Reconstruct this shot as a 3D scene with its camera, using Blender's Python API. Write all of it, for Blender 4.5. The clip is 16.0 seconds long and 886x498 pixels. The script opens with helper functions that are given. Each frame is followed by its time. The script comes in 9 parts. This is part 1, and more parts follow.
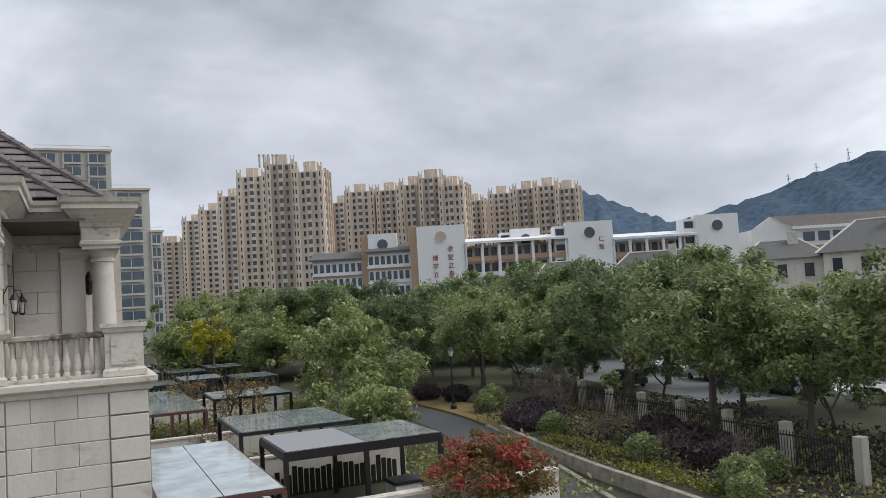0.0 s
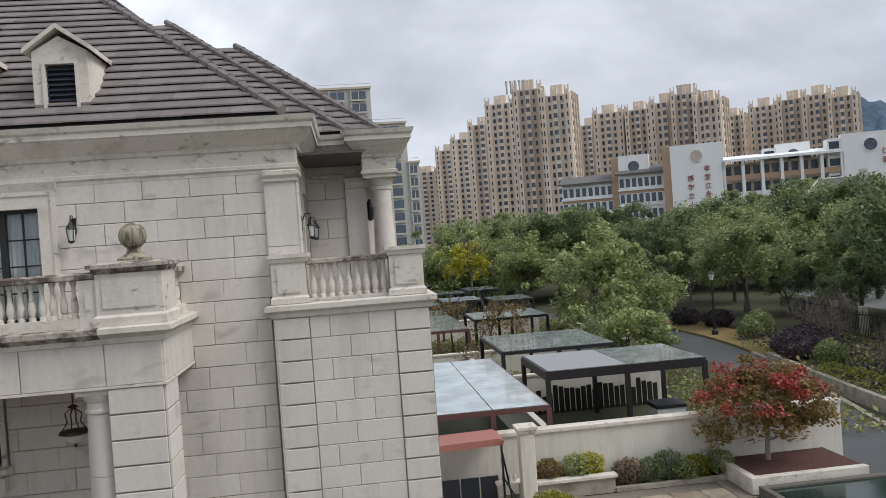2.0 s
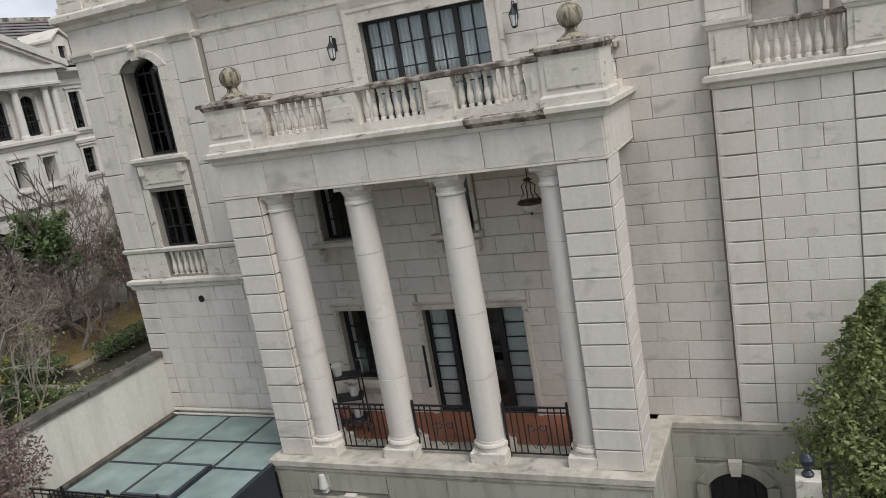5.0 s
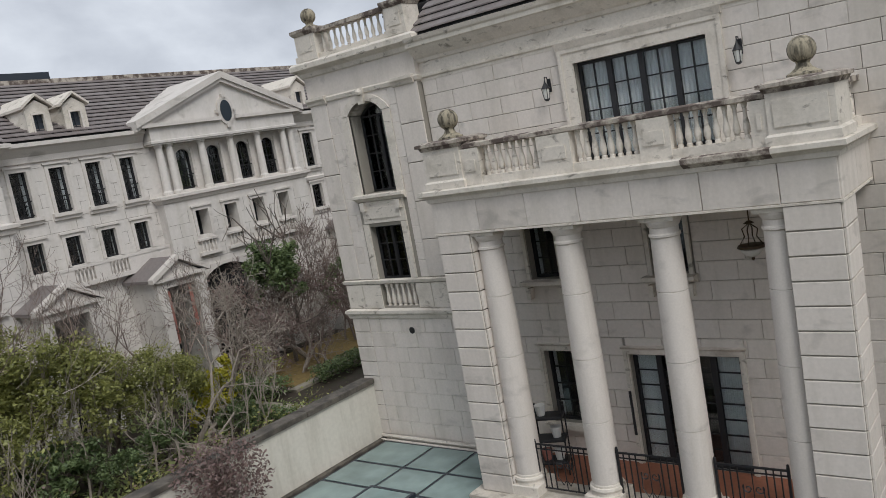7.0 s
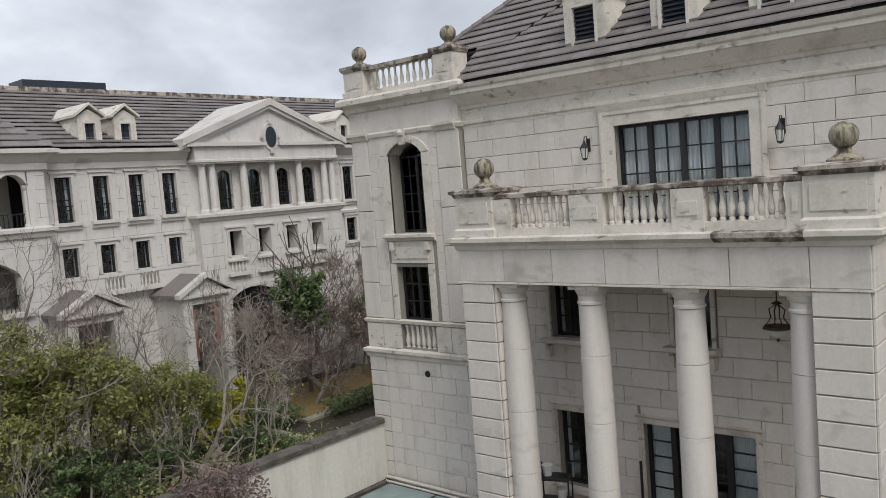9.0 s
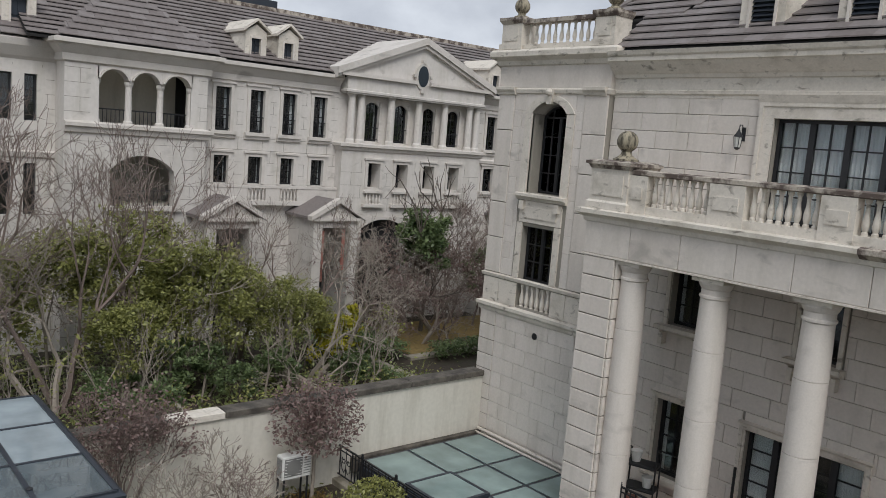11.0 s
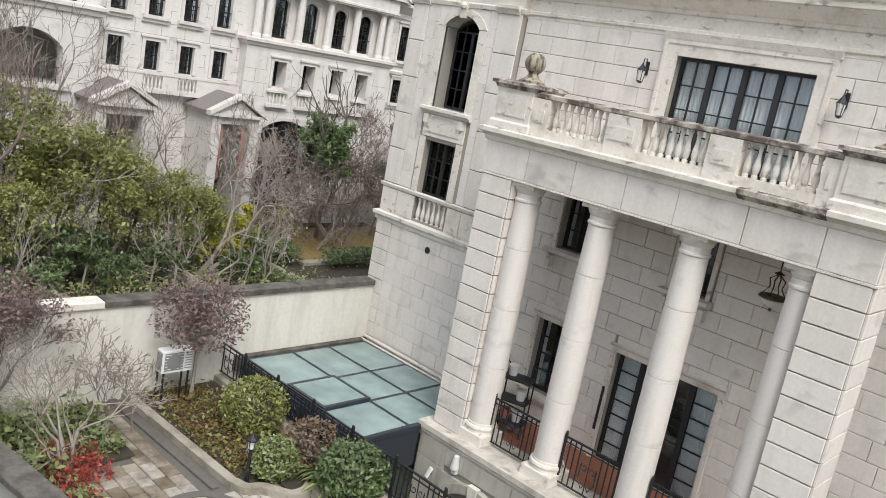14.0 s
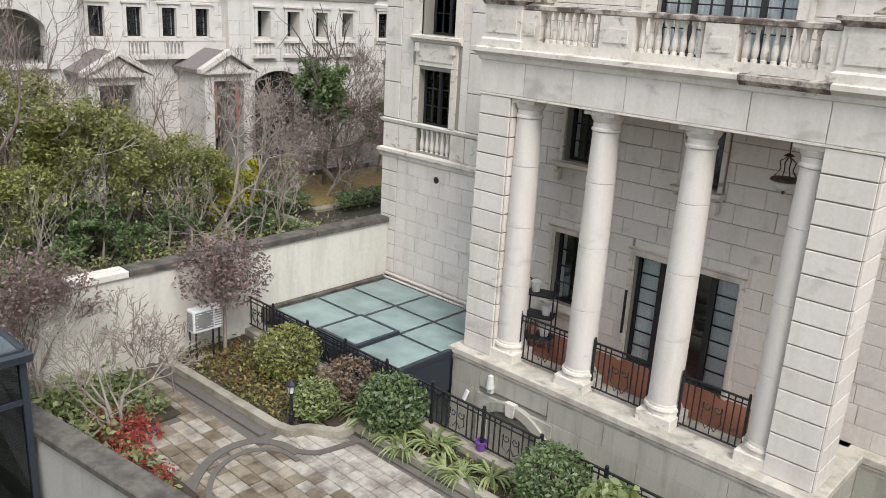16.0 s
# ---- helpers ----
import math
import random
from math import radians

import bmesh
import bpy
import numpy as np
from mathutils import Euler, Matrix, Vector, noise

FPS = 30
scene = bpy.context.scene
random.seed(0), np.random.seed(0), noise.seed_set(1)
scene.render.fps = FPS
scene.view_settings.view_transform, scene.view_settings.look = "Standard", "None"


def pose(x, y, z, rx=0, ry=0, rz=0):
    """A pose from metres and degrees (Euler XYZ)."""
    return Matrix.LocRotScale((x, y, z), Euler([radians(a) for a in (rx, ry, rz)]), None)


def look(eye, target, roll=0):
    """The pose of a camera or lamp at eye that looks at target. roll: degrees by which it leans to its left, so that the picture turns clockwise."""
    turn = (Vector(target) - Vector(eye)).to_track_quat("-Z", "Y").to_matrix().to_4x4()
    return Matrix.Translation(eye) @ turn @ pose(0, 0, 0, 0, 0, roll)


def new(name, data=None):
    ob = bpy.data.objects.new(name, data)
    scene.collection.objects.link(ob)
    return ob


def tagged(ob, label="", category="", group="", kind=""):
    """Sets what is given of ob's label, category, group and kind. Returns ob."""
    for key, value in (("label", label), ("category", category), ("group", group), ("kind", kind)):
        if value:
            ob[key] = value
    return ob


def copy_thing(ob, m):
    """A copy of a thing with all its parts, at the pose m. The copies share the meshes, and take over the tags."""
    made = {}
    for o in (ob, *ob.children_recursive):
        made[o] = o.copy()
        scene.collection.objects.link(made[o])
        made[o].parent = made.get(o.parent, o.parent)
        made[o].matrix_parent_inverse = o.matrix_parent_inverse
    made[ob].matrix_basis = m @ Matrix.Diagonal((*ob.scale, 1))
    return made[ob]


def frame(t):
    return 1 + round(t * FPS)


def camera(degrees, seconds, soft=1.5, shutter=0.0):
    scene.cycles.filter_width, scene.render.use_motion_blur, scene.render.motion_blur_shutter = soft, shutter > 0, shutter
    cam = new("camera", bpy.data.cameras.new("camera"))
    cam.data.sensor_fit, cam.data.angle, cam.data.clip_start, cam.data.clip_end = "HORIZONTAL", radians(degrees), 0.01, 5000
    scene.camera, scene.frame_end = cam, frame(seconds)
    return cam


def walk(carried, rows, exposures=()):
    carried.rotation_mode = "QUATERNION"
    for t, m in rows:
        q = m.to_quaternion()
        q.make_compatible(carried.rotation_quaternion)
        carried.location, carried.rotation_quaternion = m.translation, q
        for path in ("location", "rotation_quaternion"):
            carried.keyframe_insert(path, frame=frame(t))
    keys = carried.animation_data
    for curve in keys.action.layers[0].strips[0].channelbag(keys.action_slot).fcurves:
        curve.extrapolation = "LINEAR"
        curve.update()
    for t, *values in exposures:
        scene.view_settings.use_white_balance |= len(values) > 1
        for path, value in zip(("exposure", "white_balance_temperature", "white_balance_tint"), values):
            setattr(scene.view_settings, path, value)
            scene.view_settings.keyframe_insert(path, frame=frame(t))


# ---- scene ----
cam = camera(57.24, 16.0, soft=0.6)
PATH = [
    (0, (0.270, -0.116, 8.367), (4.364, 8.986, 8.985), -3.42),
    (0.5, (0.266, -0.129, 8.369), (2.564, 9.577, 9.093), -2.35),
    (1, (0.203, -0.109, 8.362), (2.230, 9.656, 9.104), -1.08),
    (1.5, (0.088, -0.066, 8.328), (2.223, 9.678, 9.045), -0.76),
    (2, (-0.068, -0.006, 8.328), (1.067, 9.929, 8.225), -4.22),
    (2.5, (-0.166, 0.001, 8.314), (0.018, 9.940, 7.224), -8.54),
    (3, (-0.226, -0.074, 8.264), (-0.128, 9.859, 7.111), -10.56),
    (3.5, (-0.170, -0.095, 8.289), (-2.023, 9.641, 6.961), -11.51),
    (6, (-0.161, -0.131, 8.422), (-4.879, 8.361, 6.049), -10.57),
    (6.5, (-0.201, -0.137, 8.404), (-5.677, 8.037, 6.620), -10.57),
    (7, (-0.213, -0.127, 8.423), (-6.432, 7.588, 7.084), -10.32),
    (7.5, (-0.208, -0.139, 8.416), (-6.633, 7.494, 7.727), -8.50),
    (8, (-0.181, -0.108, 8.470), (-6.737, 7.433, 8.082), -6.71),
    (10.5, (-0.033, 0.035, 8.480), (-6.786, 7.219, 6.813), 2.58),
    (11, (-0.036, 0.052, 8.488), (-7.613, 6.444, 7.171), 4.61),
    (11.5, (-0.008, 0.055, 8.400), (-7.710, 6.275, 6.989), 5.98),
    (12, (0.001, 0.018, 8.364), (-8.052, 5.673, 6.581), 8.63),
    (12.5, (-0.032, 0.021, 8.377), (-8.277, 5.372, 6.535), 8.67),
    (13, (0.015, 0.051, 8.391), (-8.224, 5.404, 6.534), 8.55),
    (13.5, (0.069, 0.137, 8.392), (-7.067, 6.837, 6.345), 10.02),
    (14, (0.085, 0.125, 8.392), (-6.461, 7.368, 6.223), 10.78),
    (14.5, (0.115, 0.039, 8.404), (-6.380, 7.250, 5.993), 8.78),
    (15, (0.105, 0.006, 8.356), (-6.447, 7.041, 5.605), 5.77),
    (15.5, (0.113, 0.026, 8.323), (-6.538, 6.876, 5.351), 4.00),
    (16, (0.183, 0.035, 8.304), (-6.260, 7.079, 5.328), 3.26),
]
EXPOSURES = [(0.0, 0.02), (1.5, -0.08), (2.0, 0.14), (2.5, 0.33), (3.5, 0.25), (6.0, 0.03), (6.5, -0.13), (7.0, -0.03), (8.0, -0.04), (10.5, 0.31), (11.0, -0.05), (11.5, 0.15), (12.0, 0.31), (12.5, 0.21), (13.0, 0.13), (13.5, 0.75), (14.0, 0.81), (14.5, 0.71), (15.5, 0.67), (16.0, 0.79)]
walk(cam, [(t, look(eye, target, roll)) for t, eye, target, roll in PATH], EXPOSURES)

# ---- light: broken overcast sky, soft high sun behind the camera ----
world = bpy.data.worlds.new("overcast_sky")
scene.world = world
world.use_nodes = True
wn, wl = world.node_tree.nodes, world.node_tree.links
wn.clear()
w_out = wn.new("ShaderNodeOutputWorld")
w_bg = wn.new("ShaderNodeBackground")
w_sky = wn.new("ShaderNodeTexSky")
w_sky.sky_type, w_sky.sun_disc = "NISHITA", False
w_sky.sun_elevation, w_sky.sun_rotation = radians(49), radians(118)
w_gain = wn.new("ShaderNodeMixRGB")
w_gain.blend_type, w_gain.inputs[0].default_value = "MULTIPLY", 1.0
w_gain.inputs[2].default_value = (0.11, 0.11, 0.11, 1)
w_co = wn.new("ShaderNodeTexCoord")
w_map = wn.new("ShaderNodeMapping")
w_map.inputs["Scale"].default_value = (1.0, 1.0, 2.1)
w_map.inputs["Location"].default_value = (0.35, 0.2, 0.55)
w_n1 = wn.new("ShaderNodeTexNoise")
w_n1.inputs["Scale"].default_value, w_n1.inputs["Detail"].default_value = 2.3, 8
w_n1.inputs["Roughness"].default_value, w_n1.inputs["Distortion"].default_value = 0.52, 0.35
w_n2 = wn.new("ShaderNodeTexNoise")
w_n2.inputs["Scale"].default_value, w_n2.inputs["Detail"].default_value = 5.0, 6
w_cloud = wn.new("ShaderNodeValToRGB")
ce = w_cloud.color_ramp.elements
ce[0].position, ce[0].color = 0.36, (0.93, 0.98, 1.05, 1)
ce[1].position, ce[1].color = 0.64, (0.40, 0.44, 0.505, 1)
for pos, col in ((0.44, (0.70, 0.75, 0.83, 1)), (0.52, (0.56, 0.605, 0.685, 1))):
    e = w_cloud.color_ramp.elements.new(pos)
    e.color = col
w_add = wn.new("ShaderNodeMixRGB")
w_add.inputs[0].default_value = 0.28
w_cover = wn.new("ShaderNodeValToRGB")
w_cover.color_ramp.elements[0].position, w_cover.color_ramp.elements[0].color = 0.22, (0.45, 0.45, 0.45, 1)
w_cover.color_ramp.elements[1].position, w_cover.color_ramp.elements[1].color = 0.38, (1, 1, 1, 1)
w_mix = wn.new("ShaderNodeMixRGB")
wl.new(w_co.outputs["Generated"], w_map.inputs[0])
wl.new(w_map.outputs[0], w_n1.inputs["Vector"])
wl.new(w_map.outputs[0], w_n2.inputs["Vector"])
wl.new(w_n1.outputs["Fac"], w_add.inputs[1])
wl.new(w_n2.outputs["Fac"], w_add.inputs[2])
wl.new(w_add.outputs[0], w_cloud.inputs[0])
wl.new(w_add.outputs[0], w_cover.inputs[0])
wl.new(w_sky.outputs[0], w_gain.inputs[1])
wl.new(w_cover.outputs[0], w_mix.inputs[0])
wl.new(w_gain.outputs[0], w_mix.inputs[1])
wl.new(w_cloud.outputs[0], w_mix.inputs[2])
wl.new(w_mix.outputs[0], w_bg.inputs[0])
w_bg.inputs[1].default_value = 1.0
wl.new(w_bg.outputs[0], w_out.inputs[0])

sun = new("sun", bpy.data.lights.new("sun", "SUN"))
sun.data.energy, sun.data.angle, sun.data.color = 1.9, radians(30), (1.0, 0.98, 0.95)
sun.matrix_basis = look((17, -9, 22), (0, 0, 0))

# ---- materials ----
def material(name, base, rough=0.8, metal=0.0, grain=0.06, grain_scale=30.0, stain=0.0, stain_color=(0.1, 0.095, 0.085), stain_scale=0.8,
             streak=False, edge=(0.48, 0.78), bump=0.15, bump_scale=60.0, spread=0.0, per_island=False, spec=0.5, blotch=0.0, blotch_color=(0.16, 0.15, 0.135), blotch_scale=1.5):
    """Surface with fine grain, larger blotches or streaks, small relief and a change from piece to piece."""
    m = bpy.data.materials.new(name)
    m.use_nodes = True
    n, l = m.node_tree.nodes, m.node_tree.links
    b = n["Principled BSDF"]
    b.inputs["Roughness"].default_value, b.inputs["Metallic"].default_value = rough, metal
    b.inputs["Specular IOR Level"].default_value = spec
    co = n.new("ShaderNodeTexCoord")
    geo = n.new("ShaderNodeNewGeometry")
    fine = n.new("ShaderNodeTexNoise")
    fine.inputs["Scale"].default_value, fine.inputs["Detail"].default_value = grain_scale, 4
    l.new(geo.outputs["Position"], fine.inputs["Vector"])
    rgb = n.new("ShaderNodeMixRGB")
    rgb.inputs[1].default_value = (*[c * (1 - grain * 2.2) for c in base], 1)
    rgb.inputs[2].default_value = (*[min(1, c * (1 + grain * 2.2)) for c in base], 1)
    l.new(fine.outputs["Fac"], rgb.inputs[0])
    out = rgb.outputs[0]
    if stain:
        big = n.new("ShaderNodeTexNoise")
        big.inputs["Scale"].default_value, big.inputs["Detail"].default_value = stain_scale, 6
        big.inputs["Roughness"].default_value = 0.62
        mp = n.new("ShaderNodeMapping")
        mp.inputs["Scale"].default_value = (3.5, 3.5, 0.5) if streak else (1, 1, 1)
        l.new(geo.outputs["Position"], mp.inputs[0])
        l.new(mp.outputs[0], big.inputs["Vector"])
        ramp = n.new("ShaderNodeValToRGB")
        ramp.color_ramp.elements[0].position, ramp.color_ramp.elements[0].color = edge[0], (0, 0, 0, 1)
        ramp.color_ramp.elements[1].position, ramp.color_ramp.elements[1].color = edge[1], (stain, stain, stain, 1)
        l.new(big.outputs["Fac"], ramp.inputs[0])
        mx = n.new("ShaderNodeMixRGB")
        l.new(ramp.outputs[0], mx.inputs[0])
        l.new(out, mx.inputs[1])
        mx.inputs[2].default_value = (*stain_color, 1)
        out = mx.outputs[0]
    if blotch:
        bl = n.new("ShaderNodeTexNoise")
        bl.inputs["Scale"].default_value, bl.inputs["Detail"].default_value, bl.inputs["Distortion"].default_value = blotch_scale, 6, 0.5
        bm = n.new("ShaderNodeMapping")
        bm.inputs["Scale"].default_value = (1.0, 1.0, 1.9)
        l.new(geo.outputs["Position"], bm.inputs[0])
        l.new(bm.outputs[0], bl.inputs["Vector"])
        br = n.new("ShaderNodeValToRGB")
        br.color_ramp.elements[0].position, br.color_ramp.elements[0].color = 0.60, (0, 0, 0, 1)
        br.color_ramp.elements[1].position, br.color_ramp.elements[1].color = 0.74, (blotch, blotch, blotch, 1)
        l.new(bl.outputs["Fac"], br.inputs[0])
        b2 = n.new("ShaderNodeMixRGB")
        l.new(br.outputs[0], b2.inputs[0])
        l.new(out, b2.inputs[1])
        b2.inputs[2].default_value = (*blotch_color, 1)
        out = b2.outputs[0]
    if spread:
        if per_island:
            rnd = geo.outputs["Random Per Island"]
        else:
            rnd = n.new("ShaderNodeObjectInfo").outputs["Random"]
        hsv = n.new("ShaderNodeHueSaturation")
        mr = n.new("ShaderNodeMapRange")
        mr.inputs["To Min"].default_value, mr.inputs["To Max"].default_value = 1 - spread, 1 + spread
        l.new(rnd, mr.inputs[0])
        l.new(mr.outputs[0], hsv.inputs["Value"])
        mr2 = n.new("ShaderNodeMapRange")
        mr2.inputs["To Min"].default_value, mr2.inputs["To Max"].default_value = 1 + spread, 1 - spread
        l.new(rnd, mr2.inputs[0])
        l.new(mr2.outputs[0], hsv.inputs["Saturation"])
        l.new(out, hsv.inputs["Color"])
        out = hsv.outputs[0]
    l.new(out, b.inputs["Base Color"])
    if bump:
        bp = n.new("ShaderNodeBump")
        bp.inputs["Strength"].default_value, bp.inputs["Distance"].default_value = bump, 0.01
        bn = n.new("ShaderNodeTexNoise")
        bn.inputs["Scale"].default_value, bn.inputs["Detail"].default_value = bump_scale, 3
        l.new(geo.outputs["Position"], bn.inputs["Vector"])
        l.new(bn.outputs["Fac"], bp.inputs["Height"])
        l.new(bp.outputs[0], b.inputs["Normal"])
    return m


def leaf_material(name, dark, light, rough=0.42, patch=0.5):
    """Foliage: leaf to leaf change, larger light and dark patches and a little light passing through."""
    m = bpy.data.materials.new(name)
    m.use_nodes = True
    n, l = m.node_tree.nodes, m.node_tree.links
    b = n["Principled BSDF"]
    geo = n.new("ShaderNodeNewGeometry")
    big = n.new("ShaderNodeTexNoise")
    big.inputs["Scale"].default_value = patch
    l.new(geo.outputs["Position"], big.inputs["Vector"])
    add = n.new("ShaderNodeMath")
    add.operation = "MULTIPLY_ADD"
    add.inputs[1].default_value = 0.6
    l.new(geo.outputs["Random Per Island"], add.inputs[0])
    mul = n.new("ShaderNodeMath")
    mul.operation, mul.inputs[1].default_value = "MULTIPLY", 0.4
    l.new(big.outputs["Fac"], mul.inputs[0])
    l.new(mul.outputs[0], add.inputs[2])
    mix = n.new("ShaderNodeMixRGB")
    mix.inputs[1].default_value, mix.inputs[2].default_value = (*dark, 1), (*light, 1)
    l.new(add.outputs[0], mix.inputs[0])
    l.new(mix.outputs[0], b.inputs["Base Color"])
    b.inputs["Roughness"].default_value = rough
    b.inputs["Specular IOR Level"].default_value = 0.5
    tr = n.new("ShaderNodeBsdfTranslucent")
    l.new(mix.outputs[0], tr.inputs[0])
    ms = n.new("ShaderNodeMixShader")
    ms.inputs[0].default_value = 0.38
    l.new(b.outputs[0], ms.inputs[1])
    l.new(tr.outputs[0], ms.inputs[2])
    l.new(ms.outputs[0], n["Material Output"].inputs[0])
    return m


def glass_material(name, tint=(0.9, 0.95, 0.95), gloss=1.0, haze=0.0, haze_color=(0.6, 0.7, 0.7)):
    """Pane: clear seen straight on, mirror-like at a slant; haze is dust, frosting and sky reflection put in as diffuse
    colour.
    """
    m = bpy.data.materials.new(name)
    m.use_nodes = True
    n, l = m.node_tree.nodes, m.node_tree.links
    n.remove(n["Principled BSDF"])
    tr = n.new("ShaderNodeBsdfTransparent")
    tr.inputs[0].default_value = (*tint, 1)
    gl = n.new("ShaderNodeBsdfGlossy")
    gl.inputs["Roughness"].default_value = 0.03
    fr = n.new("ShaderNodeFresnel")
    fr.inputs[0].default_value = 1.5 * gloss
    ms = n.new("ShaderNodeMixShader")
    l.new(fr.outputs[0], ms.inputs[0])
    base = tr.outputs[0]
    if haze:
        df = n.new("ShaderNodeBsdfDiffuse")
        df.inputs[0].default_value = (*haze_color, 1)
        geo = n.new("ShaderNodeNewGeometry")
        ns = n.new("ShaderNodeTexNoise")
        ns.inputs["Scale"].default_value, ns.inputs["Detail"].default_value = 1.3, 5
        l.new(geo.outputs["Position"], ns.inputs["Vector"])
        mr = n.new("ShaderNodeMapRange")
        mr.inputs["From Min"].default_value, mr.inputs["From Max"].default_value = 0.3, 0.7
        mr.inputs["To Min"].default_value, mr.inputs["To Max"].default_value = haze * 0.75, min(1, haze * 1.2)
        l.new(ns.outputs["Fac"], mr.inputs[0])
        m2 = n.new("ShaderNodeMixShader")
        l.new(mr.outputs[0], m2.inputs[0])
        l.new(base, m2.inputs[1])
        l.new(df.outputs[0], m2.inputs[2])
        base = m2.outputs[0]
    l.new(base, ms.inputs[1])
    l.new(gl.outputs[0], ms.inputs[2])
    l.new(ms.outputs[0], n["Material Output"].inputs[0])
    return m


STONE = material("cream_limestone", (0.66, 0.606, 0.552), 0.85, blotch=0.34, grain=0.05, grain_scale=18, stain=0.45, stain_color=(0.40, 0.37, 0.31), stain_scale=0.7, streak=True, bump=0.2, bump_scale=90, spread=0.045)
STONE_TRIM = material("weathered_stone_moulding", (0.66, 0.61, 0.54), 0.85, blotch=0.7, blotch_color=(0.10, 0.085, 0.062), blotch_scale=4.2, grain=0.07, grain_scale=22, edge=(0.50, 0.74), stain=0.6, stain_color=(0.31, 0.275, 0.215), stain_scale=1.7, bump=0.25, bump_scale=70)
STONE_CAP = material("stained_stone_coping", (0.46, 0.41, 0.35), 0.9, edge=(0.42, 0.56), grain=0.12, grain_scale=25, stain=0.92, stain_color=(0.075, 0.052, 0.044), stain_scale=3.4, bump=0.3)
STONE_BALL = material("mossy_stone_ball", (0.34, 0.30, 0.22), 0.9, grain=0.1, grain_scale=14, edge=(0.45, 0.6), stain=0.95, stain_color=(0.055, 0.048, 0.036), stain_scale=3.0, streak=True, bump=0.3)
NOSING = material("stained_nosing_stone", (0.56, 0.515, 0.445), 0.85, blotch=0.75, blotch_color=(0.10, 0.09, 0.075), blotch_scale=2.2, grain=0.08, edge=(0.42, 0.66), stain=0.7, stain_color=(0.27, 0.245, 0.20), stain_scale=2.2, bump=0.25)
PLINTH = material("damp_plinth_stone", (0.42, 0.40, 0.34), 0.85, grain=0.06, stain=0.7, stain_color=(0.20, 0.19, 0.15), stain_scale=1.0, streak=True, bump=0.2, spread=0.06)
ROW_STONE = material("pale_terrace_stone", (0.64, 0.605, 0.57), 0.85, blotch=0.3, grain=0.05, grain_scale=8, edge=(0.46, 0.72), stain=0.55, stain_color=(0.48, 0.45, 0.39), stain_scale=0.8, streak=True, bump=0.15)
ROW_TRIM = material("pale_terrace_moulding", (0.62, 0.58, 0.54), 0.85, blotch=0.4, grain=0.06, stain=0.5, stain_color=(0.36, 0.33, 0.28), stain_scale=1.2, bump=0.2)
JOINT = material("mortar_joint", (0.29, 0.268, 0.23), 0.95, grain=0.05)
COLUMN = material("smooth_limestone_column", (0.65, 0.60, 0.55), 0.7, blotch=0.25, grain=0.05, stain=0.4, stain_color=(0.42, 0.38, 0.31), stain_scale=0.9, streak=True, bump=0.1)
RENDERED = material("cream_rendered_wall", (0.64, 0.61, 0.54), 0.9, grain=0.05, grain_scale=10, stain=0.5, stain_color=(0.36, 0.33, 0.27), stain_scale=0.9, streak=True, bump=0.15)
COPING = material("wet_grey_coping", (0.125, 0.11, 0.092), 0.7, grain=0.2, grain_scale=12, edge=(0.42, 0.62), stain=0.8, stain_color=(0.035, 0.031, 0.027), stain_scale=2.6, bump=0.3)
ROOF_TILE = material("brown_grey_flat_tile", (0.19, 0.166, 0.16), 0.7, grain=0.12, grain_scale=9, stain=0.5, stain_color=(0.16, 0.145, 0.135), stain_scale=1.6, bump=0.3, bump_scale=40, spread=0.16, per_island=True)
# near-black so the gaps under tile courses read as shadow lines
ROOF_DARK = material("shade_dark_underlay", (0.018, 0.017, 0.017), 0.9)
BLACK_METAL = material("black_painted_metal", (0.014, 0.0145, 0.017), 0.5, metal=0.0, grain=0.05, bump=0.05)
GREY_METAL = material("anthracite_aluminium", (0.035, 0.042, 0.055), 0.38, metal=0.2, grain=0.04, bump=0.03)
BRONZE = material("aged_bronze", (0.07, 0.045, 0.025), 0.5, metal=0.6, grain=0.1)
GLASS = glass_material("window_glass", (0.90, 0.93, 0.94))
FAR_GLASS = glass_material("terrace_window_glass", (0.78, 0.82, 0.85), 1.12)
# pale haze here paints the sky's reflection onto the roof panes
ROOF_GLASS = glass_material("sky_sheen_roof_glass", (0.45, 0.62, 0.60), 1.03, 0.55, (0.45, 0.59, 0.565))
PERGOLA_GLASS = glass_material("wet_canopy_glass", (0.46, 0.55, 0.55), 1.1, 0.55, (0.50, 0.57, 0.56))
PALE_SHEET = glass_material("pale_blue_canopy_sheet", (0.6, 0.7, 0.75), 1.05, 0.85, (0.62, 0.69, 0.72))
# haze colour carries part of the sky reflection on the sunroom roof
SUNROOM_GLASS = glass_material("sunroom_roof_glass", (0.36, 0.43, 0.47), 1.2, 0.35, (0.36, 0.44, 0.48))
FROSTED_GLASS = glass_material("frosted_roof_glass", (0.5, 0.58, 0.6), 1.15, 0.7, (0.46, 0.54, 0.58))
# the sunroom's dark inside is put into the pane tint
SUNROOM_WALL = glass_material("interior_shade_glass", (0.30, 0.34, 0.36), 1.1)
AC_GREY = material("grey_grille_enamel", (0.20, 0.20, 0.195), 0.5)
CARVING = material("pale_carved_stone", (0.385, 0.325, 0.25), 0.75, grain=0.1, stain=0.5, stain_color=(0.2, 0.17, 0.13), stain_scale=3.0)
CURTAIN = material("white_net_curtain", (0.86, 0.855, 0.84), 0.95, grain=0.03)
# indoor shade is put into this dark plaster colour
ROOM = material("room_shade_plaster", (0.10, 0.095, 0.09), 0.95)
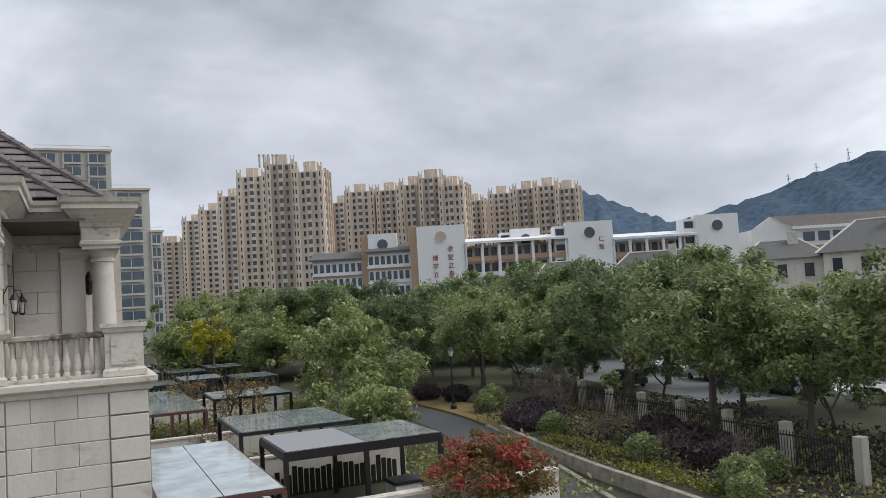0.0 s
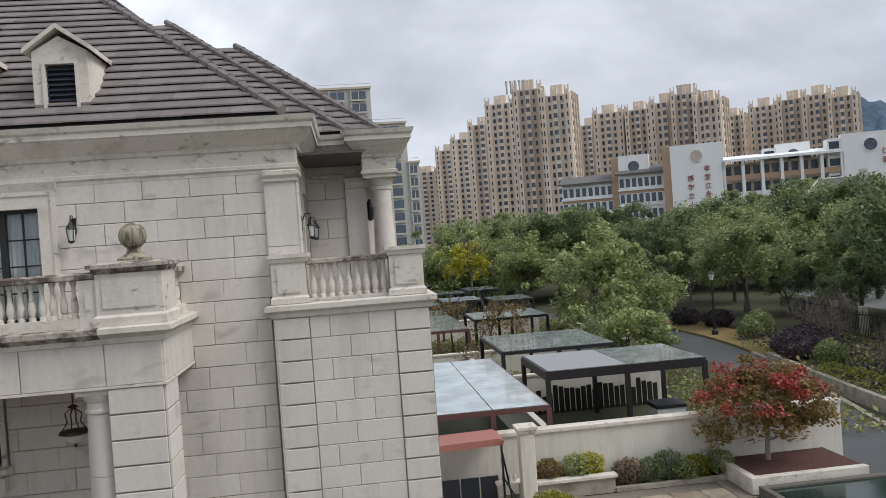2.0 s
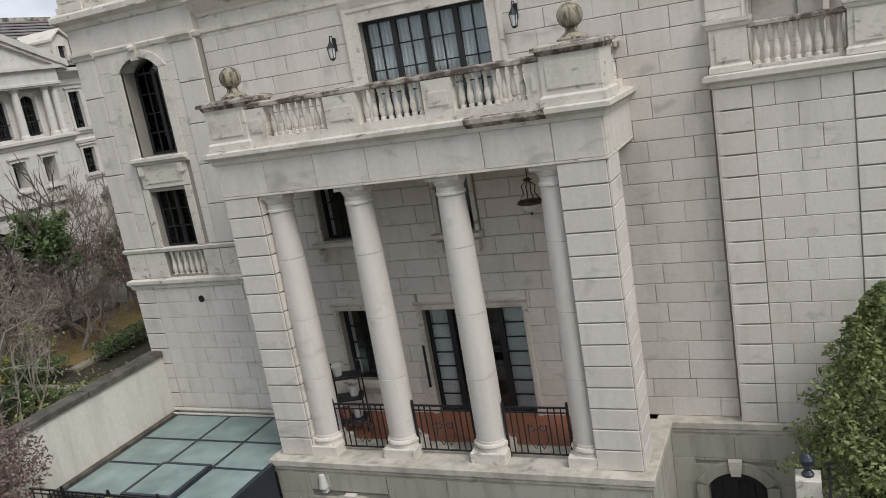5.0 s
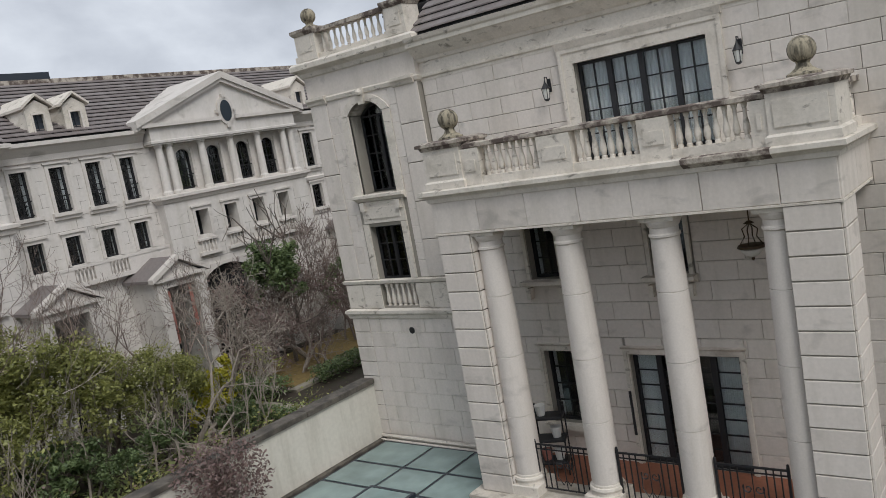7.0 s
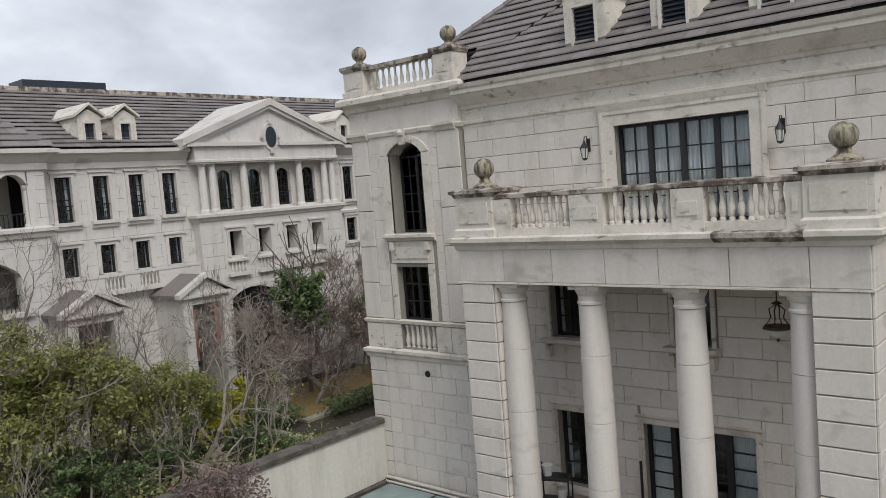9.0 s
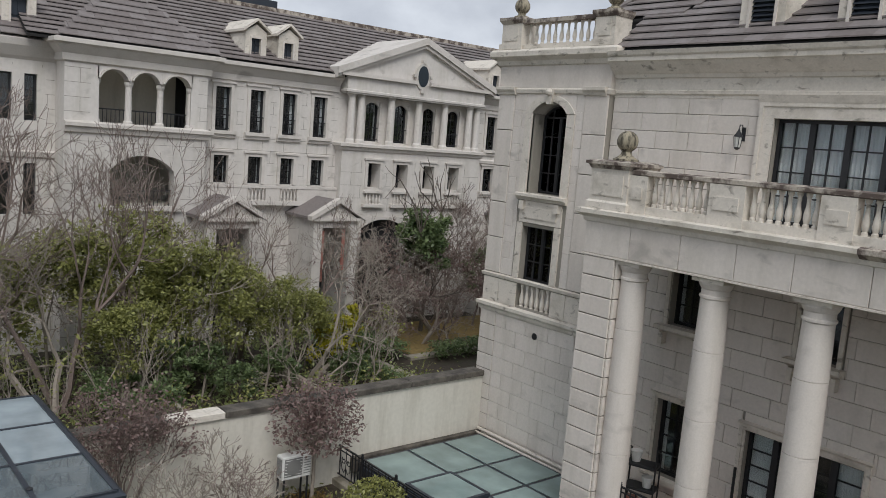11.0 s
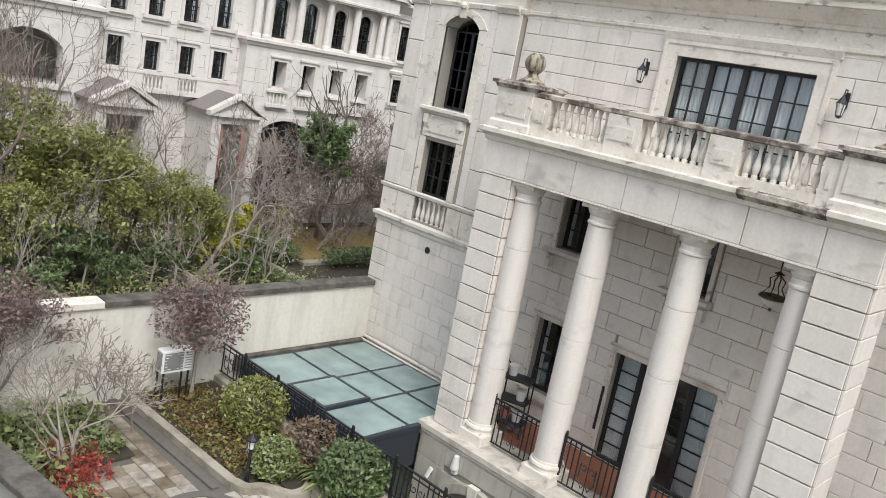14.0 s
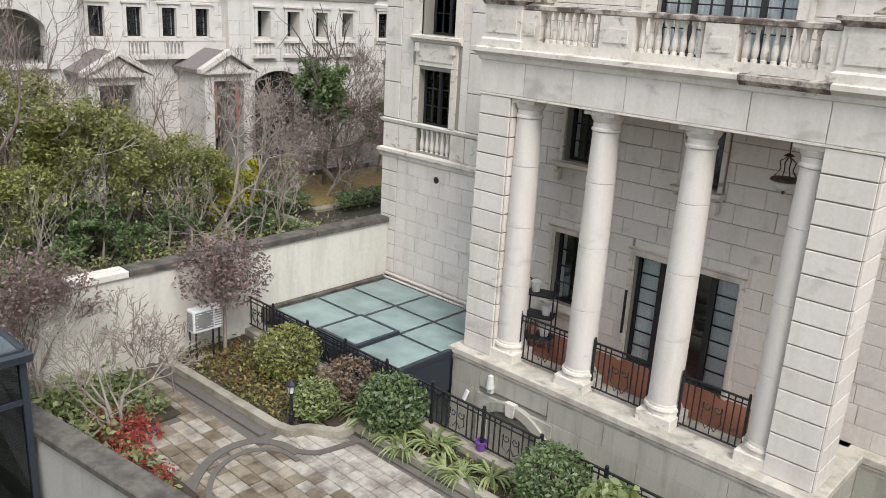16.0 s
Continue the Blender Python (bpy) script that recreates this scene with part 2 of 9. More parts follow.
TERRACOTTA = material("terracotta_floor", (0.27, 0.105, 0.06), 0.6, grain=0.12, grain_scale=12, bump=0.1)
PAVING = material("mottled_paving_stone", (0.33, 0.285, 0.225), 0.75, grain=0.16, grain_scale=7, edge=(0.40, 0.62), stain=0.85, stain_color=(0.12, 0.09, 0.065), stain_scale=1.9, bump=0.3, bump_scale=35, spread=0.42)
PAVING_R = material("warm_paving_stone", (0.37, 0.305, 0.23), 0.7, grain=0.12, grain_scale=6, edge=(0.42, 0.68), stain=0.75, stain_color=(0.15, 0.12, 0.095), stain_scale=1.4, bump=0.2, bump_scale=35, spread=0.12)
PAVE_BAND = material("brown_band_stone", (0.20, 0.17, 0.14), 0.75, grain=0.12, grain_scale=10, stain=0.6, stain_color=(0.10, 0.085, 0.07), stain_scale=2.0, bump=0.2)
PAVE_EDGE = material("dark_border_stone", (0.13, 0.115, 0.10), 0.75, grain=0.12, grain_scale=10, stain=0.5, stain_scale=2.0, bump=0.2, spread=0.1)
KERB = material("garden_kerb_stone", (0.36, 0.325, 0.265), 0.8, grain=0.12, edge=(0.44, 0.68), stain=0.8, stain_color=(0.16, 0.14, 0.10), stain_scale=1.8, bump=0.25)
SOIL = material("dark_garden_soil", (0.055, 0.042, 0.03), 0.95, grain=0.25, grain_scale=8, stain=0.7, stain_color=(0.035, 0.05, 0.018), stain_scale=2.5, bump=0.8, bump_scale=14)
LAWN = material("winter_lawn", (0.235, 0.165, 0.06), 0.95, grain=0.25, grain_scale=9, stain=0.6, stain_color=(0.11, 0.10, 0.035), stain_scale=0.6, bump=0.6, bump_scale=40)
EARTH = material("planted_ground", (0.06, 0.06, 0.03), 0.95, grain=0.25, grain_scale=3, stain=0.7, stain_color=(0.03, 0.045, 0.015), stain_scale=0.4, bump=0.5, bump_scale=8)
ASPHALT = material("damp_asphalt", (0.075, 0.078, 0.082), 0.6, grain=0.12, grain_scale=20, stain=0.4, stain_color=(0.11, 0.112, 0.115), stain_scale=0.5, bump=0.2, bump_scale=120)
PALE_ROAD = material("pale_concrete_road", (0.19, 0.193, 0.197), 0.6, grain=0.08, grain_scale=4, stain=0.5, stain_color=(0.2, 0.2, 0.2), stain_scale=0.4, bump=0.0)
# cream render darkened to grey, the near wall's shade put into its colour
SHADED_RENDER = material("shaded_cream_render", (0.36, 0.345, 0.315), 0.9, grain=0.07, stain=0.6, stain_color=(0.22, 0.21, 0.19), stain_scale=0.9, streak=True, bump=0.15)
BARK = material("grey_bark", (0.12, 0.10, 0.085), 0.9, grain=0.2, grain_scale=20, bump=0.4, bump_scale=30)
BARK_PALE = material("pale_smooth_bark", (0.30, 0.26, 0.22), 0.85, grain=0.15, grain_scale=14, bump=0.3, bump_scale=30)
TWIG = material("brown_twigs", (0.20, 0.155, 0.135), 0.9, grain=0.15)
LEAF_TREE = leaf_material("camphor_leaves", (0.04, 0.075, 0.028), (0.50, 0.56, 0.24))
LEAF_LIGHT = leaf_material("fresh_green_leaves", (0.07, 0.11, 0.035), (0.56, 0.61, 0.26))
LEAF_DARK = leaf_material("dark_evergreen_leaves", (0.028, 0.06, 0.025), (0.30, 0.38, 0.17))
LEAF_YELLOW = leaf_material("yellowing_leaves", (0.22, 0.22, 0.02), (0.60, 0.54, 0.05))
LEAF_GOLD = leaf_material("gold_variegated_leaves", (0.07, 0.10, 0.012), (0.45, 0.42, 0.05), patch=2.0)
LEAF_RED = leaf_material("crimson_leaves", (0.22, 0.02, 0.03), (0.50, 0.13, 0.08))
LEAF_RUST = leaf_material("rust_green_leaves", (0.13, 0.09, 0.03), (0.33, 0.22, 0.08))
LEAF_PURPLE = leaf_material("dry_purple_leaves", (0.10, 0.06, 0.055), (0.36, 0.26, 0.235))
LEAF_OLIVE = leaf_material("olive_bamboo_leaves", (0.055, 0.07, 0.02), (0.47, 0.475, 0.16))
LEAF_PLUM = leaf_material("dark_plum_leaves", (0.03, 0.024, 0.028), (0.12, 0.085, 0.10))
LEAF_TAN = leaf_material("dry_tan_leaves", (0.15, 0.10, 0.065), (0.32, 0.235, 0.16))
WHITE_PAINT = material("white_wall_paint", (0.84, 0.84, 0.84), 0.8, grain=0.02, stain=0.25, stain_color=(0.55, 0.55, 0.53), stain_scale=0.15, streak=True, bump=0.0)
TOWER_TAN = material("tan_tower_cladding", (0.74, 0.63, 0.53), 0.85, grain=0.06, grain_scale=0.8, stain=0.4, stain_color=(0.30, 0.22, 0.155), stain_scale=0.05, bump=0.0)
TOWER_BROWN = material("brown_tower_cladding", (0.56, 0.46, 0.38), 0.85, grain=0.06, grain_scale=0.8, bump=0.0)
APART = material("beige_apartment_stone", (0.50, 0.48, 0.44), 0.85, grain=0.05, grain_scale=1.0, bump=0.0)
ORANGE_BRICK = material("orange_brick_panel", (0.47, 0.32, 0.22), 0.85, grain=0.08, grain_scale=3, bump=0.0)
GREY_ROOF = material("grey_slate_roof", (0.12, 0.118, 0.115), 0.75, grain=0.1, grain_scale=2, stain=0.4, stain_scale=0.3, bump=0.1)
FAR_WINDOW = material("far_window_glass", (0.035, 0.045, 0.055), 0.15, grain=0.2, grain_scale=0.6, bump=0.0)
FAR_BLUE = material("far_blue_window_glass", (0.075, 0.10, 0.13), 0.15, grain=0.2, grain_scale=0.6, bump=0.0)
RED_TEXT = material("dark_red_lettering", (0.28, 0.055, 0.05), 0.7, bump=0.0)
# blue of the far air is painted into the woodland colour
HILL = material("hazy_wooded_hill", (0.055, 0.095, 0.145), 0.95, grain=0.45, grain_scale=0.06, stain=0.6, stain_color=(0.035, 0.06, 0.095), stain_scale=0.012, bump=0.0)
RED_CLOTH = material("red_awning", (0.36, 0.15, 0.12), 0.7, grain=0.1)
WOOD_RED = material("red_brown_beam", (0.10, 0.04, 0.035), 0.6, grain=0.12)
FENCE_BLACK = material("charred_wood_fence", (0.025, 0.023, 0.02), 0.9, grain=0.3, bump=0.4)
WHITE_PLASTIC = material("white_enamel", (0.70, 0.70, 0.68), 0.45, grain=0.04, stain=0.4, stain_color=(0.35, 0.33, 0.3), stain_scale=4)
LAMP_GLASS = material("frosted_lamp_glass", (0.62, 0.62, 0.58), 0.35, bump=0.0)
POND = material("dark_green_pond", (0.015, 0.035, 0.03), 0.08, bump=0.1, bump_scale=4)
PURPLE_POT = material("purple_plastic", (0.16, 0.06, 0.28), 0.5)
CAR_WHITE = material("white_car_paint", (0.65, 0.66, 0.68), 0.25, bump=0.0)

# ---- building helpers ----
def mesh_of(name, verts, faces, mat, smooth=False):
    me = bpy.data.meshes.new(name)
    me.from_pydata([tuple(v) for v in verts], [], [tuple(f) for f in faces])
    me.materials.append(mat)
    if smooth:
        me.polygons.foreach_set("use_smooth", [True] * len(me.polygons))
        me.set_sharp_from_angle(angle=radians(38))
    me.update()
    return me


class Shape:
    """Gathers boxes, prisms, lathes and tubes into one mesh."""

    def __init__(self):
        self.v, self.f = [], []

    def add(self, verts, faces):
        k = len(self.v)
        self.v += [tuple(v) for v in verts]
        self.f += [tuple(i + k for i in f) for f in faces]
        return self

    def box(self, x0, x1, y0, y1, z0, z1):
        v = [(x, y, z) for z in (z0, z1) for y in (y0, y1) for x in (x0, x1)]
        return self.add(v, [(0, 2, 3, 1), (4, 5, 7, 6), (0, 1, 5, 4), (2, 6, 7, 3), (0, 4, 6, 2), (1, 3, 7, 5)])

    def soft_box(self, x0, x1, y0, y1, z0, z1, c=0.015):
        """Box with its upright and top edges chamfered."""
        ring = lambda d, z: [(x0 + d, y0, z), (x1 - d, y0, z), (x1, y0 + d, z), (x1, y1 - d, z), (x1 - d, y1, z), (x0 + d, y1, z), (x0, y1 - d, z), (x0, y0 + d, z)]
        top = [(x0 + c, y0 + c, z1), (x1 - c, y0 + c, z1), (x1 - c, y1 - c, z1), (x0 + c, y1 - c, z1)]
        v = ring(c, z0) + ring(c, z1 - c) + top
        f = [tuple(range(7, -1, -1))] + [(i, (i + 1) % 8, 8 + (i + 1) % 8, 8 + i) for i in range(8)]
        f += [(8, 9, 17, 16), (10, 11, 18, 17), (12, 13, 19, 18), (14, 15, 16, 19), (9, 10, 17), (11, 12, 18), (13, 14, 19), (15, 8, 16), (16, 17, 18, 19)]
        return self.add(v, f)

    def lathe(self, cx, cy, z0, profile, n=16):
        """Turned shape: profile of (radius, height)."""
        v = [(cx + r * math.cos(2 * math.pi * i / n), cy + r * math.sin(2 * math.pi * i / n), z0 + h) for r, h in profile for i in range(n)]
        f = [(a * n + i, a * n + (i + 1) % n, (a + 1) * n + (i + 1) % n, (a + 1) * n + i) for a in range(len(profile) - 1) for i in range(n)]
        f += [tuple(range(n - 1, -1, -1)), tuple((len(profile) - 1) * n + i for i in range(n))]
        return self.add(v, f)

    def prism(self, outline, y0, y1):
        """Outline of (x, z) pushed along y."""
        n = len(outline)
        v = [(x, y0, z) for x, z in outline] + [(x, y1, z) for x, z in outline]
        return self.add(v, [tuple(range(n)), tuple(range(2 * n - 1, n - 1, -1))] + [(i, i + n, (i + 1) % n + n, (i + 1) % n) for i in range(n)])

    def moulding(self, path, profile, closed=False):
        """Profile of (out, z) swept along a path of (x, y); out is to the right of the way."""
        n, k = len(path), len(profile)
        v = []
        for i, p in enumerate(path):
            a = path[i - 1] if i or closed else None
            b = path[(i + 1) % n] if i < n - 1 or closed else None
            d = []
            for s, e in ((a, p), (p, b)):
                if s is not None and e is not None:
                    L = math.hypot(e[0] - s[0], e[1] - s[1])
                    d.append(((e[1] - s[1]) / L, -(e[0] - s[0]) / L))
            if len(d) == 2:
                q = 1 + d[0][0] * d[1][0] + d[0][1] * d[1][1]
                o = ((d[0][0] + d[1][0]) / q, (d[0][1] + d[1][1]) / q)
            else:
                o = d[0]
            v += [(p[0] + o[0] * u, p[1] + o[1] * u, z) for u, z in profile]
        f = []
        for i in range(n if closed else n - 1):
            j = (i + 1) % n
            f += [(i * k + a, i * k + a + 1, j * k + a + 1, j * k + a) for a in range(k - 1)]
            f.append((i * k + k - 1, i * k, j * k, j * k + k - 1))
        if not closed:
            f += [tuple(range(k - 1, -1, -1)), tuple((n - 1) * k + a for a in range(k))]
        return self.add(v, f)

    def tube(self, pts, radii, n=6):
        """Round bar through points."""
        rings = []
        pts = [Vector(p) for p in pts]
        for i, p in enumerate(pts):
            d = (pts[min(i + 1, len(pts) - 1)] - pts[max(i - 1, 0)]).normalized()
            s = d.cross(Vector((0, 0, 1)) if abs(d.z) < 0.9 else Vector((1, 0, 0))).normalized()
            u = s.cross(d)
            r = radii[i] if isinstance(radii, (list, tuple)) else radii
            rings += [p + (s * math.cos(2 * math.pi * j / n) + u * math.sin(2 * math.pi * j / n)) * r for j in range(n)]
        f = [(a * n + j, a * n + (j + 1) % n, (a + 1) * n + (j + 1) % n, (a + 1) * n + j) for a in range(len(pts) - 1) for j in range(n)]
        f += [tuple(range(n - 1, -1, -1)), tuple((len(pts) - 1) * n + j for j in range(n))]
        return self.add(rings, f)

    def turned(self, m):
        self.v = [tuple(m @ Vector(v)) for v in self.v]
        return self

    def mesh(self, name, mat, smooth=False):
        return mesh_of(name, self.v, self.f, mat, smooth)


def part(name, shape, mat, parent=None, label="", smooth=False):
    """One mesh object out of a Shape, under a thing or a part."""
    ob = new(name, shape if isinstance(shape, bpy.types.Mesh) else shape.mesh(name, mat, smooth))
    if parent is not None:
        ob.parent = parent
    if label:
        tagged(ob, label)
    return ob


def thing(name, label, category, group="", kind="", at=None):
    ob = new(name)
    ob.empty_display_size = 0.2
    if at is not None:
        ob.matrix_basis = at
    return tagged(ob, label, category, group, kind)


def cut(rects, hole):
    """Rectangles (a0, a1, b0, b1) without the hole."""
    out = []
    h0, h1, k0, k1 = hole
    for a0, a1, b0, b1 in rects:
        if a1 <= h0 or a0 >= h1 or b1 <= k0 or b0 >= k1:
            out.append((a0, a1, b0, b1))
            continue
        if a0 < h0:
            out.append((a0, h0, b0, b1))
        if a1 > h1:
            out.append((h1, a1, b0, b1))
        m0, m1 = max(a0, h0), min(a1, h1)
        if b0 < k0:
            out.append((m0, m1, b0, k0))
        if b1 > k1:
            out.append((m0, m1, k1, b1))
    return out


BLOCKS = {}


def block_mesh(w, h, mat, d=0.04, c=0.008):
    """Dressed stone, its back on y = 0 and its face towards -y."""
    key = (round(w, 2), round(h, 2), mat.name, d)
    if key not in BLOCKS:
        w, h = key[0], key[1]
        v = [(0, 0, 0), (w, 0, 0), (w, 0, h), (0, 0, h), (0, -d + c, 0), (w, -d + c, 0), (w, -d + c, h), (0, -d + c, h), (c, -d, c), (w - c, -d, c), (w - c, -d, h - c), (c, -d, h - c)]
        f = [(0, 1, 5, 4), (1, 2, 6, 5), (2, 3, 7, 6), (3, 0, 4, 7), (4, 5, 9, 8), (5, 6, 10, 9), (6, 7, 11, 10), (7, 4, 8, 11), (8, 9, 10, 11)]
        BLOCKS[key] = mesh_of("stone_block", v, f, mat)
    return BLOCKS[key]


def ashlar(parent, frame_m, u0, u1, z0, z1, holes=(), course=0.415, length=0.84, gap=0.007, mat=None, whole=False, start=0):
    """Courses of stone on a wall whose own plane is y = 0 of frame_m, u along its x."""
    rng = random.Random(int(u0 * 100 + z0 * 10 + 7))
    rows = max(1, round((z1 - z0) / course))
    ch = (z1 - z0) / rows
    for r in range(rows):
        b0, b1 = z0 + r * ch, z0 + (r + 1) * ch
        cuts = [u0]
        if not whole:
            u = u0 + length * (0.5 if (r + start) % 2 else 1.0)
            while u < u1 - 0.22:
                cuts.append(u)
                u += length * rng.choice((1.0, 1.0, 0.92, 1.1))
        cuts.append(u1)
        for a0, a1 in zip(cuts, cuts[1:]):
            rects = [(a0, a1, b0, b1)]
            for h in holes:
                rects = cut(rects, h)
            for p0, p1, q0, q1 in rects:
                if p1 - p0 > 0.06 and q1 - q0 > 0.05:
                    ob = new("stone_block", block_mesh(p1 - p0 - gap, q1 - q0 - gap, mat or STONE))
                    ob.parent = parent
                    ob.matrix_basis = frame_m @ Matrix.Translation((p0 + gap / 2, 0, q0 + gap / 2))


def slab(u0, u1, z0, z1, y0, y1, holes=()):
    """Wall body in one piece, with openings right through it."""
    us = sorted({u0, u1, *[min(max(h[k], u0), u1) for h in holes for k in (0, 1)]})
    zs = sorted({z0, z1, *[min(max(h[k], z0), z1) for h in holes for k in (2, 3)]})
    solid = {}
    for i in range(len(us) - 1):
        for j in range(len(zs) - 1):
            a, b = (us[i] + us[i + 1]) / 2, (zs[j] + zs[j + 1]) / 2
            solid[i, j] = not any(h[0] < a < h[1] and h[2] < b < h[3] for h in holes)
    v, f, at_ = [], [], {}

    def p(i, j, k):
        if (i, j, k) not in at_:
            at_[i, j, k] = len(v)
            v.append((us[i], (y0, y1)[k], zs[j]))
        return at_[i, j, k]

    for (i, j), full in solid.items():
        if full:
            f.append((p(i, j, 0), p(i + 1, j, 0), p(i + 1, j + 1, 0), p(i, j + 1, 0)))
            f.append((p(i, j + 1, 1), p(i + 1, j + 1, 1), p(i + 1, j, 1), p(i, j, 1)))
            for di, dj, a, b in ((-1, 0, (i, j), (i, j + 1)), (1, 0, (i + 1, j + 1), (i + 1, j)), (0, -1, (i + 1, j), (i, j)), (0, 1, (i, j + 1), (i + 1, j + 1))):
                if not solid.get((i + di, j + dj), False):
                    f.append((p(*a, 0), p(*b, 0), p(*b, 1), p(*a, 1)))
    return Shape().add(v, f)


def framed(path, profile, y, closed=False):
    """Moulding round an opening: path of (x, z), profile of (out, forward from the plane y)."""
    t = Shape().moulding(path, profile, closed)
    return Shape().add([(a, y - c, b) for a, b, c in t.v], t.f)


def arch_outline(w, h, rise, n=10):
    """Opening with a segment arch on top, (x, z) from its foot's middle."""
    r = (w * w / 4 + rise * rise) / (2 * rise)
    a = math.asin(min(1, w / 2 / r))
    top = [(r * math.sin(a - 2 * a * i / n), h - r + r * math.cos(a - 2 * a * i / n)) for i in range(n + 1)]
    return [(-w / 2, 0), (w / 2, 0)] + top


def window(parent, x, z, w, h, y, cols, rows, sashes=1, bar=0.025, stile=0.06, curtain=0.0, name="window", arch=0.0, mat=None, frame_m=None, deep=0.10, glazed=None):
    """Window in the wall plane: x is its middle, z its foot; frame, bars, panes and a curtain behind."""
    m = (frame_m or Matrix()) @ Matrix.Translation((x, y, z))
    sw = w / sashes
    s = framed([(w / 2, 0), (w / 2, h), (-w / 2, h), (-w / 2, 0)], [(0, 0), (0, -deep), (-stile, -deep), (-stile, 0)], 0, True)
    if arch:
        o = arch_outline(w, h + arch, arch)
        i = [(p * (w - 2 * stile) / w, q - stile) for p, q in o[2:]]
        s.prism(o[2:] + i[::-1], 0.001, deep)
    win = part(name, s.turned(m), mat or BLACK_METAL, parent)
    for k in range(1, sashes):
        u = -w / 2 + k * sw
        part("mullion", Shape().box(u - stile, u + stile, -0.01, deep - 0.02, stile, h - stile).turned(m), mat or BLACK_METAL, win)
    for k in range(sashes):
        a0 = -w / 2 + k * sw + stile
        a1 = a0 + sw - 2 * stile
        for c in range(1, cols):
            u = a0 + (a1 - a0) * c / cols
            part("muntin", Shape().box(u - bar / 2, u + bar / 2, 0.02, deep - 0.04, stile, h - stile + arch * 0.8).turned(m), mat or BLACK_METAL, win)
        for r in range(1, rows):
            q = stile + (h - 2 * stile) * r / rows
            part("muntin", Shape().box(a0, a1, 0.022, deep - 0.042, q - bar / 2, q + bar / 2).turned(m), mat or BLACK_METAL, win)
    for k in range(sashes):
        a0 = -w / 2 + k * sw + stile * 0.5
        top = h - stile * 0.5
        if arch:
            g = Shape().prism([(p * 0.96, max(q, 0.03)) for p, q in arch_outline(w, h + arch * 0.95, arch)], deep * 0.45, deep * 0.45 + 0.006)
        else:
            g = Shape().box(a0, a0 + sw - stile, deep * 0.45, deep * 0.45 + 0.006, stile * 0.5, top)
        pane = part("pane", g.turned(m), glazed or GLASS, win)
        pane.visible_shadow = False
    if curtain:
        cs = Shape()
        n = int(w / 0.03)
        for side in (0, 1):
            a, b = (-w / 2, -w / 2 + w * curtain / 2) if side == 0 else (w / 2 - w * curtain / 2, w / 2)
            pts = [(a + (b - a) * i / n, deep + 0.04 + 0.02 * math.sin(i * 1.05) + 0.008 * math.sin(i * 0.37)) for i in range(n + 1)]
            cs.add([(p, q, zz) for zz in (0.03, h - 0.03) for p, q in pts], [(i, i + 1, n + 2 + i, n + 1 + i) for i in range(n)])
        part("curtain", cs.turned(m), CURTAIN, win, "white pleated net curtain", True)
    return win


BALUSTER = [(0.058, 0), (0.058, 0.05), (0.040, 0.07), (0.050, 0.10), (0.066, 0.17), (0.062, 0.24), (0.040, 0.36), (0.032, 0.45), (0.040, 0.50), (0.034, 0.53), (0.055, 0.57), (0.055, 0.62)]


def balusters(parent, xs, y, z, scale=1.0, along="x"):
    me = None
    for u in xs:
        if me is None:
            me = Shape().lathe(0, 0, 0, [(r * scale, h * scale) for r, h in BALUSTER], 10).mesh("baluster", STONE_TRIM, True)
        ob = part("baluster", me, None, parent)
        ob.matrix_basis = Matrix.Translation((u, y, z) if along == "x" else (y, u, z))


def spaced(a, b, step):
    n = max(1, round((b - a) / step))
    return [a + (b - a) * (i + 0.5) / n for i in range(n)]

# ---- the stone villa across the garden ----
W = 15.35
villa = thing("villa", "cream limestone villa with columned portico and dark tiled hip roof", "house")
FRONT = Matrix.Translation((0, W, 0))


def surround(parent, x0, x1, z0, z1, y, w=0.28, d=0.07, lintel=0.10, sill=True):
    """Flat stone architrave with a raised outer fillet round an opening."""
    prof = [(0, 0), (0, d), (w - 0.05, d), (w - 0.05, d + 0.025), (w + 0.03, d + 0.025), (w + 0.03, 0)]
    ob = part("architrave", framed([(x1, z0), (x1, z1), (x0, z1), (x0, z0)], prof, y), STONE_TRIM, parent)
    part("lintel", Shape().moulding([(x0 - w - 0.06, y), (x1 + w + 0.06, y)], [(0, z1 + w + 0.03), (d + 0.03, z1 + w + 0.03), (d + 0.06, z1 + w + 0.03 + lintel * 0.6), (d + 0.08, z1 + w + 0.03 + lintel), (0, z1 + w + 0.04 + lintel)]), STONE_TRIM, ob)
    return ob


# front wall over and behind the portico
UP_WIN = (-8.36, -5.56, 7.40, 9.44)
DOORS = (-8.1, -5.74, 0.66, 3.16)
LOW_L, LOW_R = (-10.25, -9.48, 1.45, 3.2), (-4.42, -3.60, 1.45, 3.2)
MID = [(-10.24, -9.48, 4.88, 6.55), (-7.28, -6.50, 4.88, 6.55), (-4.36, -3.58, 4.88, 6.55)]
front_holes = [UP_WIN, DOORS, LOW_L, LOW_R] + MID
wall_front = part("wall", slab(-12.4, -1.0, 0.1, 10.3, W, W + 0.35, front_holes), JOINT, villa)
grow = lambda h, d, up: (h[0] - d, h[1] + d, h[2], h[3] + up)
ashlar(wall_front, FRONT, -12.38, -1.56, 7.52, 9.86, [grow(UP_WIN, 0.3, 0.42)], 0.40)
ashlar(wall_front, FRONT, -12.38, -1.6, 0.32, 7.52, [grow(UP_WIN, 0.3, 0.42)] + [grow(h, 0.115, 0.13) for h in (DOORS, LOW_L, LOW_R)] + [grow(h, 0.12, 0.2) for h in MID], 0.40, start=1)
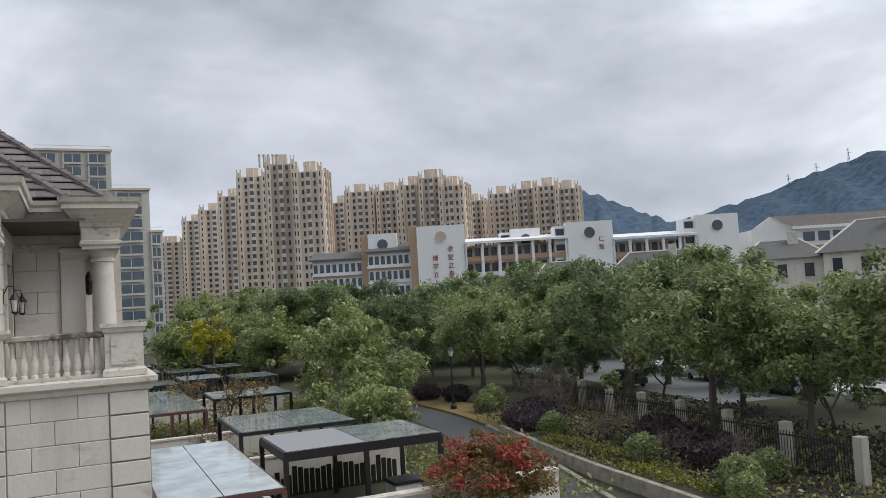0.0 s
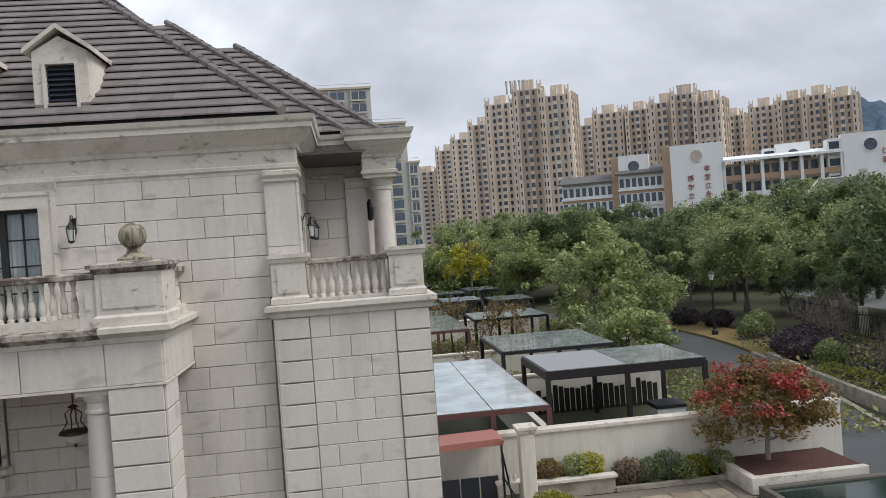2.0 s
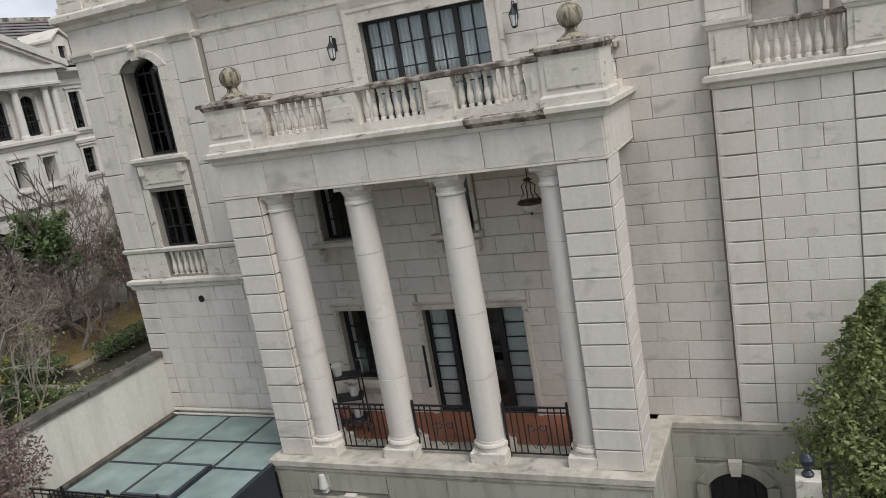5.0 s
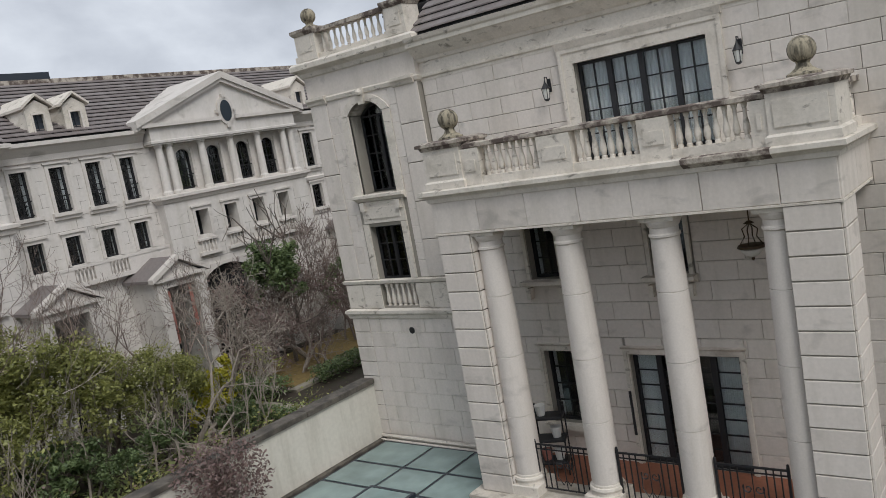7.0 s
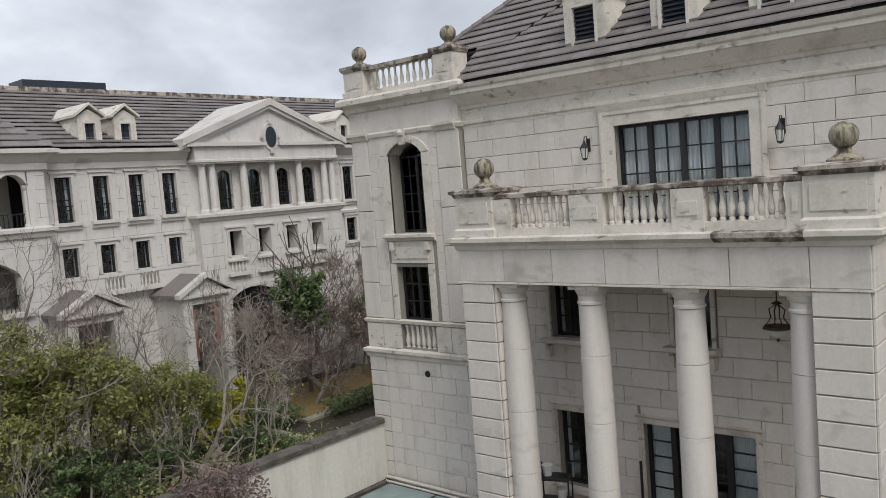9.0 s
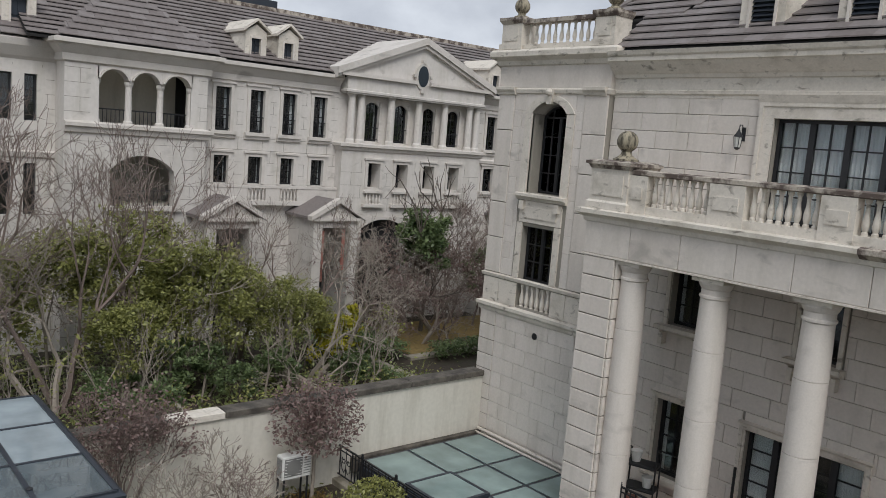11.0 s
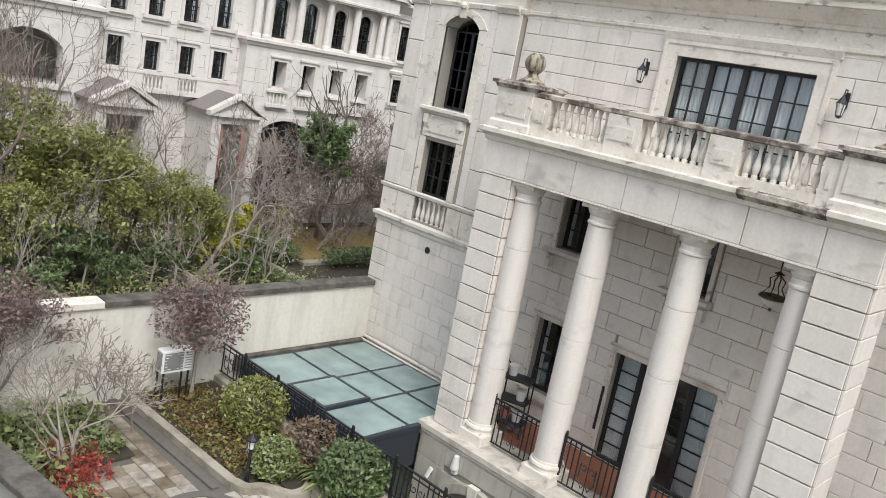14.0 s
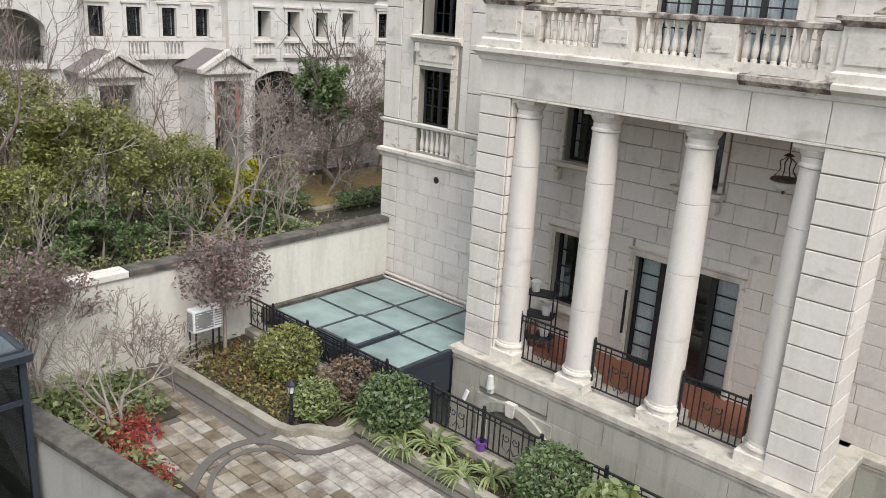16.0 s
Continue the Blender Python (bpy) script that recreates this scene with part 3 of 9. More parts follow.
surround(wall_front, *UP_WIN, W - 0.036, 0.28, 0.06, 0.14)
for h in (DOORS, LOW_L, LOW_R):
    surround(wall_front, *h, W - 0.036, 0.09, 0.045, 0.05)
window(wall_front, -6.96, 7.40, 2.78, 2.03, W + 0.12, 2, 4, 4, bar=0.028, stile=0.055, curtain=1.0, name="balcony_window")
window(wall_front, -6.92, 0.66, 2.34, 2.49, W + 0.10, 1, 7, 4, bar=0.026, stile=0.06, curtain=0.5, name="french_door")
for h in (LOW_L, LOW_R):
    window(wall_front, (h[0] + h[1]) / 2, h[2], h[1] - h[0], h[3] - h[2], W + 0.16, 2, 4, 1, curtain=0.3)
for h in MID:
    window(wall_front, (h[0] + h[1]) / 2, h[2], h[1] - h[0], h[3] - h[2], W + 0.2, 2, 4, 1, curtain=0.3)
    c = (h[0] + h[1]) / 2
    for q in (h[0] - 0.09, h[1]):
        part("jamb", Shape().box(q, q + 0.09, W - 0.09, W - 0.03, h[2], h[3]), STONE_TRIM, wall_front)
    s = Shape().moulding([(c - 0.56, W), (c + 0.56, W)], [(0.03, 4.70), (0.10, 4.72), (0.16, 4.78), (0.32, 4.80), (0.32, 4.88), (0.03, 4.88)])
    sill = part("window_sill", s, STONE_TRIM, wall_front)
    for q in (c - 0.42, c + 0.42):
        part("bracket", Shape().prism([(-0.05, 4.45), (0.05, 4.45), (0.055, 4.70), (-0.055, 4.70)], 0, 0.2).turned(Matrix.Translation((q, W - 0.22, 0))), STONE_TRIM, sill)
for h in (LOW_L, LOW_R):
    part("window_sill", Shape().box(h[0] - 0.2, h[1] + 0.2, W - 0.2, W - 0.03, 1.33, 1.45), STONE_TRIM, wall_front)

# smooth frieze and main cornice, stepping round the terrace corner
CORNICE = [(0.0, 9.79), (0.05, 9.81), (0.05, 9.87), (0.09, 9.90), (0.09, 9.96), (0.06, 9.98), (0.06, 10.23), (0.10, 10.25), (0.13, 10.32), (0.16, 10.34), (0.30, 10.49), (0.36, 10.57), (0.40, 10.59), (0.40, 10.68), (0.44, 10.72), (0.47, 10.81), (0.0, 10.85)]
edge = [(-12.4, W), (-1.0, W), (-1.0, 18.3), (0.38, 18.3), (0.38, 17.75), (1.0, 17.75), (1.0, 24.0)]
part("cornice", Shape().moulding(edge, CORNICE), STONE_TRIM, villa, "moulded stone cornice with rain streaks")

# corner pilaster of the top storey
s = Shape().box(-1.56, -1.0, W - 0.10, W, 7.25, 9.86)
pil = part("pilaster", s, STONE, villa)
part("capital", Shape().moulding([(-1.56, W - 0.1), (-1.0, W - 0.1), (-1.0, W + 0.5)], [(0, 9.62), (0.05, 9.65), (0.05, 9.70), (0.10, 9.76), (0.10, 9.83), (0, 9.86)]), STONE_TRIM, pil)
part("pilaster_joint", Shape().box(-1.565, -0.997, W - 0.102, W, 8.44, 8.455), JOINT, pil)

# side of the top storey by the terrace, and the set-back wall
side_m = Matrix.Translation((-1.0, 0, 0)) @ Matrix.Rotation(radians(90), 4, "Z")
s = Shape()
for a0, a1, b0, b1 in cut([(W + 0.02, 18.3, 7.2, 10.3)], (16.55, 17.55, 7.3, 9.5)):
    s.box(-1.3, -1.0, a0, a1, b0, b1)
wall_side = part("wall", s, JOINT, villa)
ashlar(wall_side, side_m, W + 0.04, 18.26, 7.25, 9.86, [(16.3, 17.8, 7.2, 9.88)])
s = Shape()
for y0, y1, z0, z1 in ((16.33, 16.55, 7.25, 9.86), (17.55, 17.77, 7.25, 9.86), (16.55, 17.55, 9.5, 9.86)):
    s.box(-1.0, -0.92, y0, y1, z0, z1)
part("architrave", s, STONE_TRIM, wall_side)
window(wall_side, 17.05, 7.3, 1.0, 2.2, 0.1, 2, 4, 1, frame_m=side_m, curtain=0.4)
wall_back = part("wall", slab(-1.0, 0.38, 7.2, 10.3, 18.3, 18.6), JOINT, villa)
ashlar(wall_back, Matrix.Translation((0, 18.3, 0)), -0.94, -0.08, 7.25, 9.86)
part("pilaster", Shape().box(-0.08, 0.38, 18.2, 18.3, 7.25, 9.72).moulding([(-0.08, 18.2), (0.38, 18.2), (0.38, 18.6)], [(0, 9.62), (0.05, 9.65), (0.05, 9.72), (0.1, 9.78), (0.1, 9.86), (0, 9.9)]), STONE, villa)
part("wall", Shape().box(0.08, 0.38, 18.6, 24.0, 7.2, 10.2), STONE, villa)
part("column", Shape().lathe(0.72, 18.05, 7.2, [(0.27, 0), (0.27, 0.12), (0.24, 0.16), (0.23, 0.3), (0.235, 1.0), (0.20, 2.30), (0.20, 2.34), (0.23, 2.36), (0.23, 2.42), (0.20, 2.44), (0.27, 2.58), (0.29, 2.66)], 24), COLUMN, villa, "", True)
part("beam", Shape().box(0.38, 1.0, 17.75, 18.35, 9.86, 10.3), STONE, villa)
part("lintel_light", Shape().lathe(0.45, 18.6, 8.9, [(0.02, 0), (0.09, 0.05), (0.11, 0.3), (0.06, 0.42), (0.02, 0.5)], 8), BLACK_METAL, villa)

# two-storey block under the terrace, with banded corner stones
T0, T1, TY = -1.54, 1.32, 15.12
LZ, YB = 0.72, 15.12
wall_block = part("wall", slab(T0, T1, LZ, 7.14, TY, TY + 0.4), JOINT, villa)
blockm = Matrix.Translation((0, TY, 0))
ashlar(wall_block, blockm, T0, -0.90, LZ, 7.12, course=0.40, whole=True, gap=0.026)
ashlar(wall_block, blockm, 0.67, T1, LZ, 7.12, course=0.40, whole=True, gap=0.026)
ashlar(wall_block, Matrix.Translation((0, TY + 0.025, 0)), -0.90, 0.67, LZ, 7.12, course=0.40, length=0.72)
part("wall", Shape().box(T1 - 0.3, T1, TY + 0.4, 24.0, 0, 7.14), STONE, villa)
part("wall_return", Shape().box(T0 - 0.012, T0 + 0.1, TY - 0.03, W + 0.02, LZ, 7.12), STONE, wall_block)
part("terrace_floor", Shape().box(T0 + 0.1, T1, TY + 0.1, 18.3, 7.1, 7.2), PAVE_EDGE, villa)
BAND = [(0.0, 7.10), (0.06, 7.13), (0.08, 7.2), (0.15, 7.26), (0.15, 7.35), (0.0, 7.38)]
part("cornice", Shape().moulding([(T0, TY + 0.3), (T0, TY), (T1, TY), (T1, 24.0)], BAND), STONE_TRIM, villa)
terrace_rail = part("balustrade", Shape().box(-0.90, 0.62, TY + 0.06, TY + 0.30, 7.38, 7.44), STONE_TRIM, villa)
part("rail", Shape().moulding([(-0.92, TY + 0.06), (0.64, TY + 0.06)], [(0, 8.07), (0.03, 8.09), (0.03, 8.15), (-0.12, 8.17), (-0.27, 8.15), (-0.27, 8.09), (-0.24, 8.07)]), STONE_CAP, terrace_rail)
balusters(terrace_rail, spaced(-0.87, 0.60, 0.165), TY + 0.18, 7.44, 1.02)
for a, b in ((T0 + 0.01, -0.91), (0.63, T1 - 0.06)):
    s = Shape().box(a, b, TY - 0.02, TY + 0.62, 7.38, 8.2)
    ped = part("pedestal", s, STONE_TRIM, terrace_rail)
    around = [(a, TY + 0.62), (a, TY - 0.02), (b, TY - 0.02), (b, TY + 0.62)]
    part("panel", Shape().box(a + 0.1, b - 0.1, TY - 0.045, TY - 0.02, 7.58, 8.06), STONE_TRIM, ped)
    part("cap", Shape().moulding(around, [(0, 8.12), (0.03, 8.14), (0.05, 8.21), (0.07, 8.22), (0.07, 8.29), (-0.1, 8.17)]), STONE_TRIM, ped)
    part("base", Shape().moulding(around, [(0, 7.38), (0.04, 7.38), (0.04, 7.48), (0, 7.52)]), STONE_TRIM, ped)
side_rail = part("balustrade", Shape().box(T1 - 0.3, T1 - 0.06, TY + 0.6, 18.0, 7.38, 7.44).box(T1 - 0.32, T1 - 0.04, TY + 0.6, 18.0, 8.07, 8.17), STONE_TRIM, villa)
balusters(side_rail, spaced(TY + 0.65, 17.9, 0.165), T1 - 0.18, 7.44, 1.02, "y")

# portico: plinth, piers, columns, entablature and balcony
PX0, PX1, PY = -10.93, -3.08, 13.05
LY = PY - 0.17
plinth = part("plinth", Shape().box(PX0 - 0.1, PX1 + 0.1, LY, PY + 0.84, -2.2, 0.44).box(PX0 - 0.1, PX0 + 0.5, PY + 0.84, W, -2.2, 0.44).box(PX1 - 0.5, PX1 + 0.1, PY + 0.84, W, -2.2, 0.44), JOINT, villa, "damp stained stone plinth")
ashlar(plinth, Matrix.Translation((0, LY, 0)), PX0 - 0.1, PX1 + 0.1, -2.1, 0.42, [(-10.2, -8.35, -2.3, 0.02)], 0.5, 1.35, mat=PLINTH)
ashlar(plinth, Matrix.Translation((PX1 + 0.1, 0, 0)) @ Matrix.Rotation(radians(90), 4, "Z"), LY, W, -2.1, 0.42, (), 0.5, 1.2, mat=PLINTH)
part("cornice", Shape().moulding([(PX0 - 0.1, W), (PX0 - 0.1, LY), (PX1 + 0.1, LY), (PX1 + 0.1, YB), (T1, YB)], [(0, 0.36), (0.03, 0.38), (0.05, 0.46), (0.07, 0.5), (0.07, 0.55), (0.1, 0.58), (0.1, LZ - 0.02), (0.08, LZ), (-0.2, LZ)]), NOSING, villa, "stained stone nosing of the porch platform")
part("porch_rim", Shape().box(PX0, PX1, LY + 0.02, PY + 0.82, 0.45, LZ - 0.004).box(PX0, PX0 + 0.48, PY + 0.82, W, 0.45, LZ - 0.004).box(PX1 - 0.48, PX1, PY + 0.82, W, 0.45, LZ - 0.004), NOSING, villa)
part("porch_tiles", Shape().box(PX0 + 0.5, PX1 - 0.5, PY + 0.84, W, -0.2, 0.66), TERRACOTTA, villa, "red terracotta porch floor")
for a, b in ((PX0, -10.08), (-3.97, PX1)):
    pier = part("pier", Shape().box(a + 0.02, b - 0.02, PY + 0.02, PY + 0.86, LZ, 6.42), JOINT, villa)
    ashlar(pier, Matrix.Translation((0, PY + 0.02, 0)), a + 0.02, b - 0.02, LZ, 6.42, (), 0.407, whole=True, gap=0.024)
    ashlar(pier, Matrix.Translation((b - 0.02, 0, 0)) @ Matrix.Rotation(radians(90), 4, "Z"), PY + 0.02, PY + 0.86, LZ, 6.42, (), 0.407, whole=True, gap=0.024)
COL_BASE = [(0.345, 0), (0.345, 0.06), (0.35, 0.065), (0.365, 0.11), (0.35, 0.155), (0.315, 0.165), (0.315, 0.20), (0.305, 0.22)]
COL_CAP = [(0.258, 4.88), (0.285, 4.90), (0.285, 4.94), (0.258, 4.96), (0.258, 5.06), (0.28, 5.08), (0.315, 5.15), (0.315, 5.19)]
DRUMS = [(0.02, 1.30, 0.302, 0.303), (1.306, 2.60, 0.303, 0.296), (2.606, 3.90, 0.296, 0.281), (3.906, 4.88, 0.281, 0.258)]
for cx in (-9.86, -8.03, -6.09, -4.12):
    s = Shape().lathe(cx, PY + 0.36, 1.14, [(0.25, 0.0), (0.25, 4.9)], 12)
    col = part("column", s, JOINT, villa, "smooth tapering limestone column")
    for k, (b0, b1, r0, r1) in enumerate(DRUMS):
        part("drum", Shape().lathe(cx, PY + 0.36, 1.14, [(r0 - 0.006, b0), (r0, b0 + 0.006), (r0 + (r1 - r0) * 0.5, (b0 + b1) / 2), (r1, b1 - 0.006), (r1 - 0.006, b1)], 40), COLUMN, col, "", True)
    part("column_base", Shape().soft_box(cx - 0.37, cx + 0.37, PY - 0.01, PY + 0.73, LZ - 0.004, 0.94).lathe(cx, PY + 0.36, 0.94, COL_BASE, 32), STONE_TRIM, col)
    part("capital", Shape().lathe(cx, PY + 0.36, 1.14, COL_CAP, 32), COLUMN, col)
    part("abacus", Shape().box(cx - 0.325, cx + 0.325, PY + 0.035, PY + 0.685, 6.33, 6.415), STONE_TRIM, col)
ent = part("entablature", Shape().box(PX0 + 0.02, PX1 - 0.02, PY + 0.02, PY + 0.7, 6.42, 7.16).box(PX0 + 0.02, PX0 + 0.7, PY + 0.7, W, 6.42, 7.16).box(PX1 - 0.7, PX1 - 0.02, PY + 0.7, W, 6.42, 7.16).box(PX0 + 0.7, PX1 - 0.7, PY + 0.7, W, 6.85, 7.2), STONE, villa)
ashlar(ent, Matrix.Translation((0, PY + 0.02, 0)), PX0, PX1, 6.46, 7.14, (), 0.68, 1.14, gap=0.012)
ashlar(ent, Matrix.Translation((PX1 - 0.02, 0, 0)) @ Matrix.Rotation(radians(90), 4, "Z"), PY + 0.02, W, 6.46, 7.14, (), 0.68, 1.14, gap=0.012)
part("fillet", Shape().moulding([(PX0, W), (PX0, PY), (PX1, PY), (PX1, W)], [(0, 6.41), (0.035, 6.42), (0.035, 6.455), (0, 6.46)]), STONE_TRIM, ent)
part("cornice", Shape().moulding([(PX0, W), (PX0, PY), (PX1, PY), (PX1, W)], [(0, 7.10), (0.05, 7.12), (0.07, 7.2), (0.15, 7.26), (0.19, 7.28), (0.19, 7.36), (0.1, 7.38), (-0.3, 7.38)]), STONE_TRIM, ent, "weathered balcony cornice with dark stains")
part("cornice_stain", Shape().moulding([(-5.42, PY), (-3.98, PY)], [(0.06, 7.19), (0.074, 7.2), (0.154, 7.26), (0.194, 7.28), (0.194, 7.362), (0.1, 7.384), (0.0, 7.384)]), STONE_CAP, ent, "dark weathered length of cornice")
balcony = part("balustrade", Shape().box(-9.86, -4.0, PY + 0.02, PY + 0.28, 7.38, 7.54).box(PX1 - 0.3, PX1 - 0.04, PY + 0.9, W, 7.38, 7.54), STONE_TRIM, villa, "stone balustrade with rust-dark rail")
part("rail", Shape().moulding([(-9.9, PY + 0.02), (-3.98, PY + 0.02)], [(0, 8.12), (0.03, 8.14), (0.03, 8.21), (-0.13, 8.24), (-0.29, 8.21), (-0.29, 8.14), (-0.26, 8.12)]), STONE_CAP, balcony)
part("rail", Shape().box(PX1 - 0.33, PX1 - 0.01, PY + 0.9, W - 0.04, 8.13, 8.22), STONE_CAP, balcony)
for a, b in ((-9.52, -8.22), (-7.46, -6.20), (-5.57, -4.30)):
    balusters(balcony, spaced(a, b, 0.165), PY + 0.15, 7.54, 0.94)
balusters(balcony, spaced(PY + 1.0, W - 0.1, 0.165), PX1 - 0.17, 7.54, 0.94, "y")
for a, b, top in ((-10.9, -9.97, 8.3), (-4.0, PX1 + 0.08, 8.3), (-9.97, -9.54, 8.12), (-8.19, -7.49, 8.12), (-6.17, -5.60, 8.12), (-4.27, -4.0, 8.12)):
    tall = top > 8.2
    d = 0.92 if tall else 0.26
    s = Shape().box(a, b, PY - (0.04 if tall else 0.0), PY + d, 7.38, top - 0.1 if tall else top)
    ped = part("pedestal", s, STONE_TRIM, balcony)
    part("panel", Shape().box(a + 0.1, b - 0.1, PY - (0.065 if tall else 0.025), PY, 7.66, top - 0.22), STONE_TRIM, ped)
    if tall:
        part("base", Shape().moulding([(a, PY + d), (a, PY - 0.04), (b, PY - 0.04), (b, PY + d)], [(0, 7.38), (0.05, 7.38), (0.05, 7.52), (0, 7.56)]), STONE_TRIM, ped)
        c, k = (a + b) / 2, PY + d / 2
        cap = Shape().moulding([(a, PY + d), (a, PY - 0.04), (b, PY - 0.04), (b, PY + d)], [(-0.05, 8.18), (0.02, 8.2), (0.05, 8.27), (0.10, 8.28), (0.10, 8.34), (-0.1, 8.38), (-0.2, 8.38)])
        cap.box(a + 0.1, b - 0.1, PY + 0.06, PY + d - 0.05, 8.2, 8.38)
        part("cap", cap, STONE_CAP, ped)
        k = PY + 0.42
        part("ball_finial", Shape().lathe(c, k, 8.38, [(0.26, 0), (0.26, 0.03), (0.2, 0.06), (0.12, 0.12), (0.10, 0.18), (0.11, 0.20)] + [(0.215 * math.sin(radians(q)), 0.39 - 0.215 * math.cos(radians(q))) for q in range(30, 181, 15)], 20), STONE_BALL, ped, "mossy stone ball", True)

# left bay with the arched window
BX0, BX1, BY = -16.1, -12.4, 15.17
A_W, L_W = (-14.81, -13.63, 7.34, 9.36), (-14.82, -13.69, 5.06, 6.48)
BC = -14.22
wall_bay = part("wall", slab(BX0, BX1, -2.2, 10.7, BY, BY + 0.6, [(A_W[0], A_W[1], A_W[2], 9.66), L_W, (BC - 0.6, BC + 0.6, 4.36, 4.96)]), JOINT, villa)
baym = Matrix.Translation((0, BY, 0))
ashlar(wall_bay, baym, BX0, -15.5, 5.1, 9.86, (), 0.9, whole=True, gap=0.024)
ashlar(wall_bay, baym, -13.12, BX1, 5.1, 9.86, (), 0.9, whole=True, gap=0.024)
ashlar(wall_bay, Matrix.Translation((0, BY + 0.02, 0)), -15.5, -13.12, 5.1, 9.86, [(-15.06, -13.38, 5.1, 9.86)], 0.45, 0.6)
ashlar(wall_bay, baym, BX0, -15.5, -0.1, 4.06, (), 0.41, whole=True, gap=0.024)
ashlar(wall_bay, Matrix.Translation((0, BY + 0.02, 0)), -15.5, BX1, -0.1, 4.06, (), 0.41, 0.8)
AH = A_W[1] - A_W[0]
part("architrave", Shape().box(-15.06, A_W[0], BY - 0.05, BY + 0.05, 7.3, 9.36).box(A_W[1], -13.38, BY - 0.05, BY + 0.05, 7.3, 9.36).prism([(p * 1.42 + BC, q * 1.15 + 9.37) for p, q in arch_outline(AH, 0.40, 0.39)[2:]] + [(p + BC, q + 9.36) for p, q in arch_outline(AH, 0.31, 0.30)[2:]][::-1], BY - 0.06, BY + 0.1), STONE_TRIM, wall_bay)
part("spandrel", Shape().prism([(-15.06, 9.36), (A_W[0], 9.36)] + [(p + BC, q + 9.36) for p, q in arch_outline(AH, 0.31, 0.30)[2:]][::-1] + [(A_W[1], 9.36), (-13.38, 9.36), (-13.38, 9.88), (-15.06, 9.88)], BY - 0.02, BY + 0.55), STONE, wall_bay)
key = Shape().prism([(BC - 0.08, 9.60), (BC + 0.08, 9.60), (BC + 0.13, 9.98), (BC - 0.13, 9.98)], BY - 0.12, BY + 0.1)
key.lathe(BC, BY - 0.10, 9.86, [(0.02, -0.06), (0.09, -0.03), (0.11, 0.04), (0.07, 0.1), (0.02, 0.12)], 10)
part("keystone", key, STONE_TRIM, wall_bay)
window(wall_bay, BC, 7.36, AH, 1.96, BY + 0.42, 2, 4, 2, arch=0.28, stile=0.045, curtain=0.25, name="arched_window")
window(wall_bay, -14.255, 5.06, 1.13, 1.42, BY + 0.2, 2, 3, 2, stile=0.045, curtain=0.25)
s = Shape().moulding([(BC - 0.86, BY), (BC + 0.86, BY)], [(0, 7.14), (0.08, 7.16), (0.12, 7.23), (0.2, 7.25), (0.2, 7.32), (0, 7.34)])
s.box(BC - 0.72, BC + 0.72, BY - 0.05, BY, 6.58, 7.14).box(BC - 0.58, BC + 0.58, BY - 0.075, BY, 6.70, 6.98)
for q in (BC - 0.68, BC + 0.54):
    s.prism([(q, 6.92), (q + 0.14, 6.92), (q + 0.14, 7.14), (q, 7.14)], BY - 0.15, BY)
s.box(-15.0, -14.82, BY - 0.05, BY, 5.1, 6.56).box(-13.69, -13.5, BY - 0.05, BY, 5.1, 6.56)
part("window_sill", s, STONE_TRIM, wall_bay)
part("string_course", Shape().moulding([(BX0, 22), (BX0, BY), (BX1, BY), (BX1, W)], [(0, 4.96), (0.05, 4.98), (0.07, 5.06), (0, 5.09)]).moulding([(BX0, 22), (BX0, BY), (BX1, BY), (BX1, W)], [(0, 4.0), (0.06, 4.04), (0.08, 4.12), (0.13, 4.18), (0.13, 4.26), (0, 4.30)]), STONE_TRIM, wall_bay)
for a, b in ((BX0 + 0.02, -15.5), (-15.48, BC - 0.62), (BC + 0.62, -13.12), (-13.10, BX1 - 0.02)):
    part("panel", Shape().box(a, b, BY - 0.03, BY, 4.31, 4.95), STONE_TRIM, wall_bay)
part("recess_back", Shape().box(BC - 0.65, BC + 0.65, BY + 0.25, BY + 0.3, 4.3, 5.0), STONE, wall_bay)
balusters(wall_bay, spaced(BC - 0.55, BC + 0.55, 0.18), BY + 0.06, 4.32, 1.0)
part("frieze", Shape().box(BX0 - 0.02, BX1 + 0.02, BY - 0.03, BY + 0.3, 9.96, 10.66), STONE, wall_bay)
part("cornice", Shape().moulding([(BX0, 22), (BX0, BY), (BX1, BY), (BX1, W)], [(0, 9.84), (0.06, 9.87), (0.08, 9.96), (0.03, 10.0)]).moulding([(BX0, 22), (BX0, BY), (BX1, BY), (BX1, W)], [(0, 10.54), (0.08, 10.58), (0.12, 10.68), (0.26, 10.78), (0.26, 10.9), (0.2, 10.96), (-0.3, 10.98)]), STONE_TRIM, wall_bay)
for a in (BX0 - 0.03, -13.14):
    part("capital", Shape().moulding([(a, BY - 0.02), (a + 0.68, BY - 0.02)], [(0, 9.80), (0.06, 9.83), (0.08, 9.89), (0.13, 9.95), (0.13, 10.02), (0, 10.04)]), STONE_TRIM, wall_bay)
bay_rail = part("balustrade", Shape().box(-15.4, -12.95, BY - 0.04, BY + 0.2, 10.98, 11.10), STONE_TRIM, villa)
part("rail", Shape().box(-15.4, -12.97, BY - 0.08, BY + 0.24, 11.62, 11.72), STONE_CAP, bay_rail)
balusters(bay_rail, spaced(-15.35, -13.0, 0.21), BY + 0.08, 11.10, 0.84)
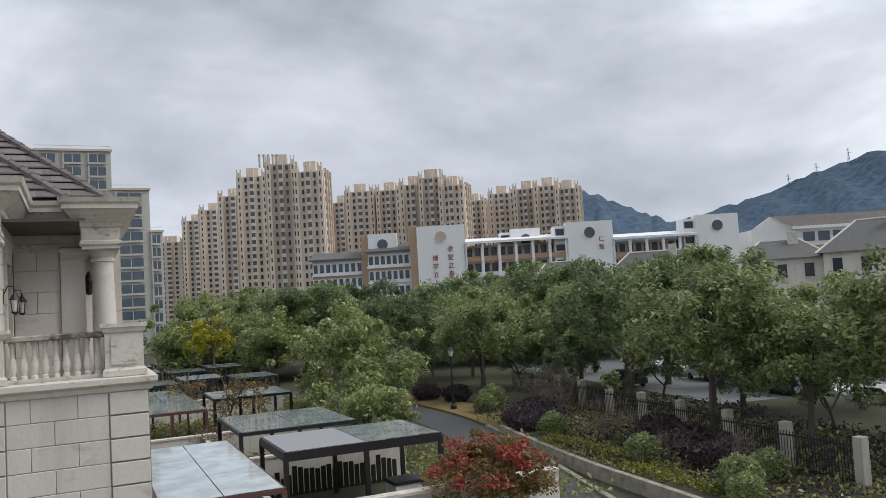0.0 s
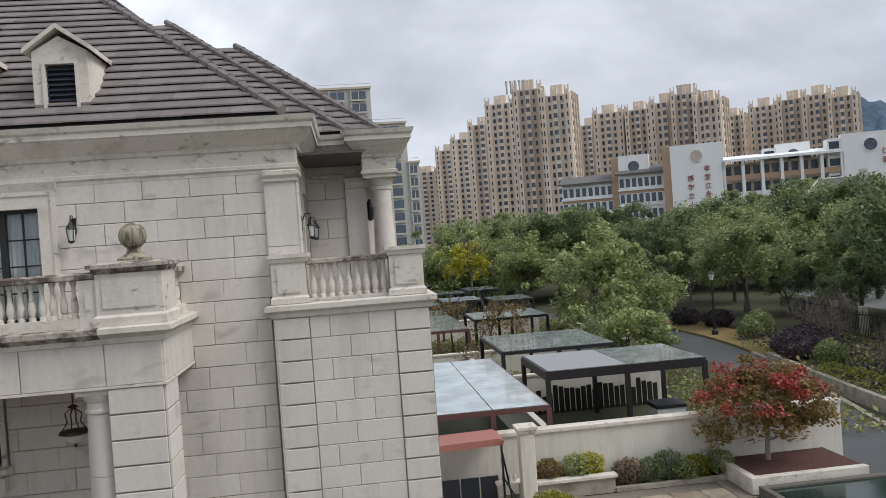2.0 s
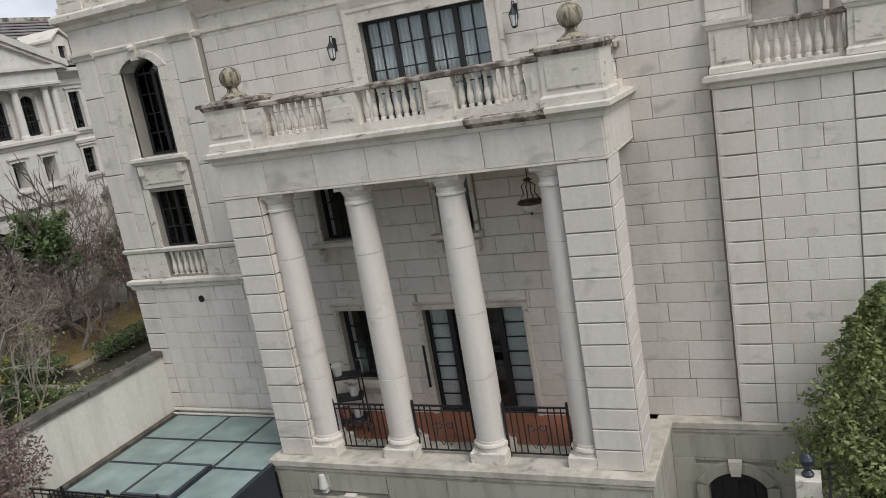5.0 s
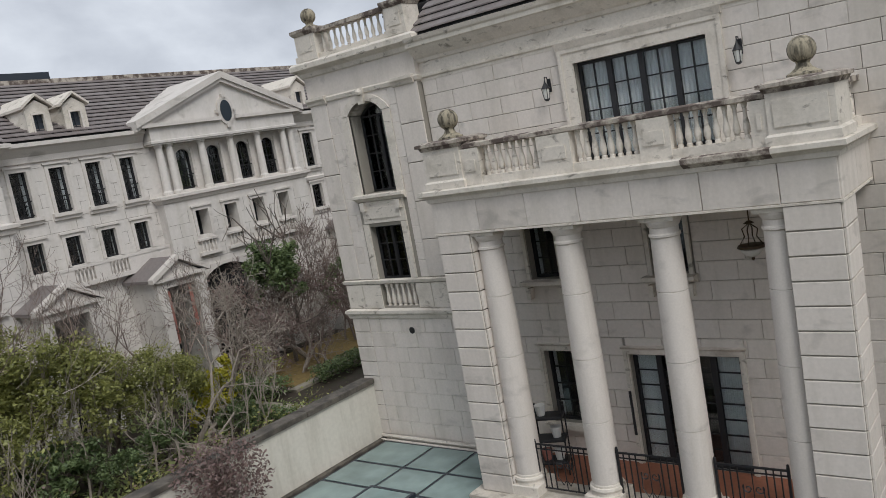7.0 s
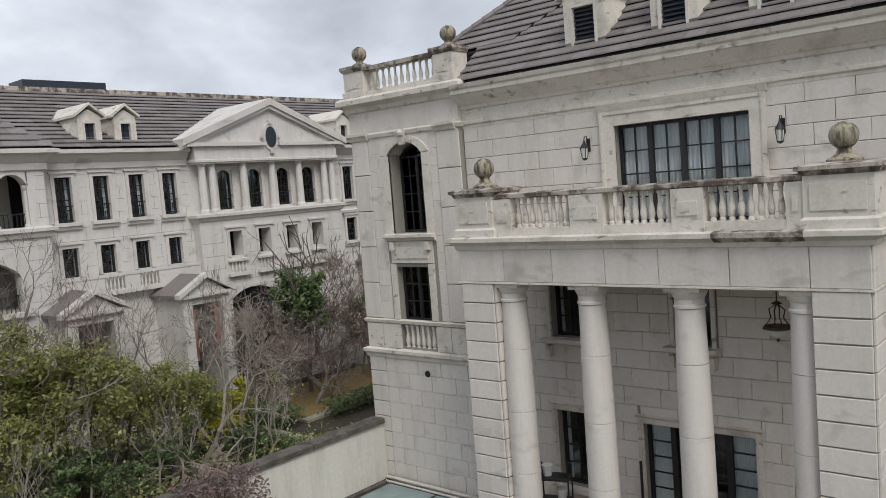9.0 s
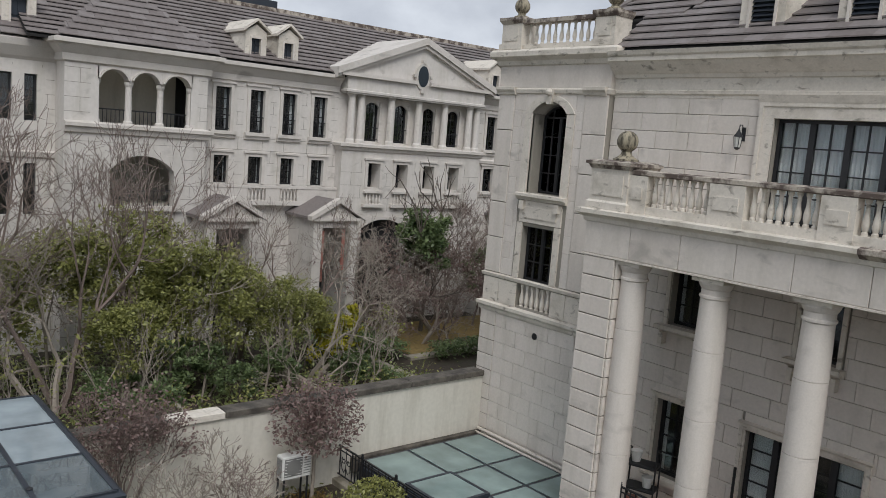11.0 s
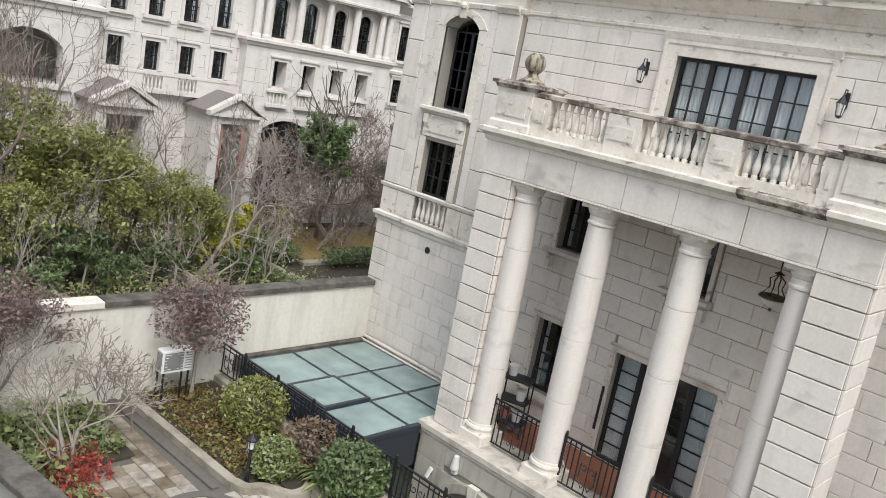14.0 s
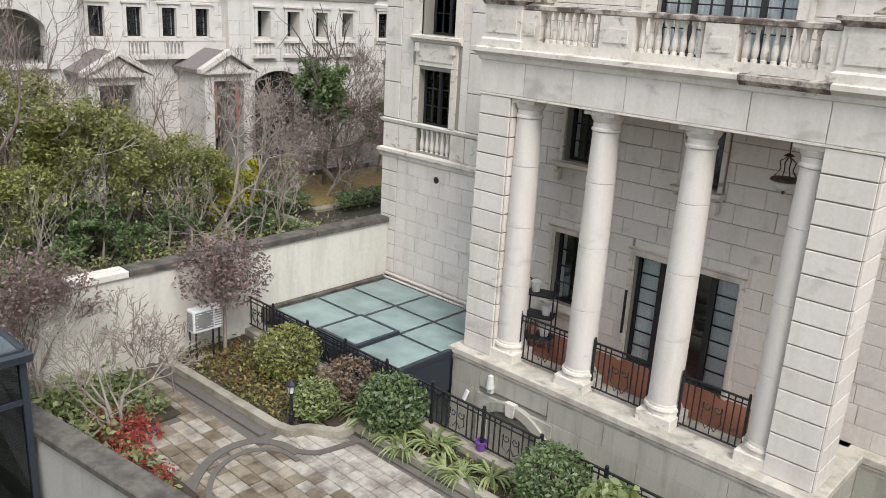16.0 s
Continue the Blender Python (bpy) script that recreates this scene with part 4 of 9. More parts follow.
for a, b in ((BX0 - 0.02, -15.4), (-12.97, BX1 + 0.02)):
    ped = part("pedestal", Shape().box(a, b, BY - 0.1, BY + 0.5, 10.98, 11.68), STONE_TRIM, bay_rail)
    part("panel", Shape().box(a + 0.12, b - 0.12, BY - 0.115, BY - 0.099, 11.2, 11.56), STONE_TRIM, ped)
    part("cap", Shape().moulding([(a, BY + 0.5), (a, BY - 0.1), (b, BY - 0.1), (b, BY + 0.5)], [(-0.05, 11.62), (0.02, 11.64), (0.07, 11.72), (0.07, 11.79), (-0.2, 11.82)]).box(a + 0.1, b - 0.1, BY, BY + 0.4, 11.62, 11.82), STONE_CAP, ped)
    part("base", Shape().box(a - 0.05, b + 0.05, BY - 0.14, BY - 0.1, 10.98, 11.12), STONE_TRIM, ped)
    part("ball_finial", Shape().lathe((a + b) / 2, BY + 0.2, 11.82, [(0.2, 0), (0.2, 0.03), (0.1, 0.08), (0.1, 0.12)] + [(0.2 * math.sin(radians(q)), 0.3 - 0.2 * math.cos(radians(q))) for q in range(30, 181, 15)], 20), STONE_BALL, ped, "mossy stone ball", True)
part("bay_roof", Shape().box(BX0, BX1, BY, 22, 10.66, 10.98), STONE_TRIM, villa)
part("vent_pipe", Shape().lathe(0, 0, 0, [(0.07, 0), (0.09, 0.03), (0.09, 0.08)], 12).turned(Matrix.Translation((-14.02, BY + 0.05, 3.70)) @ Matrix.Rotation(radians(90), 4, "X")), BLACK_METAL, villa)

# body behind the facade, with floors; ROOM's dark colour makes the rooms behind the windows dim
part("wall", Shape().box(BX0, BX0 + 0.3, BY + 0.4, 24, -2.2, 10.5).box(BX0, T1, 24, 24.3, -2.2, 10.6), STONE, villa)
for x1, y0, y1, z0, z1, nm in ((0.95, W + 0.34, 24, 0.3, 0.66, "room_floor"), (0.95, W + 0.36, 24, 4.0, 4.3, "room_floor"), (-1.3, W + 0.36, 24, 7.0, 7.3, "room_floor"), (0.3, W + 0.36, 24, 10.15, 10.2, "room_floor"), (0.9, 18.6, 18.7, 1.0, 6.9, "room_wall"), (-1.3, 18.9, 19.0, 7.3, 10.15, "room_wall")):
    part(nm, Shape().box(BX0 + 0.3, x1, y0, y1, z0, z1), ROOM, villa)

# basement wall right of the portico with an arched door
AR = (-2.31, -1.19, -2.2, -0.55)

base_wall = part("wall", slab(PX1 + 0.1, T1, -2.2, 0.44, YB, YB + 0.4, [(AR[0], AR[1], AR[2], -0.38)]), JOINT, villa)
part("ledge", Shape().box(PX1 - 0.3, T1, YB + 0.02, W + 0.3, 0.44, LZ - 0.004), PLINTH, villa)
ashlar(base_wall, Matrix.Translation((0, YB, 0)), PX1 + 0.14, T1, -2.1, 0.42, [(-2.5, -1.0, -2.3, -0.14)], 0.5, 1.2, mat=PLINTH)


def arch_door(cx, y, foot, w, rise, parent):
    h = 1.95
    s = Shape().box(cx - w / 2 - 0.22, cx - w / 2, y - 0.08, y + 0.2, foot, foot + h - rise).box(cx + w / 2, cx + w / 2 + 0.22, y - 0.08, y + 0.2, foot, foot + h - rise)
    o, i = arch_outline(w + 0.44, h + 0.2, rise + 0.1), arch_outline(w, h, rise)
    s.prism([(cx + p, foot + q) for p, q in o[2:]] + [(cx + p, foot + q) for p, q in i[2:]][::-1], y - 0.08, y + 0.1)
    part("door_surround", s, PLINTH, parent)
    part("keystone", Shape().prism([(cx - 0.09, foot + h - 0.05), (cx + 0.09, foot + h - 0.05), (cx + 0.13, foot + h + 0.26), (cx - 0.13, foot + h + 0.26)], y - 0.13, y), STONE_TRIM, parent)
    part("spandrel", Shape().prism([(cx - w / 2 - 0.3, foot + h - rise)] + [(cx + p, foot + q) for p, q in i[2:]][::-1] + [(cx + w / 2 + 0.3, foot + h - rise), (cx + w / 2 + 0.3, foot + h + 0.12), (cx - w / 2 - 0.3, foot + h + 0.12)], y - 0.01, y + 0.15), PLINTH, parent)
    d = part("iron_door", Shape().prism([(cx + p * 0.98, foot + q * 0.98) for p, q in i], y + 0.12, y + 0.16), BLACK_METAL, parent, "black iron door with scrollwork")
    for k in range(-3, 4):
        part("bar", Shape().box(cx + k * 0.15 - 0.012, cx + k * 0.15 + 0.012, y + 0.09, y + 0.12, foot, foot + h - rise), BLACK_METAL, d)


arch_door(-1.75, YB - 0.04, -2.3, 1.1, 0.3, base_wall)
arch_door(-9.2, LY - 0.06, -2.2, 1.45, 0.32, plinth)

# tiled hip roofs: every course a step, every tile its own island
PITCH = math.tan(radians(40))


def tiled_slope(parent, x0, x1, y, z, rise, hip0=1.0, hip1=1.0, course=0.235, tile=0.42, m=None):
    """Front slope with its eave from x0 to x1; hip0 and hip1: how fast its ends draw in."""
    v, f = [], []
    run = rise / PITCH
    n = int(run / course)
    rng = random.Random(int(x0 * 7 + y))
    for r in range(n):
        s0, s1 = r * course, (r + 1) * course + 0.03
        a, b = x0 + s0 * hip0, x1 - s0 * hip1
        u = a - rng.random() * tile
        while u < b:
            p, q = max(a, u), min(b, u + tile - 0.004)
            u += tile
            if q - p < 0.03:
                continue
            za, zb, j = z + s0 * PITCH, z + s1 * PITCH, rng.uniform(-0.004, 0.004)
            k = len(v)
            v += [(p, y + s0, za + 0.052 + j), (q, y + s0, za + 0.052 + j), (q, y + s0, za + 0.082 + j), (p, y + s0, za + 0.082 + j), (q, y + s1, zb + 0.012), (p, y + s1, zb + 0.012)]
            f += [(k, k + 1, k + 2, k + 3), (k + 3, k + 2, k + 4, k + 5), (k + 1, k + 4, k + 2), (k, k + 3, k + 5)]
    me = mesh_of("roof_tiles", v, f, ROOF_TILE)
    if m is not None:
        me.transform(m)
    ob = part("roof_tiles", me, None, parent, "courses of flat brown-grey roof tiles")
    ob["kind"] = "stuff"
    return ob


def roof_deck(parent, x0, x1, y, z, rise, hip0=1.0, hip1=1.0, m=None):
    run = rise / PITCH
    s = Shape().add([(x0, y, z - 0.03), (x1, y, z - 0.03), (x1 - run * hip1, y + run, z + rise - 0.03), (x0 + run * hip0, y + run, z + rise - 0.03), (x0, y, z - 0.09), (x1, y, z - 0.09), (x1 - run * hip1, y + run, z + rise - 0.09), (x0 + run * hip0, y + run, z + rise - 0.09)],
                    [(0, 1, 2, 3), (7, 6, 5, 4), (0, 4, 5, 1), (1, 5, 6, 2), (2, 6, 7, 3), (3, 7, 4, 0)])
    if m is not None:
        s.turned(m)
    return part("roof_deck", s, ROOF_DARK, parent)


def hip_cap(parent, p, q, step=0.33, r=0.085):
    """Row of overlapping half-round hip tiles."""
    s = Shape()
    p, q = Vector(p), Vector(q)
    n = int((q - p).length / step)
    for i in range(n):
        a, b = p + (q - p) * (i / n), p + (q - p) * ((i + 1.12) / n)
        s.tube([a, b], [r * 1.15, r * 0.9], 7)
    return part("hip_tiles", s, ROOF_TILE, parent)


def hip_roof(parent, x0, x1, y, z, rise, depth, left=True, cap=True):
    run = rise / PITCH
    roof = roof_deck(parent, x0, x1, y, z, rise, 1.0 if left else 0.0, 1.0)
    tiled_slope(roof, x0, x1, y, z, rise, 1.0 if left else 0.0, 1.0)
    part("roof_side", Shape().add([(x1, y, z), (x1, y + depth, z), (x1 - run, y + depth, z + rise), (x1 - run, y + run, z + rise)], [(0, 1, 2, 3)]), ROOF_TILE, roof)
    hip_cap(roof, (x1, y, z + 0.06), (x1 - run, y + run, z + rise + 0.06))
    if left and cap:
        part("roof_side", Shape().add([(x0, y, z), (x0, y + depth, z), (x0 + run, y + depth, z + rise), (x0 + run, y + run, z + rise)], [(3, 2, 1, 0)]), ROOF_TILE, roof)
        hip_cap(roof, (x0, y, z + 0.06), (x0 + run, y + run, z + rise + 0.06))
    return roof


EAVE = W - 0.22
main_roof = hip_roof(villa, -12.4, -1.12, EAVE, 10.87, 4.3, 9, cap=False)
SET = 1.05
lx, ly, lz = -15.0 + SET, EAVE + SET, 10.87 + SET * PITCH
tiled_slope(main_roof, lx, -12.4 + SET, ly, lz, 4.3 - SET * PITCH, 1.0, -1.0)
tiled_slope(main_roof, -12.4, -12.38, EAVE, 10.87, 1.19 * PITCH, 0.0, -1.0)
roof_deck(main_roof, -12.4, -12.38, EAVE, 10.87, SET * PITCH, 0.0, -1.0)
part("roof_cheek", Shape().prism([(EAVE + 0.2, 10.86), (ly + 0.1, 10.86), (ly + 0.1, lz - 0.02), (EAVE + 0.2, 10.86 + 0.2 * PITCH)], 0.0, 0.05).turned(Matrix.Translation((-12.37, 0, 0)) @ Matrix.Rotation(radians(90), 4, "Z")), ROOF_DARK, main_roof)
part("upstand", Shape().box(-13.3, -12.4, ly + 0.02, ly + 0.12, 10.98, lz), ROOF_DARK, main_roof)
roof_deck(main_roof, lx, -12.4 + SET, ly, lz, 4.3 - SET * PITCH, 1.0, -1.0)
run = 4.3 / PITCH - SET
part("roof_side", Shape().add([(lx, ly, lz), (lx, ly + 7, lz), (lx + run, ly + 7, 15.17), (lx + run, ly + run, 15.17)], [(3, 2, 1, 0)]), ROOF_TILE, main_roof)
hip_cap(main_roof, (lx, ly, lz + 0.06), (lx + run, ly + run, 15.23))
hip_roof(villa, -6.5, 0.05, 17.95, 10.84, 3.8, 8, left=False)
hip_roof(villa, -6.5, 1.02, 19.0, 10.84, 3.17, 8, left=False)

# roof-terrace glazing by the ridge
gl = part("roof_screen", Shape().tube([(-8.2, 20.6, 15.05), (-5.65, 20.6, 15.05), (-4.66, 20.6, 14.2)], 0.04, 4).tube([(-5.65, 20.6, 13.9), (-5.65, 20.6, 15.05)], 0.05, 4).tube([(-5.1, 20.6, 13.9), (-5.1, 20.6, 14.55)], 0.035, 4).tube([(-6.9, 20.6, 14.0), (-6.9, 20.6, 15.05)], 0.05, 4).tube([(-8.2, 20.6, 14.85), (-5.65, 20.6, 14.85)], 0.02, 4), GREY_METAL, villa)
part("pane", Shape().box(-6.9, -5.65, 20.6, 20.61, 14.1, 15.02), GLASS, gl).visible_shadow = False
part("pane", Shape().prism([(-5.62, 14.0), (-4.75, 14.0), (-4.75, 14.2), (-5.62, 15.0)], 20.6, 20.61), GLASS, gl).visible_shadow = False


def dormer(parent, cx, y0=15.62, foot=11.0, w=0.98, win=0.52, h=1.12, peak=12.72, louvre=True, yaw=None, high=0.88):
    """Gabled stone dormer with flared cheeks and a louvred opening."""
    m = yaw or Matrix()
    top = foot + high + 0.44
    s = Shape()
    for a0, a1, b0, b1 in cut([(cx - w / 2, cx + w / 2, foot - 0.15, top)], (cx - win / 2, cx + win / 2, foot + 0.2, foot + 0.2 + high)):
        s.box(a0, a1, y0, y0 + 0.14, b0, b1)
    s.prism([(cx - w / 2, top), (cx + w / 2, top), (cx, peak - 0.12)], y0, y0 + 0.14)
    s.box(cx - w / 2, cx - w / 2 + 0.12, y0 + 0.14, y0 + 1.7, foot, top).box(cx + w / 2 - 0.12, cx + w / 2, y0 + 0.14, y0 + 1.7, foot, top)
    d = part("dormer", s.turned(m), STONE_TRIM, parent)
    part("window_frame", Shape().box(cx - win / 2 - 0.06, cx - win / 2, y0 - 0.035, y0, foot + 0.14, foot + high + 0.26).box(cx + win / 2, cx + win / 2 + 0.06, y0 - 0.035, y0, foot + 0.14, foot + high + 0.26).box(cx - win / 2, cx + win / 2, y0 - 0.035, y0, foot + high + 0.2, foot + high + 0.26).box(cx - win / 2 - 0.1, cx + win / 2 + 0.1, y0 - 0.07, y0, foot + 0.12, foot + 0.2).turned(m), STONE, d)
    lv = Shape().box(cx - win / 2, cx + win / 2, y0 + 0.12, y0 + 0.14, foot + 0.2, foot + high + 0.2)
    if louvre:
        for k in range(int(high / 0.097)):
            q = foot + 0.22 + k * 0.095
            lv.add([(cx - win / 2, y0 + 0.03, q), (cx + win / 2, y0 + 0.03, q), (cx + win / 2, y0 + 0.10, q + 0.07), (cx - win / 2, y0 + 0.10, q + 0.07), (cx - win / 2, y0 + 0.03, q + 0.012), (cx + win / 2, y0 + 0.03, q + 0.012), (cx + win / 2, y0 + 0.10, q + 0.082), (cx - win / 2, y0 + 0.10, q + 0.082)], [(3, 2, 1, 0), (4, 5, 6, 7), (0, 1, 5, 4), (1, 2, 6, 5), (3, 0, 4, 7)])
    else:
        lv.box(cx - 0.012, cx + 0.012, y0 + 0.08, y0 + 0.13, foot + 0.2, foot + high + 0.2).box(cx - win / 2, cx + win / 2, y0 + 0.08, y0 + 0.13, foot + 0.6, foot + 0.63)
    part("louvre" if louvre else "casement", lv.turned(m), GREY_METAL, d)
    o = 0.12
    r = Shape()
    for sg in (-1, 1):
        e, a = (cx + sg * (w / 2 + o), top - 0.04), (cx, peak)
        v = [(e[0], y0 - o, e[1]), (a[0], y0 - o, a[1]), (a[0], y0 + 2.4, a[1]), (e[0], y0 + 1.9, e[1])]
        v += [(p, q, t + 0.09) for p, q, t in v]
        r.add(v, [(0, 1, 2, 3), (7, 6, 5, 4), (0, 4, 5, 1), (1, 5, 6, 2), (2, 6, 7, 3), (3, 7, 4, 0)])
    part("gable_roof", r.turned(m), STONE_TRIM, d)
    for sg in (-1, 1):
        k = Shape()
        a = cx + sg * (w / 2 - 0.01)
        k.add([(a, y0 + 0.06, foot - 0.1), (a + sg * 0.30, y0 + 0.45, foot + 0.16), (a + sg * 0.12, y0 + 0.62, foot + 0.55), (a + sg * 0.03, y0 + 1.35, top), (a, y0 + 0.06, top - 0.02)], [(0, 1, 2), (0, 2, 4), (2, 3, 4)])
        part("cheek", k.turned(m), STONE_TRIM, d)
    return d


for cx in (-9.1, -7.07, -5.1):
    dormer(villa, cx)

# ---- ground, walls, paths and road ----
ground = Shape()
rects = [(-3000.0, 3000.0, -3000.0, 3000.0)]
for hole in ((-16.3, 0.35, 10.78, 24.3), (0.35, 1.25, 15.1, 24.3)):
    rects = cut(rects, hole)
for a0, a1, b0, b1 in rects:
    ground.box(a0, a1, b0, b1, -0.6, -0.02)
tagged(part("ground", ground, EARTH), "dark planted earth reaching to the horizon", "ground", kind="structure")
tagged(part("light_well", Shape().box(-16.3, 0.35, 10.7, W, -2.45, -2.2).box(-16.3, 0.35, 10.55, 10.78, -2.45, 0.0).box(0.2, 0.35, 10.78, W, -2.45, -0.02).box(-16.6, -16.3, 10.5, 15.2, -2.45, 0.3), PLINTH), "sunken stone area in front of the basement", "light well", kind="structure")
tagged(part("kerb_wall", Shape().soft_box(-16.2, -0.2, 10.42, 10.72, -0.1, 0.22), KERB), "low stone kerb carrying the railing", "kerb", kind="structure")

# garden wall on the left with its coping
gw = tagged(part("garden_wall", Shape().box(-16.08, -15.78, -8, 15.15, -0.5, 2.2), RENDERED), "cream rendered garden wall with dark coping", "wall", kind="structure")
for k, (a, b, mt) in enumerate(((-8, 6.3, COPING), (6.32, 7.55, STONE_TRIM), (7.57, 10.1, COPING), (10.12, 12.6, COPING), (12.62, 15.12, COPING))):
    part("coping", Shape().soft_box(-16.16, -15.71, a, b, 2.2, 2.34), mt, gw)
part("wall_base", Shape().soft_box(-15.78, -15.62, 10.9, 15.1, 0.3, 0.66), COPING, gw)

# raised garden behind the wall
tagged(part("raised_garden", Shape().box(-26.6, -16.08, -8, 24, -0.3, 1.0).box(-60, -26.6, -30, 60, -0.3, 0.6), SOIL), "planted soil of the raised rear garden", "ground", kind="structure")
tagged(part("rear_lawn", Shape().box(-25.6, -21.4, 17.2, 26, 1.0, 1.06), LAWN), "yellow-brown winter lawn", "lawn", kind="structure")

# near wall beside the glass house
NEAR = Matrix.Translation((-9, 4.58, 0)) @ Matrix.Rotation(radians(7.6), 4, "Z")
nw = tagged(part("near_wall", Shape().box(-4.2, 5.0, -0.13, 0.13, -0.3, 1.5).turned(NEAR), SHADED_RENDER), "cream garden wall with broad grey coping", "wall", kind="structure")
part("coping", Shape().soft_box(-4.2, 5.0, -0.23, 0.23, 1.5, 1.61).turned(NEAR), COPING, nw)

# right-hand courtyard wall
cw = tagged(part("court_wall", Shape().box(1.25, 16.0, 25.8, 26.1, -0.5, 1.88), RENDERED), "cream rendered courtyard wall", "wall", kind="structure")
part("coping", Shape().soft_box(1.25, 16.0, 25.72, 26.18, 1.88, 2.0), STONE_TRIM, cw)

# road beyond, with a kerb, retaining wall and verge
ROAD = [(17.4, 20.0), (19.4, 28.1), (21.95, 38.4), (23.9, 47.5), (24.6, 58.0), (23.5, 70.0), (18.0, 88.0)]
BANK = [(20.2, 20.0), (20.75, 27.0), (21.1, 31.5), (21.9, 37.0), (23.1, 44.0)]


def ribbon(path, off0, off1, z0, z1):
    v = []
    n = len(path)
    for i, p in enumerate(path):
        a, b = path[max(i - 1, 0)], path[min(i + 1, n - 1)]
        L = math.hypot(b[0] - a[0], b[1] - a[1])
        nx, ny = (b[1] - a[1]) / L, -(b[0] - a[0]) / L
        v += [(p[0] + nx * o, p[1] + ny * o, z) for o, z in ((off0, z0), (off1, z0), (off1, z1), (off0, z1))]
    f = []
    for i in range(n - 1):
        k = i * 4
        f += [(k + j, k + (j + 1) % 4, k + 4 + (j + 1) % 4, k + 4 + j) for j in range(4)]
    f += [(3, 2, 1, 0), tuple(range(4 * n - 4, 4 * n))]
    return Shape().add(v, f)


def smooth_path(path, n=6):
    out = []
    for i in range(len(path) - 1):
        p0, p1, p2, p3 = path[max(i - 1, 0)], path[i], path[i + 1], path[min(i + 2, len(path) - 1)]
        for k in range(n):
            t = k / n
            out.append(tuple(0.5 * (2 * b + (c - a) * t + (2 * a - 5 * b + 4 * c - d) * t * t + (3 * b - a - 3 * c + d) * t ** 3) for a, b, c, d in zip(p0, p1, p2, p3)))
    return out + [path[-1]]


road_line = smooth_path(ROAD)
tagged(part("road", ribbon(road_line, -3.1, 0.0, -0.4, 0.0), ASPHALT), "damp grey asphalt estate road", "road", kind="structure")
tagged(part("kerb", ribbon(road_line[:19], 0.0, 0.25, -0.3, 0.12), KERB), "pale stone kerb along the road", "kerb", kind="structure")
tagged(part("retaining_wall", ribbon(smooth_path(BANK), 0.0, 0.28, -0.3, 0.6), KERB), "low cream retaining wall beside the road", "wall", kind="structure")
tagged(part("verge", ribbon(smooth_path(BANK), 0.28, 30, -0.3, 0.5), EARTH), "planted bank above the retaining wall", "ground", kind="structure")
tagged(part("verge_lawn", ribbon(road_line[17:30], 0.25, 3.4, -0.3, 0.10), LAWN), "yellowed lawn beside the road", "lawn", kind="structure")

# ---- terrace of stone houses across the rear garden ----
RX = -27.0
ROWM = Matrix.Translation((RX, 0, 0)) @ Matrix.Rotation(radians(90), 4, "Z")
row = thing("terraced_house", "long cream stone terrace with pediment and dark tiled roof", "house")
top_w = [(u - 0.28, u + 0.28, 8.24, 9.74) for u in (12.31, 13.61, 14.90, 16.19)]
mid_w = [(u - 0.27, u + 0.27, 6.41, 7.38) for u in (12.31, 13.61, 14.90, 16.19)]
ped_w = [(u - 0.33, u + 0.33, 8.24, 9.78) for u in (18.57, 19.98, 21.43, 22.77)]
pm_w = [(u - 0.29, u + 0.29, 6.42, 7.39) for u in (18.52, 19.88, 21.27, 22.62)]
end_w = [(24.75, 25.34, 8.24, 9.7), (24.75, 25.34, 6.38, 7.4), (28.2, 28.9, 8.24, 9.7)]


def t_wall(name, s, mat, parent, label=""):
    return part(name, s.turned(ROWM), mat, parent, label)


